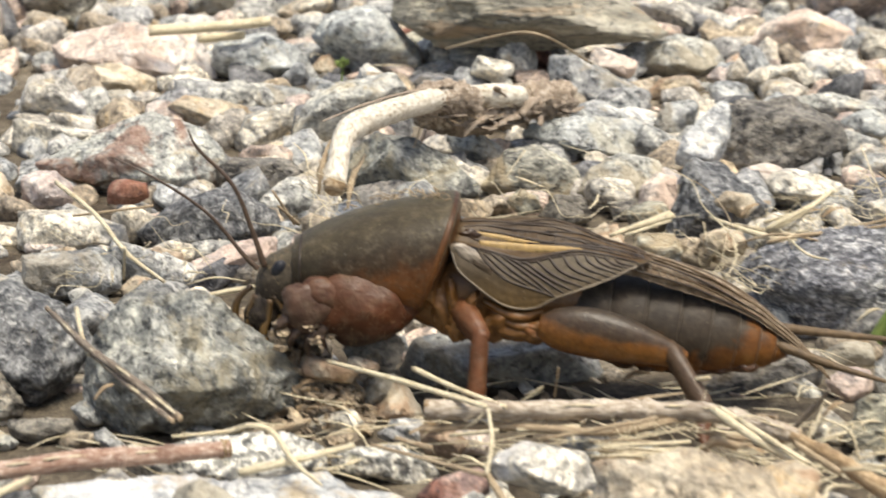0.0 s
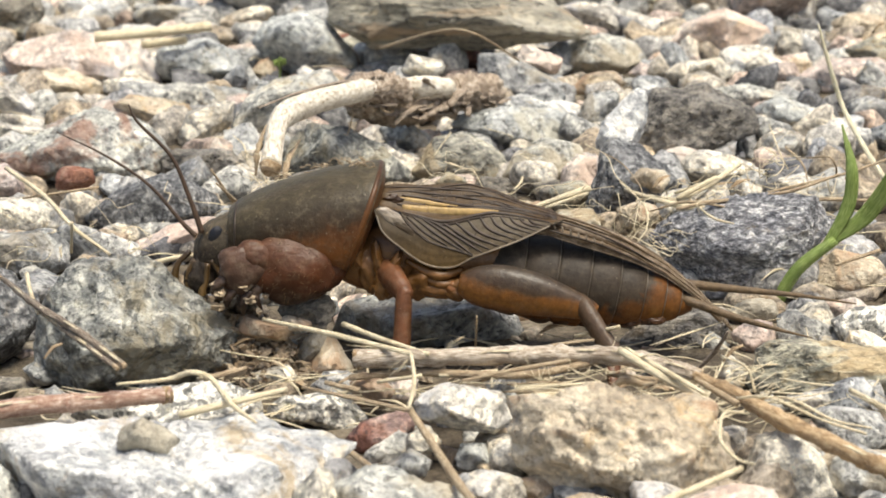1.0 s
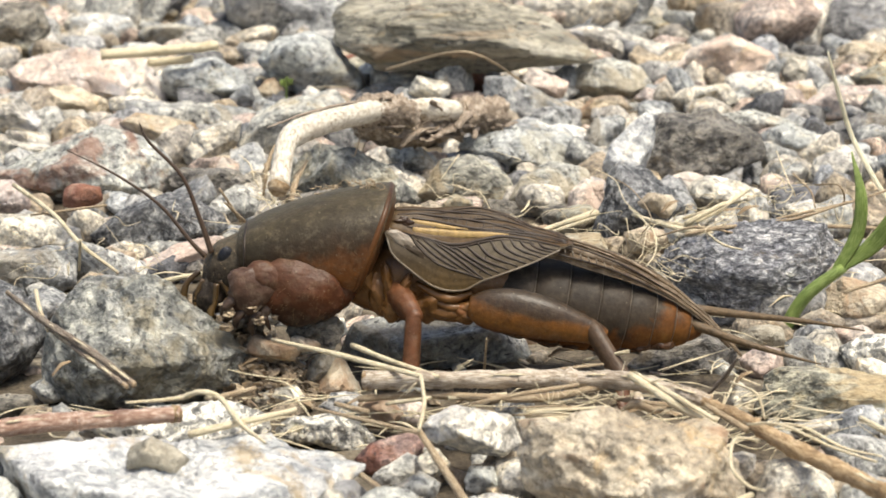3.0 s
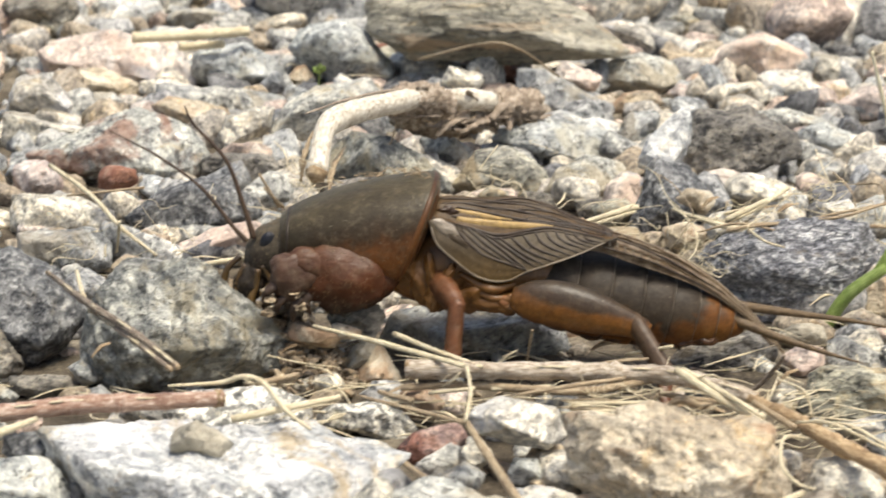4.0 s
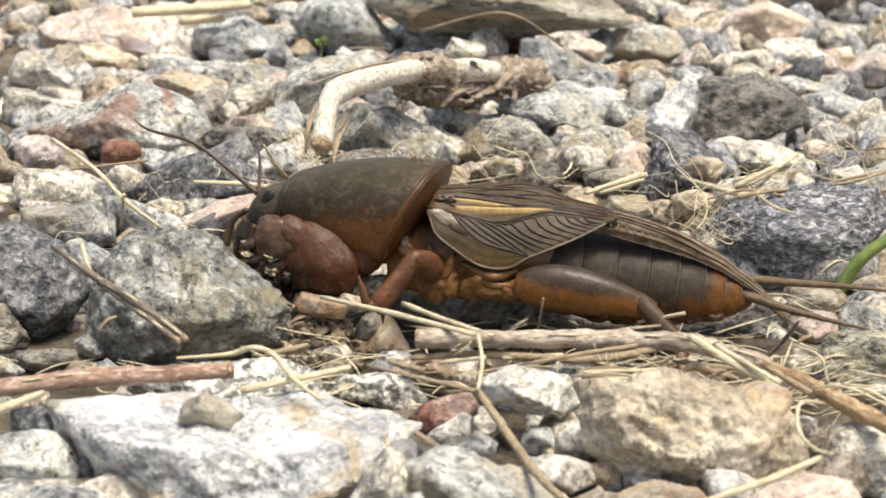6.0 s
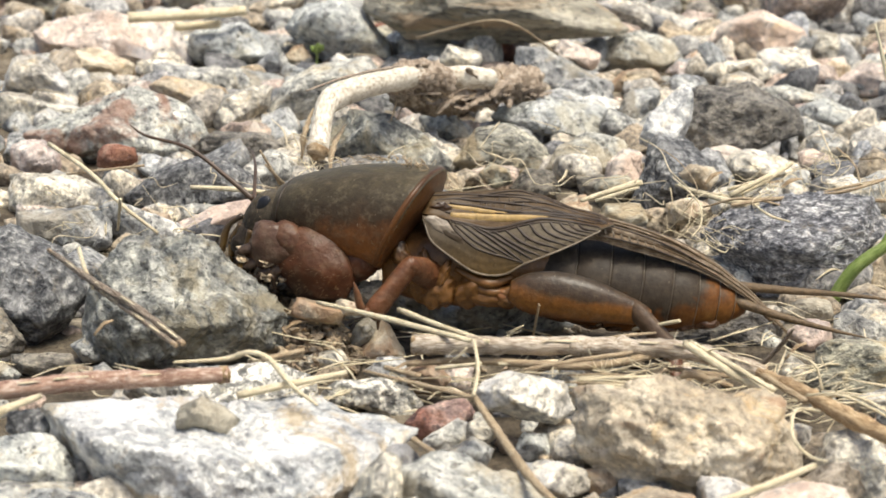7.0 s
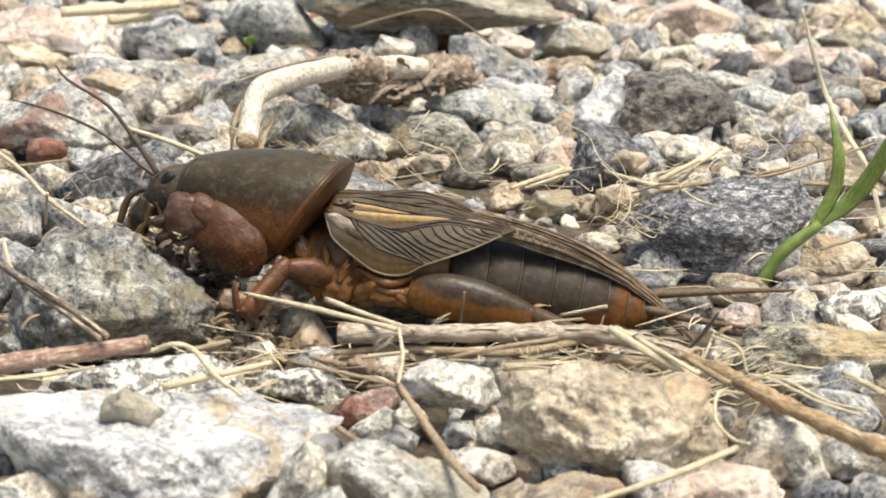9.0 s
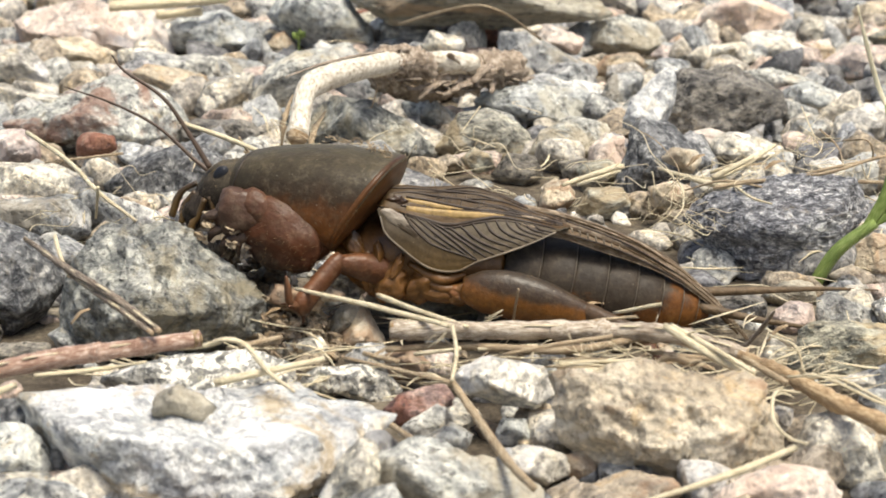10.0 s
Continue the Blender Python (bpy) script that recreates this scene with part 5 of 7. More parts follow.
def broken_branch():
    """A bent branch piece, bleached bare at its end and still wrapped in flaking bark further back."""
    root = tagged(new("branch"), "bent broken branch, bleached wood with flaking brown bark", "branch")
    part("bare_wood", tube_mesh("bare_wood", BAREWOOD, [(-17.5, 43.0, 6.6), (-17.3, 46.0, 8.2), (-17.0, 49.0, 9.8), (-16.0, 53.0, 10.3), (-13.2, 60.0, 10.0), (-10.3, 68.0, 9.1), (-6.8, 77.0, 8.2)], (1.2, 1.1, 1.15, 1.45, 1.35, 1.35, 1.45), 18, 8, 1, 0.02), root, "bleached smooth bare wood")
    part("broken_end", tube_mesh("broken_end", ENDWOOD, [(-17.63, 42.40, 6.12), (-17.5, 43.0, 6.6)], (0.9, 1.24), 16, 5, 1, 0.08), root, "brown splintered wood end")
    part("bare_wood", tube_mesh("bare_wood", BAREWOOD, [(-4.9, 83.0, 6.7), (-1.4, 86.0, 6.0), (1.8, 90.0, 5.0)], (1.1, 1.5, 1.3), 16, 8, 1, 0.04, 3), root, "bleached smooth bare wood")
    part("bark", tube_mesh("bark", BARK, [(-10.3, 71.0, 8.5), (-7.8, 75.0, 8.2), (-5.7, 79.0, 7.2), (-3.9, 82.0, 6.0)], (1.35, 1.9, 1.95, 1.6), 26, 12, 1, 0.15, 8), root, "dark flaking bark")
    part("bark", tube_mesh("bark", BARK, [(-9.7, 71.0, 9.7), (-7.1, 75.0, 9.7), (-4.5, 80.0, 8.2)], (0.3, 0.75, 0.3), 12, 10, 0.5, 0.3, 9), root, "curled peeling bark")
    part("bark", tube_mesh("bark", BARK, [(-9.3, 76.0, 6.8), (-7.0, 82.0, 4.8), (-2.8, 87.0, 3.4), (1.8, 92.0, 2.9)], (1.8, 2.4, 2.2, 1.7), 26, 12, 1, 0.14, 5), root, "dark flaking bark")
    part("bark", tube_mesh("bark", BARK, [(1.2, 92.0, 3.9), (4.2, 95.0, 3.3), (7.5, 99.0, 2.7)], (1.9, 2.3, 2.1), 26, 12, 1, 0.14, 6), root, "dark flaking bark")
    rng = np.random.default_rng(4)
    for k in range(34):
        s = rng.uniform(0, 1)
        c = np.array((-8.2 + 15.5 * s, 75 + 22 * s, 5.7 + -3.8 * s)) + rng.normal(size=3) * (0.6, 0.8, 0.9)
        d = np.array((1.5, 2.0, -0.25)) * rng.uniform(0.5, 1.4) + rng.normal(size=3) * (0.7, 0.5, 0.5)
        part("bark_flake", tube_mesh("bark_flake", BARK, [c - d, c + (0, 0, rng.uniform(-0.4, 0.6)), c + d], (0.3, rng.uniform(0.35, 0.7), 0.2), 8, 5, 0.35, 0.3, k, (rng.normal() * 0.5, -0.6, 1)), root)
    for k, pts in enumerate(([(-19.3, 52.0, 11.1), (-14.8, 60.0, 11.2), (-10.0, 70.0, 10.3), (-5.8, 80.0, 8.9)], [(-12.8, 66.0, 10.5), (-7.8, 76.0, 9.3), (-3.1, 86.0, 7.0)], [(-19.4, 46, 4.8), (-19.1, 47, 7.6), (-18.4, 51, 9.4)], [(-15, 56, 6.5), (-16.2, 50, 5.2), (-16.4, 47, 3.0)])):
        part("bark_strip", tube_mesh("bark_strip", BARK if k < 2 else TANSTRAW, pts, (0.12, 0.3, 0.34, 0.1), 7, 7, 0.45, 0.35, k + 30), root, "peeling bark strip")
    # hair-thin fibres torn off the bark
    for k in range(26):
        s = rng.uniform(-0.15, 1)
        c = np.array((-8.2 + 15.5 * s, 75 + 22 * s, 6.9 + -3.8 * s)) + rng.normal(size=3) * (0.8, 0.8, 1.0)
        d = np.array((rng.normal() * 1.6 - 0.8, -rng.uniform(0, 2), rng.normal() * 1.0))
        part("bark_fibre", tube_mesh("bark_fibre", TANSTRAW if k % 3 else BARK, [c, c + 0.6 * d + (0, 0, rng.normal() * 0.4), c + d], (0.12, 0.1, 0.04), 5, 4, 0.6), root)


def green_shoot():
    root = tagged(new("grass_shoot"), "fresh green grass shoot growing between stones", "grass")
    part("stem", tube_mesh("stem", GREEN, [(34.4, 21, -3.2), (36.6, 20.5, 0.9), (40.2, 20, 4.1)], (1.0, 0.95, 0.75), 10, 6, 0.7), root)
    part("blade", tube_mesh("blade", GREEN, [(39.2, 20, 3.2), (41.3, 20, 7.3), (41.6, 20, 11.3), (40.8, 22, 15.4)], (0.5, 0.72, 0.6, 0.06), 8, 8, 0.22, up=(0.2, 1, 0)), root)
    part("blade", tube_mesh("blade", GREEN, [(39.6, 20, 3.8), (43.3, 20, 6.7), (46.2, 18, 12.4), (47.8, 16, 17.8)], (0.5, 0.9, 0.85, 0.2), 8, 8, 0.22, up=(0.2, 1, 0)), root)
    tagged(new("withered_grass", tube_mesh("withered_grass", PALEGRASS, [(42.4, 50, 20.2), (43.8, 50, 15.4), (45.5, 50, 10.6), (47.5, 46, 6.8), (49.1, 42, 4.0), (50.5, 40, -1.8)], (0.1, 0.27, 0.28, 0.28, 0.28, 0.25), 8, 6, 0.4, up=(0.2, 1, 0))), "withered pale grass blade standing between stones", "grass")


def seedling():
    """A tiny green sprout between the stones further back."""
    root = tagged(new("seedling"), "tiny fresh green seedling between stones", "plant")
    part("stem", tube_mesh("stem", GREEN, [(-20.9, 113, -0.5), (-20.9, 112.8, 2.0), (-20.8, 112.5, 3.6)], (0.16, 0.15, 0.12), 7, 5), root)
    for dx, dz in ((-0.9, 1.0), (0.8, 1.2), (0.1, 1.5), (-0.2, 0.4)):
        part("leaf", tube_mesh("leaf", GREEN, [(-20.8, 112.5, 3.5), (-20.8 + 0.6 * dx, 112.0, 3.6 + 0.5 * dz), (-20.8 + dx, 111.8, 3.5 + dz)], (0.12, 0.5, 0.08), 8, 5, 0.2, up=(0.3, -1, 0.4)), root)


def dry_leaf(label, c, along, width, seed):
    """A small curled fragment of a dead leaf."""
    c, along = np.array(c, float), np.array(along, float)
    me = tube_mesh("leaf_fragment", LEAFDRY, [c - along, c + (0, 0, 0.35), c + along], (0.2, width, 0.25), 9, 6, 0.16, 0.1, seed)
    tagged(new("leaf_fragment", me), label, "leaf", "dry plant litter")


broken_branch()
green_shoot()
seedling()
dry_leaf("curled brown leaf fragment under the insect's head", (-15.0, 1.3, 0.4), (2.2, .5, .1), .7, 50)
dry_leaf("curled brown leaf fragment under the insect's head", (-17.4, 0.6, 0.2), (1.0, .3, .3), .6, 51)
dry_leaf("brown leaf scrap among straw in front", (17.3, -15.5, 1.0), (1.7, .4, .1), .6, 54)
dry_leaf("brown leaf scrap among straw in front", (19.0, -17.9, 1.5), (1.3, -.4, .1), .5, 55)
dry_leaf("brown dry leaf scrap behind the insect", (24.2, 36.6, 6.0), (.9, .3, .6), .6, 56)
dry_leaf("dry leaf scrap between stones", (-6.8, -9.9, 0.0), (1.4, .5, .1), .5, 57)
dry_leaf("dry leaf scrap under the twig", (5.6, -13.6, 1.0), (1.8, .3, .1), .5, 58)
dry_leaf("dry leaf scrap beside a dark stone", (11.2, 1.0, 1.0), (1.2, .4, .2), .6, 59)
dry_leaf("pale leaf crumb under the belly", (7.7, 4.9, 2.0), (1.0, .5, .3), .4, 60)
dry_leaf("dry leaf scrap in the stones", (31.3, 45.9, 3.0), (1.6, .5, .4), .5, 61)
dry_leaf("dry leaf scrap in the stones", (33.4, 43.2, 4.0), (1.2, .8, .3), .5, 62)
dry_leaf("brown leaf scrap beside the abdomen", (26.7, -9.7, 2.0), (.9, .2, .7), .4, 63)
dry_leaf("dry leaf scrap by the straw", (-34.4, -3.9, 1.0), (.8, .4, .6), .4, 64)


# ---- the mole cricket, in its own space: x to the tail, -y to the camera, z up ----
def chitin(name, stops, low, high, rough=0.42, spec=0.5, wobble=0.12, grain=900, dust=0.0, relief=0.25, axis="Z", coat=0.0, sheen=0.0, slant=0.0):
    """Insect cuticle whose colour changes over its height from low to high (mm), with mottling, pits and dust."""
    m, n, l, b = nodes_of(name, rough, spec)
    tc = n.new("ShaderNodeTexCoord")
    v = tc.outputs["Object"]
    sep = n.new("ShaderNodeSeparateXYZ")
    l.new(v, sep.inputs[0])
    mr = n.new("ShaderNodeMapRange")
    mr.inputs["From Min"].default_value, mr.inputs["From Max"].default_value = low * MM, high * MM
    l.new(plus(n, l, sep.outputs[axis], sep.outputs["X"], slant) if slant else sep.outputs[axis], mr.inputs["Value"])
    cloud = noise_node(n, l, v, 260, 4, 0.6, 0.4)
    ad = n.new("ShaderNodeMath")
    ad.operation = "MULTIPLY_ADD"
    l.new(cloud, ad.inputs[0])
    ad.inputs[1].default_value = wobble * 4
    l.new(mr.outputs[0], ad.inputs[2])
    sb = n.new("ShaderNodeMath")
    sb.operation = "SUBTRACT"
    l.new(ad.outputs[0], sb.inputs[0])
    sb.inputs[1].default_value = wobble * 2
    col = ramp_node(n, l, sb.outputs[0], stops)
    fine = noise_node(n, l, v, grain, 3, 0.7)
    col = mix_node(n, l, 0.7, col, ramp_node(n, l, fine, [(0.3, (0.55, 0.52, 0.5)), (0.5, (1, 1, 1)), (0.7, (1.45, 1.4, 1.35))]), "MULTIPLY")
    if dust:
        d = noise_node(n, l, v, 900, 6, 0.8, 0.2)
        col = mix_node(n, l, ramp_node(n, l, d, [(0.5, (0, 0, 0)), (0.72, (dust, dust, dust))]), col, (0.3, 0.24, 0.16))
        spot = n.new("ShaderNodeTexVoronoi")
        spot.inputs["Scale"].default_value = 1500
        l.new(v, spot.inputs["Vector"])
        some = plus(n, l, spot.outputs["Distance"], d, 0.9)
        col = mix_node(n, l, ramp_node(n, l, some, [(0.44, (0.55, 0.55, 0.55)), (0.52, (0, 0, 0))]), col, (0.32, 0.27, 0.2))
    l.new(col, b.inputs["Base Color"])
    b.inputs["Coat Weight"].default_value = coat
    b.inputs["Coat Roughness"].default_value = 0.3
    b.inputs["Sheen Weight"].default_value, b.inputs["Sheen Roughness"].default_value = sheen, 0.4
    b.inputs["Sheen Tint"].default_value = (0.8, 0.65, 0.4, 1)
    bump_node(n, l, b, fine, relief, 0.0004)
    return m


def loft(name, material, sections, rings=26, sides=30, power=2.2, caps=True):
    """A rounded body along x through sections of (x, top, bottom, half width, lean)."""
    s = np.array([(*q, 0.0)[:5] for q in sections], float)
    line = smooth_line(s, max(2, rings // (len(s) - 1)))
    verts, faces = [], []
    for x, top, bot, w, lean in line:
        h, zc = (top - bot) / 2, (top + bot) / 2
        for j in range(sides):
            a = 2 * math.pi * j / sides
            c, q = math.cos(a), math.sin(a)
            yy = math.copysign(abs(c) ** (2 / power), c) * w
            zz = math.copysign(abs(q) ** (2 / power), q) * h
            verts.append((x + lean * zz, yy, zc + zz))
    n = len(line)
    for k in range(n - 1):
        for j in range(sides):
            faces.append((k * sides + j, (k + 1) * sides + j, (k + 1) * sides + (j + 1) % sides, k * sides + (j + 1) % sides))
    if caps:
        for k, way in ((0, 1), (n - 1, -1)):
            verts.append(tuple(np.mean(verts[k * sides : (k + 1) * sides], axis=0)))
            c = len(verts) - 1
            for j in range(sides):
                tri = (k * sides + j, k * sides + (j + 1) % sides, c)
                faces.append(tri if way > 0 else tri[::-1])
    return mesh_of(name, np.array(verts) * MM, faces, material)


def blob(name, material, c, size, turn=(0, 0, 0), bumpy=0.0, seed=0):
    """An ellipsoid with a lumpy surface."""
    d, f = BALL[4]
    r = np.array([1 + bumpy * noise.fractal(Vector(p) * 1.3 + Vector((seed, 0, 0)), 0.8, 2.0, 3) for p in d])
    spin = np.array(Euler([radians(a) for a in turn]).to_matrix())
    return mesh_of(name, ((d * r[:, None] * size) @ spin.T + c) * MM, f, material)


# rust flank and dust are its own; paler top stops add painted top light
SHIELD = chitin("pronotum_cuticle", [(0.0, (0.2, 0.078, 0.02)), (0.24, (0.19, 0.07, 0.018)), (0.38, (0.125, 0.046, 0.013)), (0.5, (0.04, 0.024, 0.012)), (0.66, (0.033, 0.025, 0.014)), (0.84, (0.05, 0.04, 0.022)), (0.98, (0.08, 0.064, 0.034))], 7.5, 19.0, 0.46, 0.26, 0.12, 1300, 0.26, 0.25, sheen=0.05, slant=-0.26)
RIM = chitin("pronotum_rim", [(0, (0.13, 0.052, 0.015)), (0.45, (0.115, 0.046, 0.013)), (0.75, (0.09, 0.037, 0.011)), (1, (0.06, 0.027, 0.01))], 5, 16, 0.4, 0.3, relief=0.15, grain=1500)
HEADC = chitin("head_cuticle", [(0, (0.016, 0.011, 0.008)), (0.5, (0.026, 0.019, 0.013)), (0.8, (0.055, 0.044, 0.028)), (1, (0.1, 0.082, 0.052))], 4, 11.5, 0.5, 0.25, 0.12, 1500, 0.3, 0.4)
EYE = chitin("eye", [(0, (0.006, 0.007, 0.01)), (1, (0.012, 0.013, 0.018))], 8, 11, 0.34, 0.4, 0.05, 4000, relief=0.3)
# red-brown leg; its near-black lower stops paint in the shade underneath
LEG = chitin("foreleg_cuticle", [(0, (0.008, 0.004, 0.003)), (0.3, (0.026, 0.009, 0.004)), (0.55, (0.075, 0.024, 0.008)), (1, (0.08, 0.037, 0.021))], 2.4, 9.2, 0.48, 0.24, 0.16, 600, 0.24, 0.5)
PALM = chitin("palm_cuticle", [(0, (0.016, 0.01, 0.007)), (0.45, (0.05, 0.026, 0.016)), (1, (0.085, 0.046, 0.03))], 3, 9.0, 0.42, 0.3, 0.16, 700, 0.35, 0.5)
CLAW = chitin("digging_claw", [(0, (0.02, 0.011, 0.007)), (1, (0.05, 0.027, 0.015))], 0, 8, 0.45, 0.4, 0.15, 1800, 0.2, 0.4)
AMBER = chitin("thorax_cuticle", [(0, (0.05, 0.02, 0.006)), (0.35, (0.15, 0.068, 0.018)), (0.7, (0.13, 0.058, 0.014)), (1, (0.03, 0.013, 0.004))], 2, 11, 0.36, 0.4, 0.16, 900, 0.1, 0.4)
LIMB2 = chitin("hip_cuticle", [(0, (0.13, 0.05, 0.016)), (1, (0.19, 0.08, 0.026))], 1, 6, 0.36, 0.4, 0.1, 1500, 0.05, 0.15)
LIMB = chitin("limb_cuticle", [(0, (0.066, 0.025, 0.01)), (1, (0.118, 0.046, 0.018))], -1.2, 1.2, 0.42, 0.35, 0.2, 700, 0.22, 0.5)
THIGH = chitin("thigh_cuticle", [(0.0, (0.09, 0.035, 0.009)), (0.25, (0.2, 0.085, 0.02)), (0.5, (0.17, 0.068, 0.016)), (0.64, (0.05, 0.03, 0.017)), (1, (0.042, 0.032, 0.022))], -1.8, 2.5, 0.38, 0.28, 0.12, 1500, 0.16, 0.25, coat=0.05)
SHIN = chitin("shin_cuticle", [(0, (0.1, 0.058, 0.027)), (1, (0.075, 0.048, 0.029))], -1, 1, 0.42, 0.35, relief=0.35, grain=1400)
BELLY = chitin("abdomen_cuticle", [(0.0, (0.2, 0.095, 0.025)), (0.1, (0.16, 0.066, 0.017)), (0.28, (0.115, 0.047, 0.015)), (0.44, (0.044, 0.033, 0.023)), (1, (0.04, 0.034, 0.028))], 0.0, 9.0, 0.48, 0.13, 0.36, 1600, 0.14, 0.18)
LOBEC = chitin("wing_lobe_membrane", [(0, (0.13, 0.08, 0.029)), (0.35, (0.078, 0.05, 0.02)), (0.7, (0.045, 0.031, 0.015)), (1, (0.06, 0.047, 0.032))], 5.5, 11.5, 0.45, 0.14, 0.05, 2000, 0.06, 0.1)
HARPC = chitin("wing_harp_membrane", [(0, (0.09, 0.058, 0.025)), (0.4, (0.094, 0.07, 0.042)), (1, (0.102, 0.084, 0.06))], 6.5, 10.8, 0.55, 0.12, 0.08, 1600, 0.06, 0.15)
WING = chitin("wing_membrane", [(0, (0.09, 0.052, 0.02)), (0.4, (0.076, 0.045, 0.019)), (1, (0.06, 0.038, 0.019))], 9, 14, 0.45, 0.2, 0.14, 1600, 0.1, 0.25)
PLEAT = stalk_material("pleated_wing", (0.06, 0.038, 0.02), (0.17, 0.12, 0.072), (0.36, 0.285, 0.2), 0.42, 5)
SMUDGE = chitin("wing_smudge", [(0, (0.06, 0.042, 0.024)), (1, (0.055, 0.037, 0.02))], 4, 16, 0.5)
EDGE = chitin("segment_edge", [(0, (0.16, 0.085, 0.035)), (0.35, (0.1, 0.075, 0.05)), (1, (0.1, 0.086, 0.066))], 0, 9, 0.45)
PALP = chitin("palp_cuticle", [(0, (0.2, 0.12, 0.035)), (0.5, (0.12, 0.07, 0.022)), (1, (0.06, 0.036, 0.017))], 2, 7.5, 0.35, 0.5)
VEIN = chitin("wing_vein", [(0, (0.026, 0.016, 0.009)), (1, (0.032, 0.019, 0.01))], 4, 16, 0.5)
GOLD = chitin("golden_vein", [(0, (0.24, 0.15, 0.05)), (1, (0.4, 0.275, 0.11))], 6, 15, 0.36, grain=1800)
PAD = chitin("wing_base", [(0, (0.12, 0.09, 0.055)), (1, (0.26, 0.22, 0.17))], 7, 12, 0.4)
TAIL = chitin("folded_wing", [(0, (0.06, 0.038, 0.019)), (0.5, (0.1, 0.066, 0.034)), (1, (0.06, 0.038, 0.018))], -1, 13, 0.46, 0.25, 0.25, 2200, 0.08, 0.3)
HAIR = chitin("golden_hair", [(0, (0.2, 0.12, 0.05)), (1, (0.2, 0.15, 0.08))], 4, 14, 0.5)
HORN = chitin("antenna_cuticle", [(0, (0.07, 0.042, 0.025)), (1, (0.055, 0.033, 0.02))], 0, 12, 0.45)
CERCUS = chitin("cercus_cuticle", [(0, (0.1, 0.066, 0.033)), (1, (0.12, 0.08, 0.042))], -2, 4, 0.55, 0.4, 0.2, 1400, relief=0.6)


def seen_at(x, z, y):
    """A place at depth y that lies on the line of sight of the point (x, z) of the middle plane."""
    return (x * (235 + y) / 235, y, z - 0.285 * y)


WX = (-5.2, -4.5, -2.7, -0.8, 0.8, 2.4, 3.9, 6.1, 8.7, 11.3, 12.5)
WLOW = (11.0, 9.1, 7.5, 6.1, 5.6, 5.7, 6.5, 7.3, 8.3, 9.6, 10.0)
WTOP = (12.0, 13.6, 13.75, 13.6, 13.7, 13.8, 13.7, 13.1, 11.9, 11.2, 10.4)
# the two folds that part the plain lobe, the pale harp and the netted upper field
LOBE = ((-5.2, -4.5, -2.7, -0.6, 0.8, 2.6, 4.3), (11.5, 11.3, 10.7, 8.4, 7.75, 7.2, 6.6))
HARP = ((-5.2, -2.4, 0.8, 2.3, 4.5, 6.0, 8.7, 11.3, 12.5), (11.7, 10.9, 10.05, 10.1, 10.6, 10.8, 10.4, 9.8, 10.1))


def on_wing(x, z, lift=0.0):
    top, low = np.interp(x, WX, WTOP), np.interp(x, WX, WLOW)
    v = min(1.0, max(0.0, (top - z) / max(top - low, 0.05)))
    y = -1.2 - 4.4 * math.sin(v * 1.35) / math.sin(1.35) * (1 if x < 6 else 1 - 0.05 * (x - 6))
    return np.array(seen_at(x, z, y - lift))


def panel(name, material, x0, x1, low, high, nx=40, nv=12, waves=0.03):
    """One field of the wing between two curves, 0.12 mm thick."""
    verts, faces = [], []
    for lift in (0.0, -0.12):
        for x in np.linspace(x0, x1, nx):
            a, b = high(x), min(high(x) - 0.02, low(x))
            for v in np.linspace(0, 1, nv):
                verts.append(on_wing(x, a + (b - a) * v, lift + waves * math.sin(v * 17 + x)))
    m = nx * nv
    for i in range(nx - 1):
        for j in range(nv - 1):
            a = i * nv + j
            faces.append((a, a + 1, a + nv + 1, a + nv))
            faces.append((m + a, m + a + nv, m + a + nv + 1, m + a + 1))
        for j in (0, nv - 1):
            a = i * nv + j
            faces.append((a, a + nv, m + a + nv, m + a))
    return mesh_of(name, np.array(verts) * MM, faces, material)


def vein(parent, material, radii, *points, flat=0.7, name="vein"):
    pts = [on_wing(x, z, 0.04) for x, z in smooth_line(points, 5)]
    part(name, tube_mesh(name, material, pts, radii, 6, 2, flat, up=(0, -1, 0.3)), parent)


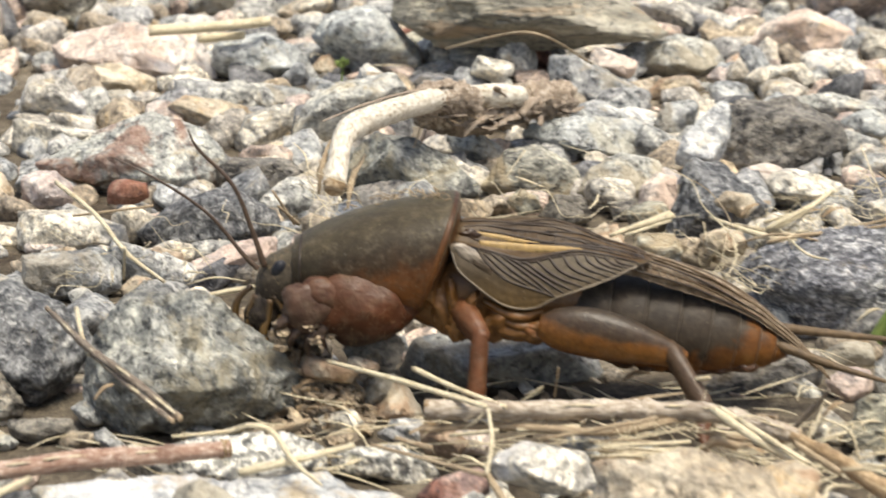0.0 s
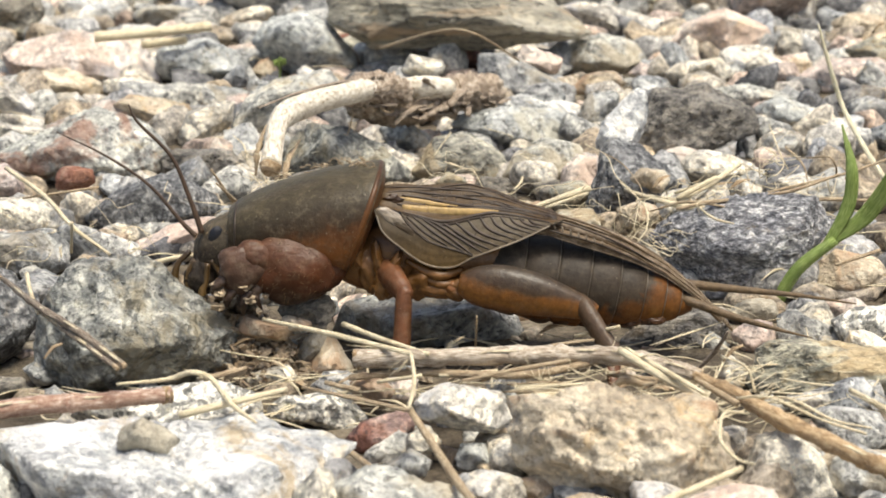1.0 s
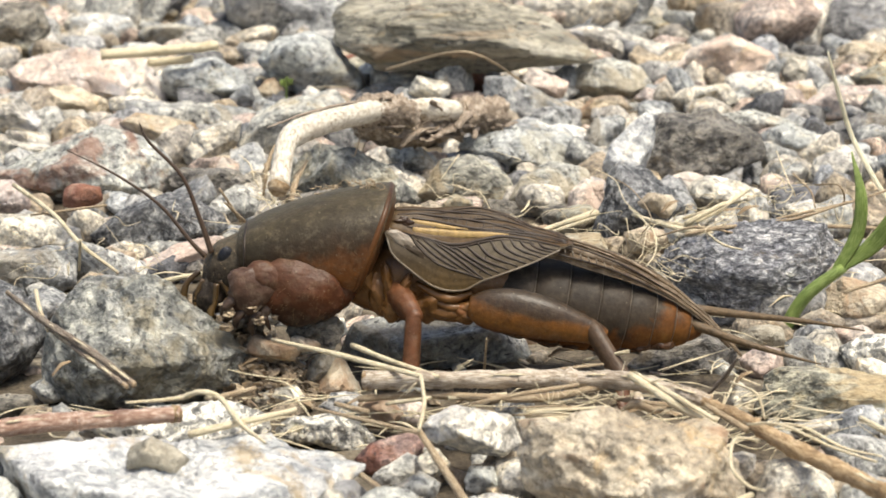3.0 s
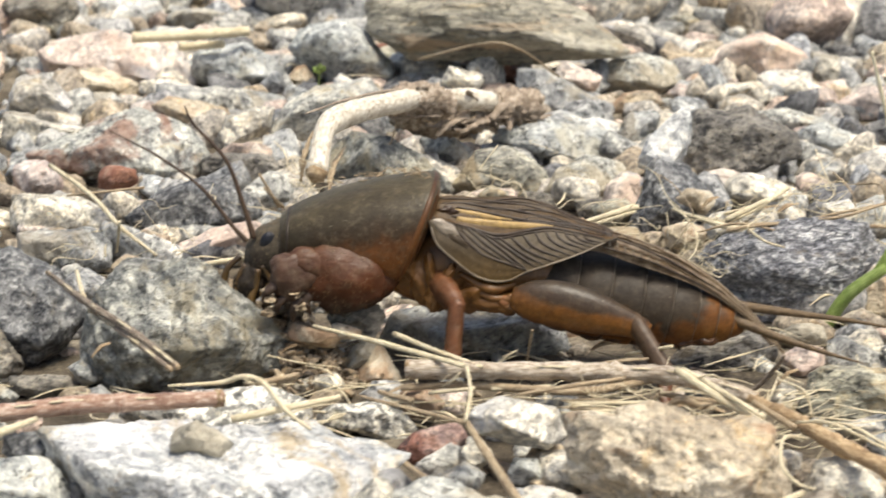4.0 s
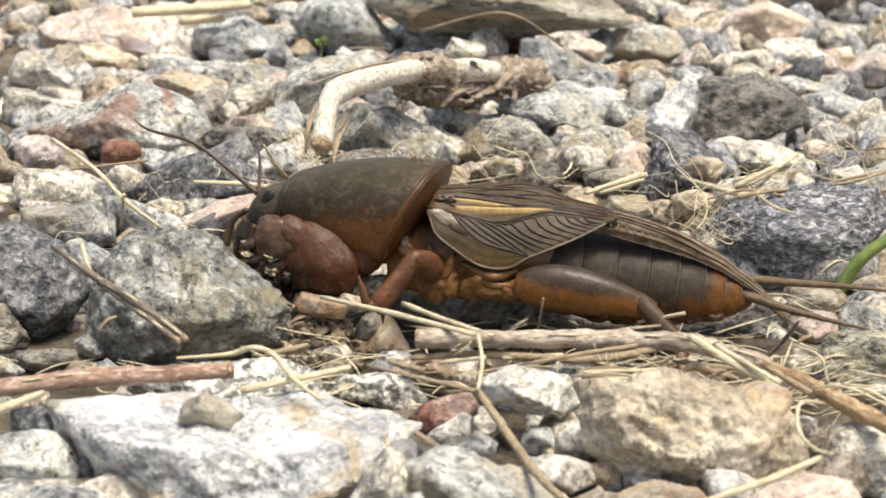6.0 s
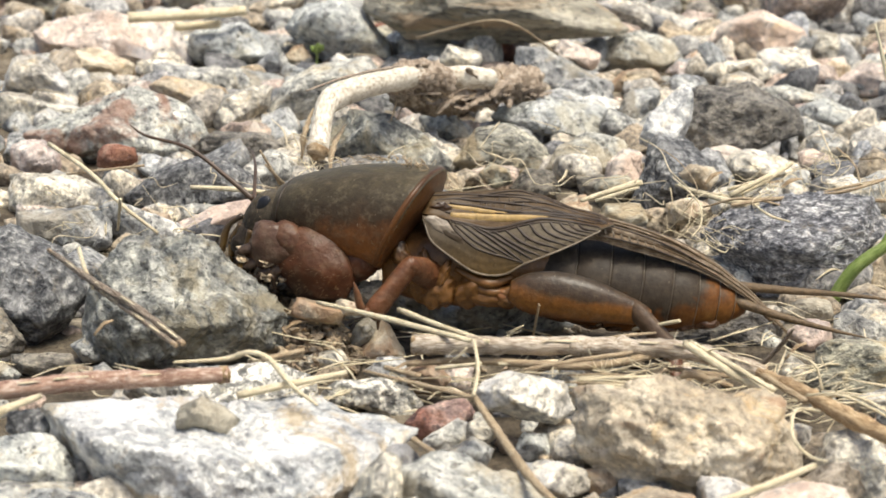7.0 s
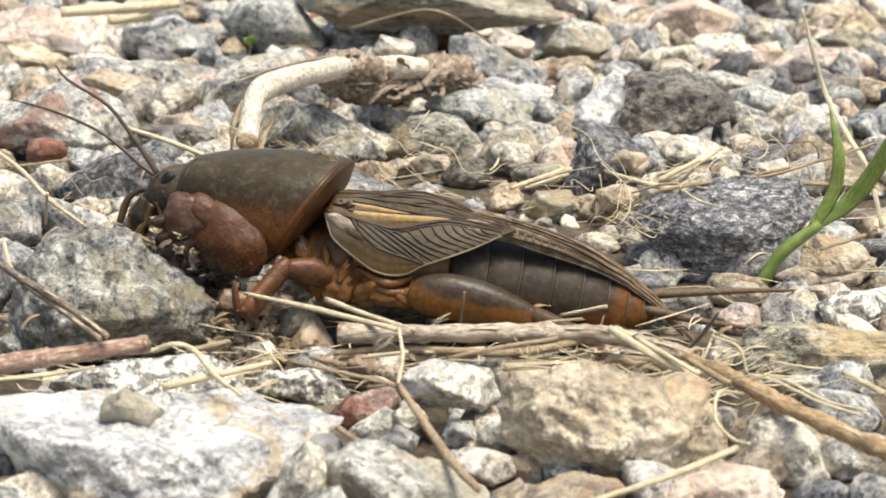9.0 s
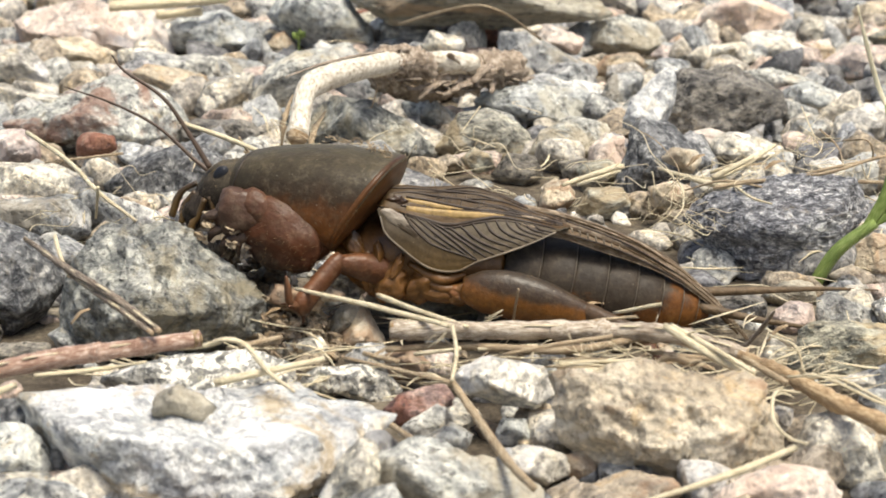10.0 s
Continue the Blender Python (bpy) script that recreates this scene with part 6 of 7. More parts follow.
def build_wing(root):
    def low(x):
        return float(np.interp(x, WX, WLOW))

    def top(x):
        return float(np.interp(x, WX, WTOP))

    def lobe(x):
        return max(low(x), float(np.interp(x, *LOBE)) if x < 4.3 else -9)

    def harp(x):
        return float(np.interp(x, *HARP))

    wing = part("forewing", panel("forewing", WING, -5.2, 12.5, harp, top, 46, 16, 0.05), root, "veined brown forewing")
    part("wing_lobe", panel("wing_lobe", LOBEC, -5.2, 4.3, low, lobe, 40, 16, 0.015), wing, "plain grey-brown wing lobe")
    part("wing_harp", panel("wing_harp", HARPC, -2.7, 12.4, lobe, harp, 44, 14, 0.03), wing, "pale grey ribbed wing field")
    vein(wing, GOLD, (0.24, 0.4, 0.4, 0.28, 0.06), (-2.6, 11.45), (-0.4, 11.15), (2.2, 10.95), (4.6, 10.95), (6.4, 11.0), flat=0.3, name="golden_stripe")
    vein(wing, GOLD, (0.2, 0.26, 0.2, 0.05), (-2.8, 12.25), (-0.9, 11.95), (0.9, 11.65), (2.6, 11.5), flat=0.3, name="golden_stripe")
    vein(wing, PAD, (0.06, 0.1, 0.1, 0.07), (-5.0, 10.6), (-4.4, 9.0), (-2.6, 7.4), (-0.8, 6.1), (0.8, 5.62), (2.4, 5.72), (3.9, 6.5), (6.1, 7.3), (8.7, 8.3), (11.2, 9.5), flat=0.6, name="wing_border")
    part("wing_hinge", blob("wing_hinge", PAD, on_wing(-3.6, 10.3, 0.1), (1.5, 0.3, 0.7), (0, 38, 0), 0.3, 4), wing, "pale wing hinge")
    part("wing_hinge", blob("wing_hinge", SMUDGE, on_wing(-2.4, 9.4, 0.05), (1.4, 0.16, 0.35), (0, 38, 0), 0.4, 6), wing, "dark wing hinge")
    part("wing_hinge", blob("wing_hinge", AMBER, on_wing(-3.6, 12.1, -0.05), (1.0, 0.3, 0.5), (0, -10, 0), 0.4, 7), wing, "brown wing hinge")
    # strong dark veins along the folds
    for line, r in (
        ([(x, harp(x)) for x in (-2.6, -0.8, 0.8, 2.3, 4.5, 6.0, 8.7, 11.2)], 0.17),
        ([(x, float(np.interp(x, *LOBE))) for x in (-2.7, -1.6, -0.6, 0.8, 2.6, 4.0)], 0.09),
        (((-3.1, 11.75), (-1.3, 11.5), (1.0, 11.25), (3.4, 11.25), (6.0, 11.15), (9.0, 10.75)), 0.15),
        (((-2.6, 12.6), (-0.6, 12.3), (1.4, 11.9), (3.6, 11.5), (6.2, 11.3), (9.4, 10.9), (11.8, 10.3)), 0.15),
        (((-2.5, 10.75), (-0.6, 10.3), (0.8, 9.75), (2.0, 9.8), (4.2, 10.3), (6.4, 10.5), (8.8, 10.1)), 0.1),
        (((-4.0, 12.9), (-2.0, 13.0), (0.2, 12.7), (2.8, 12.4), (5.4, 11.9), (8.6, 11.1), (11.8, 10.4)), 0.11),
        (((-4.3, 13.4), (-1.6, 13.4), (1.0, 13.2), (4.0, 12.9), (6.6, 12.2), (9.6, 11.2), (12.0, 10.5)), 0.1),
    ):
        vein(wing, VEIN, (0.6 * r, r, r, 0.6 * r), *line)
    # ribs of the harp: the first fan out along the lobe, the rest drop to the border
    for line in (
        ((-2.5, 10.3), (-1.3, 9.0), (-0.2, 8.3)),
        ((-2.2, 10.5), (-0.4, 8.9), (1.6, 7.7)),
        ((-1.6, 10.5), (0.6, 8.8), (3.2, 7.1)),
        ((-0.7, 10.3), (1.7, 8.6), (4.0, 6.8)),
        ((0.3, 10.0), (2.6, 8.5), (4.9, 7.0)),
        ((1.2, 9.9), (3.4, 8.4), (5.6, 7.3)),
        ((2.3, 10.0), (4.0, 8.6), (6.5, 7.6)),
        ((3.4, 10.3), (4.7, 8.9), (7.3, 7.95)),
        ((4.6, 10.5), (5.6, 9.2), (8.1, 8.2)),
        ((5.6, 10.6), (6.5, 9.4), (8.8, 8.5)),
        ((6.5, 10.6), (7.3, 9.6), (9.5, 8.8)),
        ((7.4, 10.5), (8.1, 9.7), (10.0, 9.05)),
        ((8.3, 10.4), (8.9, 9.75), (10.5, 9.3)),
        ((9.2, 10.2), (9.7, 9.75), (10.9, 9.5)),
    ):
        vein(wing, VEIN, (0.08, 0.135, 0.125, 0.05), *line)
    for line in (((2.6, 9.2), (2.3, 8.6)), ((2.9, 7.9), (2.5, 7.4)), ((0.3, 9.1), (0.0, 8.6)), ((4.4, 9.1), (4.1, 8.5)), ((4.0, 8.0), (3.7, 7.4))):
        vein(wing, VEIN, (0.06, 0.06), *line)
    # the net of fine veins over the upper field
    rng = np.random.default_rng(31)
    for k, f in enumerate((0.2, 0.36, 0.52, 0.68, 0.84, 0.94)):
        x0 = (3.5, 1.5, 4.2, 0.2, -1.5, 0.6)[k]
        xs = np.linspace(x0, 11.9, 8)
        vein(wing, VEIN, (0.05, 0.07, 0.06), *[(x, harp(x) + (top(x) - harp(x)) * min(0.97, max(0.05, f + 0.03 * rng.normal()))) for x in xs])
    for x in np.arange(-1.0, 11.4, 0.42):
        f = rng.uniform(0.15, 0.8)
        g = f + rng.uniform(0.12, 0.2)
        h, t = harp(x), top(x)
        vein(wing, VEIN, (0.05, 0.05), (x, h + (t - h) * f), (x + 0.12, h + (t - h) * g))
    part("forewing", mesh_of("forewing", [(v.co.x - 0.0004, -v.co.y - 0.0002, v.co.z - 0.0028) for v in wing.data.vertices], [tuple(p.vertices)[::-1] for p in wing.data.polygons], WING), root, "veined forewing of the far side")


def tail_wing():
    """The folded hindwing behind the forewing: a pleated strip that narrows to a point."""
    tops = ((7.0, 10.3, 14.0, 18.2, 22.0, 25.3, 27.2, 28.6), (11.9, 11.3, 10.2, 8.5, 6.15, 3.3, 1.2, -0.6))
    lows = ((7.0, 11.4, 14.0, 16.7, 19.3, 22.0, 24.7, 27.2, 28.6), (9.2, 8.5, 7.6, 6.8, 5.9, 4.6, 2.7, 0.5, -1.0))
    nx, nv = 60, 25
    verts, uvs, faces = [], [], []
    for deep in (0.0, 0.25):
        for x in np.linspace(7.0, 28.6, nx):
            a, b = np.interp(x, *tops), np.interp(x, *lows)
            wide = min(1.0, (28.9 - x) / 14)
            for v in np.linspace(0, 1, nv):
                fold = (0.26 * math.sin(v * 6 * math.pi) + 0.1 * math.sin(v * 14 * math.pi)) * wide
                verts.append(seen_at(x, a + (b - a) * v, -0.9 - 3.0 * wide * math.sin(1.4 * v) - fold + deep))
                uvs.append((x * 0.12, v))
    m = nx * nv
    for i in range(nx - 1):
        for j in range(nv - 1):
            a = i * nv + j
            faces.append((a, a + 1, a + nv + 1, a + nv))
            faces.append((m + a, m + a + nv, m + a + nv + 1, m + a + 1))
        for j in (0, nv - 1):
            a = i * nv + j
            faces.append((a, a + nv, m + a + nv, m + a))
    return mesh_of("hindwing", np.array(verts) * MM, faces, PLEAT, True, uvs)


def build_body(root):
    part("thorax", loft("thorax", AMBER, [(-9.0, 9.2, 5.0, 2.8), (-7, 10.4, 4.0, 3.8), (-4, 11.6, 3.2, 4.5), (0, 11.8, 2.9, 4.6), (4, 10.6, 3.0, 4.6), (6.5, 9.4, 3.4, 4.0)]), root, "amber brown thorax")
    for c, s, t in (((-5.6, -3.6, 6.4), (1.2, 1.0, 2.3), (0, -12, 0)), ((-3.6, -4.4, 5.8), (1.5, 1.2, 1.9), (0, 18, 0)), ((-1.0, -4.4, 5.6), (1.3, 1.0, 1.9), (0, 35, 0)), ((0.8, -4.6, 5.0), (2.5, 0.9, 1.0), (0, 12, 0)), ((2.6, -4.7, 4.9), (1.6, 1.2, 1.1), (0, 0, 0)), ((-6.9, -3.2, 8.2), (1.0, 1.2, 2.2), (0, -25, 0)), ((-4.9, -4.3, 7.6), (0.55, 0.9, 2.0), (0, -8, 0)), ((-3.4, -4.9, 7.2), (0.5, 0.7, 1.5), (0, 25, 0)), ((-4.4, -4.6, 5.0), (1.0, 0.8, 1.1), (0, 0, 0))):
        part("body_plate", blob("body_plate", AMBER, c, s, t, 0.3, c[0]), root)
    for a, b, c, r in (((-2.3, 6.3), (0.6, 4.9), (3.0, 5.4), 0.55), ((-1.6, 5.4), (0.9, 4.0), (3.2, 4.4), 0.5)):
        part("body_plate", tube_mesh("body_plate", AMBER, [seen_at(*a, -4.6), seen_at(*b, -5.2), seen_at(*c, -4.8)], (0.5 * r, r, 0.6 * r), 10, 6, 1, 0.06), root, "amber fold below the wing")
    part("body_plate", blob("body_plate", LIMB2, seen_at(2.4, 3.6, -4.9), (1.3, 0.9, 0.85), (0, 25, 0), 0.15, 3), root, "rust-brown hip")
    tail_parts = []
    abdomen = part("abdomen", loft("abdomen", BELLY, [(3.5, 8.6, 2.6, 4.0), (8, 8.3, 1.7, 4.4), (13, 7.8, 0.9, 4.5), (18, 6.6, 0.6, 4.0), (22, 4.8, 0.7, 2.9), (24.2, 3.4, 1.2, 1.5)], 30), root, "soft segmented abdomen")
    lens = ((5.2, 9.3, 2.2, 4.5), (8.3, 9.0, 1.3, 4.75), (11.4, 8.6, 0.6, 4.85), (14.4, 8.0, 0.2, 4.8), (17.2, 7.1, 0.0, 4.5), (19.7, 6.0, 0.1, 3.9), (21.7, 4.9, 0.3, 3.2), (23.3, 4.0, 0.7, 2.3), (24.6, 3.0, 1.3, 1.1))
    for k in range(8):
        a, b = lens[k], lens[k + 1]
        mid = tuple((p + q) / 2 for p, q in zip(a, b))
        g = 0.14
        part("segment", loft("segment", BELLY, [(a[0], a[1] - 0.12, a[2] + 0.05, a[3] - 0.1, 0.2), (mid[0], mid[1] + g, mid[2] - g, mid[3] + g, 0.2), (b[0] - 0.05, b[1] + g + 0.05, b[2] - g, b[3] + g, 0.2), (b[0] + 0.12, b[1] - 0.3, b[2] + 0.25, b[3] - 0.3, 0.2)], 12, 34), abdomen)
        part("segment_edge", loft("segment_edge", EDGE, [(b[0] - 0.02, b[1] + g - 0.1, b[2] - g + 0.15, b[3] + g - 0.1, 0.2), (b[0] + 0.06, b[1] + g + 0.07, b[2] - g, b[3] + g + 0.02, 0.2), (b[0] + 0.14, b[1] - 0.1, b[2] + 0.1, b[3] - 0.1, 0.2)], 4, 34), abdomen, "thin pale segment edge")
    rng = np.random.default_rng(3)
    for k in range(6):
        x = 10.5 + 2.1 * k
        part("belly_plate", blob("belly_plate", AMBER, seen_at(x, float(np.interp(x, (9, 16, 22), (0.9, 0.1, 0.5))), -2.6), (1.2, 1.0, 0.5), (0, rng.uniform(-10, 10), 0), 0.2, k), abdomen, "yellowish belly plate")
    tail = part("hindwing", tail_wing(), root, "long pleated hindwing folded to a tail")
    tail_parts.append(tail)
    tail_parts.append(part("hindwing", tube_mesh("hindwing", TAIL, [seen_at(5, 11.0, 0.9), seen_at(10.5, 9.9, 1.2), seen_at(16, 8.3, 1.4), seen_at(20.5, 6.3, 1.2), seen_at(24.5, 3.2, 1.1), seen_at(27.6, -0.2, 0.9)], (0.5, 1.15, 1.4, 1.0, 0.6, 0.1), 14, 8, 0.6, up=(0, -0.6, 1)), root, "folded hindwing of the far side"))
    for k, (a, b, c, d) in enumerate(((11.0, 9.6, 8.0, 5.6), (10.5, 9.0, 7.4, 5.1), (9.9, 8.5, 7.0, 4.8), (9.3, 8.0, 6.6, 4.6))):
        part("hindwing_rib", tube_mesh("hindwing_rib", TAIL if k % 2 == 0 else VEIN, [seen_at(11, a - 0.15, -2.2 - 0.7 * k), seen_at(15, b, -2.1 - 0.65 * k), seen_at(18.5, c, -1.9 - 0.5 * k), seen_at(22.3, d, -1.7 - 0.3 * k)], (0.07, 0.1, 0.09, 0.04), 6, 6), tail)
    for k in range(7):
        x = 11.6 + 0.75 * k
        part("hindwing_rib", tube_mesh("hindwing_rib", PAD, [seen_at(x, 9.75 - 0.28 * k, -4.05), seen_at(x + 0.12, 9.2 - 0.27 * k, -4.25)], (0.06, 0.08), 5, 2), tail, "pale cross rib")
    cerci = []
    for pts, r, y in ((((23.6, 2.5), (27.5, 1.0), (32, -0.4), (36.2, -1.5)), (0.55, 0.4, 0.24, 0.06), (-1.4, -2.2, -3.0, -3.6)), (((24.0, 3.8), (29, 3.2), (35, 2.5), (40.2, 1.6)), (0.5, 0.38, 0.22, 0.06), (1.2, 3.0, 4.5, 5.6))):
        ob = part("cercus", tube_mesh("cercus", CERCUS, [seen_at(x, z, d) for (x, z), d in zip(pts, y)], r, 8, 6), root, "hairy tapering tail feeler")
        cerci.append((ob, Vector(seen_at(*pts[0], y[0])) * MM))
    return [abdomen] + tail_parts, cerci


def fuzz(ob, count, length, way, seed):
    """A coat of fine short hairs on a part, all combed one way."""
    rng = np.random.default_rng(seed)
    me = ob.data
    polys = rng.choice(len(me.polygons), count)
    verts, faces = [], []
    for k in polys:
        q = me.polygons[k]
        w = rng.dirichlet([1.0] * len(q.vertices))
        c = sum((me.vertices[i].co * s for i, s in zip(q.vertices, w)), Vector())
        n = q.normal
        d = (n * rng.uniform(0.25, 0.8) + Vector(way) + Vector(rng.normal(size=3)) * 0.25).normalized()
        side = d.cross(n).normalized() * 0.028 * MM
        s = length * rng.uniform(0.5, 1.2) * MM
        a = len(verts)
        verts += [c - side, c + side, c + n * 0.025 * MM, c + d * s]
        faces += [(a, a + 1, a + 3), (a + 1, a + 2, a + 3), (a + 2, a, a + 3)]
    part("fine_hair", mesh_of("fine_hair", verts, faces, HAIR), ob, "fine golden-brown hair")


def build_fore(root):
    """Shield, head, feelers and digging legs, which nod together."""
    fore = part("pronotum", loft("pronotum", SHIELD, [(-18.7, 11.5, 7.6, 3.2, -0.05), (-17.8, 12.2, 7.0, 4.0, -0.02), (-16, 13.2, 6.4, 4.8, 0.05), (-13, 14.4, 5.9, 5.5, 0.14), (-9.8, 15.3, 5.5, 5.9, 0.26), (-6.9, 15.8, 5.5, 5.9, 0.36), (-6.0, 15.6, 5.7, 5.75, 0.37)], 36, 40, 2.3), root, "dusty dark grey-brown saddle-shaped pronotum")
    part("shield_rim", loft("shield_rim", RIM, [(-6.75, 15.66, 5.54, 5.82, 0.35), (-6.55, 15.8, 5.46, 5.97, 0.36), (-6.3, 15.76, 5.5, 5.96, 0.37), (-6.1, 15.5, 5.7, 5.7, 0.38), (-5.85, 14.9, 6.1, 5.1, 0.39), (-5.6, 14.0, 6.8, 4.3, 0.4), (-5.5, 13.0, 7.6, 3.2, 0.4)], 18, 40, 2.3), fore, "rust-brown rear rim")
    part("collar_line", loft("collar_line", VEIN, [(-18.15, 12.0, 7.1, 3.75, -0.02), (-18.0, 12.16, 6.95, 3.98, -0.02), (-17.85, 12.1, 7.1, 3.8, -0.02)], 4, 40, 2.3), fore, "thin dark collar line")
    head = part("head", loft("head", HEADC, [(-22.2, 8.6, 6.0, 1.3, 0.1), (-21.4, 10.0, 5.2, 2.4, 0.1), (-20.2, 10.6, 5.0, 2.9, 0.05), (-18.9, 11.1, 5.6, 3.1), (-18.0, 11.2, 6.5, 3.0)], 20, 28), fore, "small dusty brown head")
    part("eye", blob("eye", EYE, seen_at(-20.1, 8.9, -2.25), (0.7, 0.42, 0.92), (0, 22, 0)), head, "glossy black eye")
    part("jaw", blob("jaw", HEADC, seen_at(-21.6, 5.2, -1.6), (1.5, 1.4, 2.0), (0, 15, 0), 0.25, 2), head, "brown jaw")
    for pts, y in ((((-22.6, 7.4), (-23.9, 6.0), (-24.2, 3.6)), -0.6), (((-22.2, 6.6), (-22.9, 5.0), (-22.8, 3.4), (-22.95, 1.6)), -2.0), (((-21.0, 6.2), (-21.2, 4.4), (-21.6, 3.4), (-21.5, 1.7)), -2.8), (((-20.6, 6.6), (-19.8, 5.0), (-20.6, 3.6)), -2.6)):
        part("palp", tube_mesh("palp", PALP, [seen_at(x, z, y) for x, z in pts], (0.3, 0.26, 0.38, 0.34), 9, 6, 1, 0.05), head, "jointed yellowish feeding palp")
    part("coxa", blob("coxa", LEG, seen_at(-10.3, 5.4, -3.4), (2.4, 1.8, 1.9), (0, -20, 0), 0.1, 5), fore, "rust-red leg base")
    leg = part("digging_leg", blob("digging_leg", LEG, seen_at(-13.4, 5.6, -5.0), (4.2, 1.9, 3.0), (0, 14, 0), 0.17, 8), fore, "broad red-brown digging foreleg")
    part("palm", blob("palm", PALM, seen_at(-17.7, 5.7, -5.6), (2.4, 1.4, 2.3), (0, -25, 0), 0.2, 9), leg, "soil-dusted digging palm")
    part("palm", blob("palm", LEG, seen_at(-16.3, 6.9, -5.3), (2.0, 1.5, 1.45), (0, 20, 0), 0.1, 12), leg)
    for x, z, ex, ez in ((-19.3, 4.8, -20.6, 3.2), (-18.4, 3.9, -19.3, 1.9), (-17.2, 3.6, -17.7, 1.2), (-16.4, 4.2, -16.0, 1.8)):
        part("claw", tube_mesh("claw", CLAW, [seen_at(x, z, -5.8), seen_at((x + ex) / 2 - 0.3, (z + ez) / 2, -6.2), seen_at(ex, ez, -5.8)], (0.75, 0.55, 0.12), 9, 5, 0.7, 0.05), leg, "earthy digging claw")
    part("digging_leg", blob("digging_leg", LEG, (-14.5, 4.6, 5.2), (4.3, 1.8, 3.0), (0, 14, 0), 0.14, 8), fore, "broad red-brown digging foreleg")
    rng = np.random.default_rng(41)
    d, f = BALL[3]
    for k in range(11):
        c = seen_at(-18.3 + 1.4 * rng.normal(), 3.2 + 0.9 * rng.normal(), -6.2 + 0.4 * rng.normal())
        r = 1 + 0.9 * np.array([noise.noise(Vector(q) * 1.5 + Vector((k * 3, 0, 9))) for q in d])
        part("soil_clod", mesh_of("soil_clod", (d * r[:, None] * rng.uniform(0.2, 0.45) * (1.3, 1, 0.8) + c) * MM, f, CRUMB, False), leg, "clinging earth clod")
    for k in range(46):
        x = -15 + 10.2 * rng.uniform(0, 1) ** 0.7
        c = np.array((x, rng.uniform(-1.5, 1.5), float(np.interp(x, (-18, -14, -11, -8, -5), (12.5, 14.6, 15.5, 15.95, 15.6))) - 0.05))
        d2 = np.array((rng.normal() * 0.6, rng.normal() * 0.3, rng.uniform(0.05, 0.5)))
        part("plant_fibre", tube_mesh("plant_fibre", TANSTRAW, [c, c + 0.6 * d2 + (0, 0, 0.1 * rng.normal()), c + d2], (0.08, 0.06, 0.025), 5, 3), fore, "dusty clinging fibre")
    fuzz(fore, 5000, 0.38, (0.9, 0, -0.5), 1)
    fuzz(head, 700, 0.4, (-0.2, 0, 0.6), 2)
    fuzz(leg, 350, 0.4, (-0.6, 0, -0.5), 3)
    feelers = []
    for base, pts, r in (((-22.0, 8.9, 1.0), ((-22.0, 8.9), (-23.3, 10.3), (-26.2, 13.9), (-30.2, 16.8), (-34.6, 19.1)), (0.28, 0.21, 0.16, 0.12, 0.05)), ((-21.4, 9.2, -1.8), ((-21.4, 9.2), (-22.4, 12.4), (-24.0, 16.5), (-27.0, 19.8), (-27.8, 21.5)), (0.3, 0.23, 0.19, 0.15, 0.06))):
        b = np.array(seen_at(base[0], base[1], base[2]))
        ob = part("antenna", tube_mesh("antenna", HORN, [np.array(seen_at(x, z, base[2])) - b for x, z in pts], r, 8, 9), fore, "thin brown segmented antenna")
        ob.location = b * MM
        feelers.append((ob, b))
    return fore, leg, feelers


def aim(a, b, roll=0.0):
    """A pose at a whose x axis points to b."""
    a, b = Vector(a) * MM, Vector(b) * MM
    x = (b - a).normalized()
    y = Vector((0, 0, 1)).cross(x).normalized()
    return Matrix.Translation(a) @ Matrix((x, y, x.cross(y))).transposed().to_4x4() @ pose(0, 0, 0, roll)


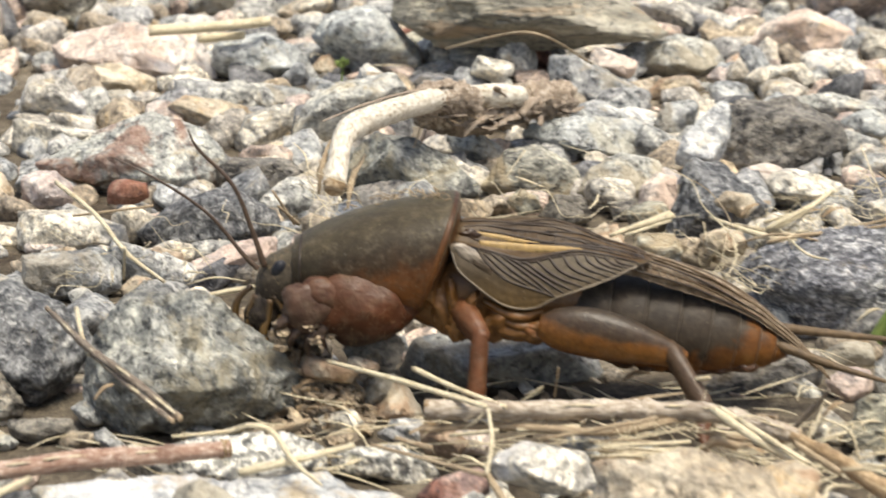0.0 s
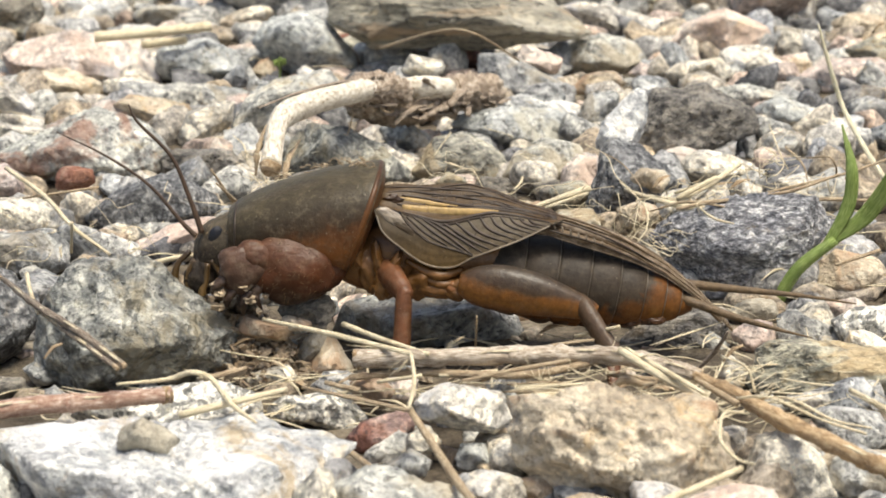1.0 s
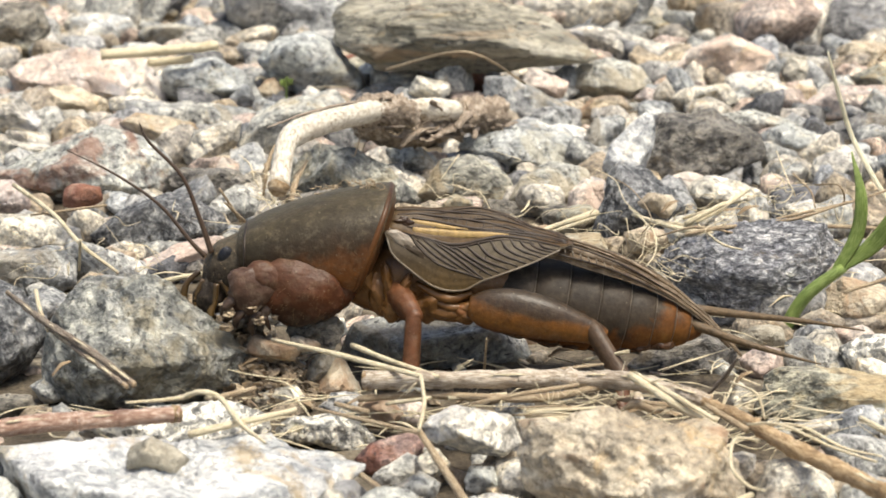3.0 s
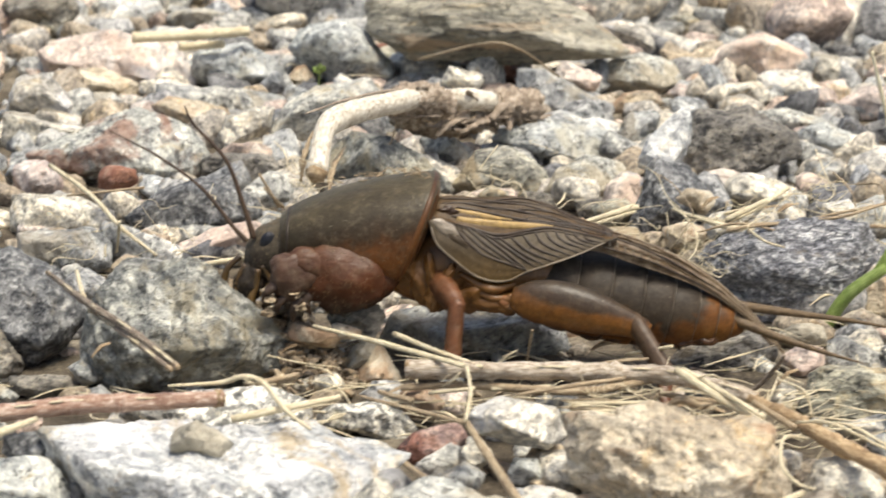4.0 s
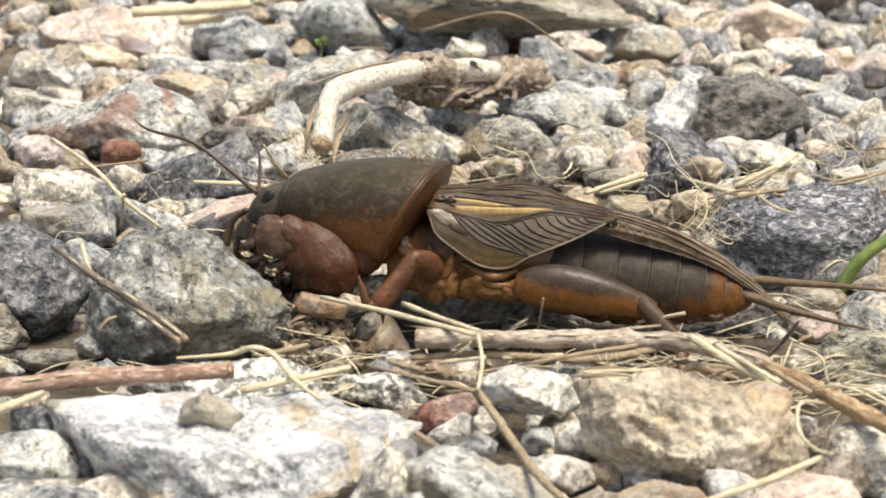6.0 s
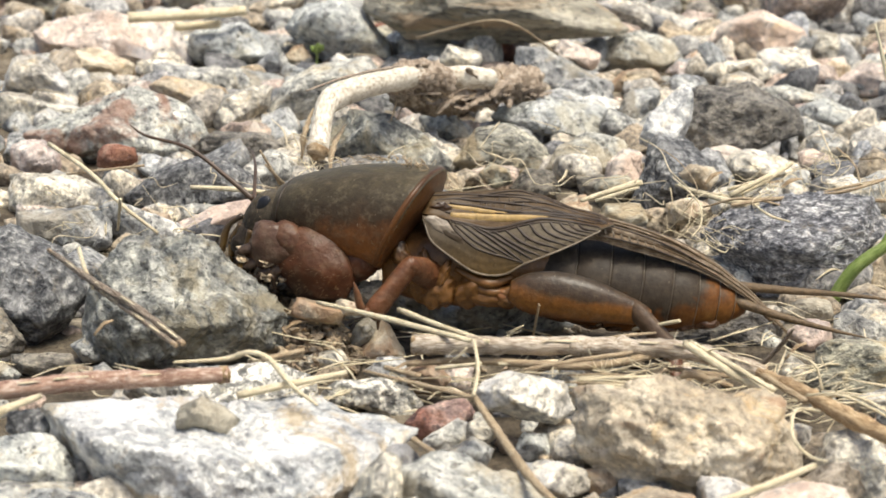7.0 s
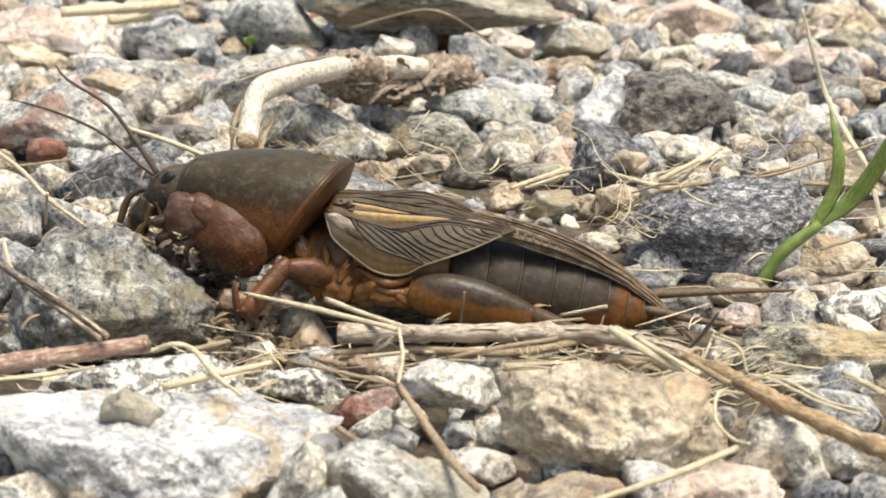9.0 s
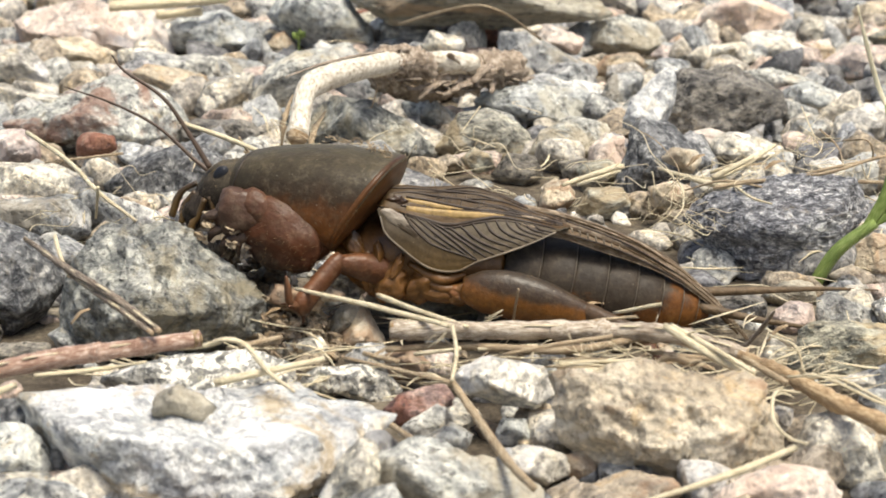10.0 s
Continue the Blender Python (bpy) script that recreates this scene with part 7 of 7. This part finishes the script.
def build_legs(root):
    mid = part("middle_leg", loft("middle_leg", LIMB, [(-0.8, 0.9, -0.9, 0.8), (0.6, 1.4, -1.3, 1.1), (2.6, 1.25, -1.2, 1.0), (4.2, 0.85, -0.85, 0.8), (4.9, 0.55, -0.55, 0.55)], 16, 18), root, "rust-brown middle leg")
    shin = part("tibia", loft("tibia", LIMB, [(-0.6, 0.7, -0.7, 0.6), (0.4, 0.95, -0.9, 0.75), (3, 0.98, -0.9, 0.8), (5.2, 1.05, -1.0, 0.8), (6.0, 0.6, -0.6, 0.5)], 16, 16), mid)
    for dy, dz in ((-0.8, 1.3), (0.6, 1.5), (0.1, -1.4)):
        part("spur", tube_mesh("spur", LIMB, [(5.4, 0.2 * dy, 0.4 * dz), (6.4, dy, dz)], (0.3, 0.06), 6, 3), shin)
    part("tarsus", tube_mesh("tarsus", LIMB, [(5.6, 0, 0.2), (5.9, 0.1, 1.3), (5.2, 0.2, 2.6), (4.6, 0.2, 3.6)], (0.6, 0.5, 0.4, 0.1), 8, 5, 0.8), shin, "slender foot")
    hind = part("hind_leg", loft("hind_leg", THIGH, [(-1.0, 0.9, -1.0, 0.8), (0.6, 1.9, -1.8, 1.3), (3.2, 2.45, -1.95, 1.6), (6.4, 2.25, -1.7, 1.5), (9.2, 1.5, -1.35, 1.1), (11.2, 0.85, -1.1, 0.75), (12.0, 0.4, -0.8, 0.4)], 30, 26), root, "stout brown hind leg with darker upper side")
    hshin = part("tibia", loft("tibia", SHIN, [(-0.7, 0.7, -0.7, 0.6), (0.5, 0.95, -0.9, 0.75), (3.5, 1.0, -0.95, 0.75), (6.2, 1.1, -1.0, 0.8), (7.0, 0.5, -0.5, 0.5)], 16, 16), hind)
    part("tarsus", tube_mesh("tarsus", LIMB, [(6.4, 0, 0), (8.5, -1.0, -0.6), (10.6, -1.4, -0.9)], (0.75, 0.6, 0.15), 8, 5, 0.6), hshin)
    part("spur", tube_mesh("spur", SHIN, [(6.2, 0.5, 0.3), (8.0, 1.0, 0.9)], (0.35, 0.05), 6, 3), hshin)
    return mid, shin, hind, hshin


# a loose straw that the insect pushes along
loose = tagged(new("straw", tube_mesh("straw", STRAW, [(-4.6, 0, 0), (0, 0, 0.15), (4.6, 0, 0)], (0.2, 0.26, 0.22), 8, 5)), "loose pale straw pushed by the insect's head", "straw", "dry plant litter")
cricket = tagged(new("mole_cricket"), "brown mole cricket with veined wings crawling on gravel", "insect")
tail_end, tail_feelers = build_body(cricket)
build_wing(cricket)
fore_part, dig_leg, feeler_parts = build_fore(cricket)
mid_leg, mid_shin, hind_leg, hind_shin = build_legs(cricket)

# seconds, shift in x and z (mm), nod (degrees): the whole insect, and its fore part against the body
BODY = [
    (0, 0.04, 0.10, 0.2),
    (0.5, -0.03, 0.05, 0.2),
    (1, -0.07, 0.06, 0.2),
    (1.5, -0.03, 0.03, 0.1),
    (2, 0.03, 0.02, -0.1),
    (2.5, 0.00, 0.00, -0.0),
    (2.7, 0.00, 0.00, -0.0),
    (4, -0.03, -0.02, -0.1),
    (4.1, -0.03, -0.02, -0.1),
    (4.5, -0.74, -0.68, -0.1),
    (5, 0.02, -1.83, -2.9),
    (5.5, -0.33, -1.85, -2.8),
    (6, -0.31, -1.86, -2.8),
    (6.3, -0.31, -1.86, -2.8),
    (7.2, -0.37, -1.88, -3.0),
    (7.5, -0.37, -1.88, -3.0),
    (8, -0.30, -1.91, -2.8),
    (8.5, -0.36, -1.85, -2.8),
    (8.6, -0.36, -1.85, -2.8),
    (8.85, -3.27, -2.93, 0.6),
    (9, -3.27, -2.93, 0.6),
    (9.5, -3.21, -2.96, 0.5),
    (10, -3.20, -2.91, 0.6),
]
FORE = [
    (0, 0.02, -0.01, -0.3),
    (0.5, 0.03, 0.01, -0.2),
    (1, 0.02, 0.00, -0.1),
    (1.5, -0.01, 0.00, -0.0),
    (2, -0.02, -0.01, 0.1),
    (2.5, -0.05, -0.01, 0.1),
    (2.7, -0.05, -0.01, 0.1),
    (4, -0.02, -0.01, 0.1),
    (4.1, -0.02, -0.01, 0.1),
    (4.5, -0.75, -0.11, 5.6),
    (5, -1.49, -0.27, 7.8),
    (5.5, -1.81, -0.33, 10.0),
    (6, -1.77, -0.29, 9.7),
    (6.3, -1.77, -0.29, 9.7),
    (7.2, -1.80, -0.23, 9.7),
    (7.5, -1.80, -0.23, 9.7),
    (8, -1.87, -0.29, 10.1),
    (8.5, -1.84, -0.29, 9.8),
    (8.6, -1.84, -0.29, 9.8),
    (8.85, -2.30, 0.24, 12.9),
    (9, -2.30, 0.24, 12.9),
    (9.5, -2.40, 0.22, 12.9),
    (10, -2.34, 0.12, 13.2),
]


def slide(x, z, nod, y=0.0):
    return pose(x * MM, y * MM, z * MM, 0, nod)


def at(rows, t):
    ts = [r[0] for r in rows]
    return [float(np.interp(t, ts, [r[k] for r in rows])) for k in (1, 2, 3)]


def motions():
    walk(cricket, [(t, slide(x, z, nod, 6.0)) for t, x, z, nod in BODY])
    neck = Matrix.Translation(Vector((-7, 0, 10)) * MM)
    TURN = [(0, 0, 0, 0), (4.1, 0, 0, 0), (4.5, -18, 0, 0), (8.6, -18, 0, 0), (8.85, -16, 0, 0), (10, -16, 0, 0)]
    walk(fore_part, [(t, slide(x, z, nod) @ neck @ pose(0, 0, 0, 0, 0, at(TURN, t)[0]) @ neck.inverted()) for t, x, z, nod in FORE])
    # the digging leg reaches forward when the fore part rises
    DIG = [(0, 0, 0, 0), (4.1, 0, 0, 0), (4.4, -1.5, -1.3, 9), (4.6, -1.0, -1.6, 10), (5, -0.4, -1.7, 11), (8.6, -0.4, -1.7, 11), (8.8, 0.7, -0.6, 8), (10, 0.7, -0.6, 8)]
    pivot = Vector(seen_at(-10.5, 5.4, -4.5)) * MM
    walk(dig_leg, [(t, slide(x, z, 0) @ Matrix.Translation(pivot) @ pose(0, 0, 0, 0, r) @ Matrix.Translation(-pivot)) for t, x, z, r in DIG])
    # height angles of the two antennae over the horizon, and how far they swing aside
    FEEL = (
        [(0, 38, 0), (2.7, 38, 0), (4.0, 38, 0), (4.4, 10, -60), (5, 14, -65), (6, 16, -65), (8.5, 16, -65), (8.8, 15, -50), (9, 23, 0), (10, 25, 0)],
        [(0, 62, 0), (2.7, 62, 0), (4.0, 62, 0), (4.4, 12, 30), (5, 18, 0), (5.5, 42, 72), (6, 25, 0), (7.5, 25, 0), (8.6, 26, 0), (8.8, 20, 25), (9, 43, 0), (10, 45, 0)],
    )
    for (ob, b), rows, rest in zip(feeler_parts, FEEL, (38, 62)):
        keys = []
        for t, up, aside in rows:
            nod = at(BODY, t)[2] + at(FORE, t)[2]
            keys.append((t, Matrix.Translation(Vector(b) * MM) @ pose(0, 0, 0, 0, up - nod) @ pose(0, 0, 0, 0, 0, aside) @ pose(0, 0, 0, 0, -rest)))
        walk(ob, keys)
    lying, pushed, dropped = (aim((-29.2, 10.0, 4.7), (-20.8, 10.0, 6.3)), aim((-28.3, 14.0, 9.6), (-19.2, 14.0, 9.0)), aim((-27.2, 14.0, 14.7), (-18.7, 14.0, 11.5)))
    half = pose(0.0046, 0, 0)
    walk(loose, [(0, lying @ half), (4.2, lying @ half), (4.7, pushed @ half), (8.6, pushed @ half), (8.9, dropped @ half), (10, dropped @ half)])
    # the abdomen stretches at the last stride, and the tail feelers lift off the stones
    STRETCH = [(0, 0, 0, 0), (8.6, 0, 0, 0), (8.85, 1.0, 0.3, 9), (10, 1.0, 0.3, 9)]
    for ob in tail_end:
        walk(ob, [(t, slide(x, z, 0)) for t, x, z, _ in STRETCH])
    for ob, root in tail_feelers:
        walk(ob, [(t, slide(x, z, 0) @ Matrix.Translation(root) @ pose(0, 0, 0, 0, -lift) @ Matrix.Translation(-root)) for t, x, z, lift in STRETCH])
    # the reddish twig is kicked up at the last stride and comes to rest tilted
    twig_end, rest = Vector((-43.9, -28.1, 2.5)) * MM, Matrix.Translation(red_twig.location)
    TILTED = [(0, 0, 0), (8.6, 0, 0), (8.7, 0.8, 7.4), (8.8, -0.3, 5.0), (8.9, -0.3, 5.3), (10, -0.3, 5.3)]
    walk(red_twig, [(t, Matrix.Translation(twig_end) @ pose(x * MM, 0, 0, 0, -up) @ Matrix.Translation(-twig_end) @ rest) for t, x, up in TILTED])
    hip = (-4.2, -4.0, 6.6)
    stand = ((-2.4, -7.5, 5.4), (-2.7, -9.0, 0.0))
    step = ((-6.2, -7.0, 8.8), (-10.2, -9.0, 4.4))
    reach = ((-8.6, -5.6, 7.9), (-12.3, -8.5, 3.8))
    MID = [(0, stand), (4.1, stand), (4.4, reach), (4.7, step), (8.6, step), (8.8, reach), (10, reach)]
    walk(mid_leg, [(t, aim(hip, knee)) for t, (knee, foot) in MID])
    walk(mid_shin, [(t, aim(hip, knee).inverted() @ aim(knee, foot)) for t, (knee, foot) in MID])
    thigh = aim((3.6, -5.6, 5.6), (14.0, -6.4, 3.6))
    knee = (13.9, -6.5, 3.9)
    HIND = [(0, (16.6, -11, 0.2)), (4.1, (16.6, -11, 0.2)), (4.5, (17.0, -11, 0.8)), (8.6, (17.0, -11, 1.2)), (8.8, (19.2, -9.5, 2.2)), (10, (19.2, -9.5, 2.2))]
    walk(hind_leg, [(0, thigh), (10, thigh)])
    walk(hind_shin, [(t, thigh.inverted() @ aim(knee, foot)) for t, foot in HIND])


motions()
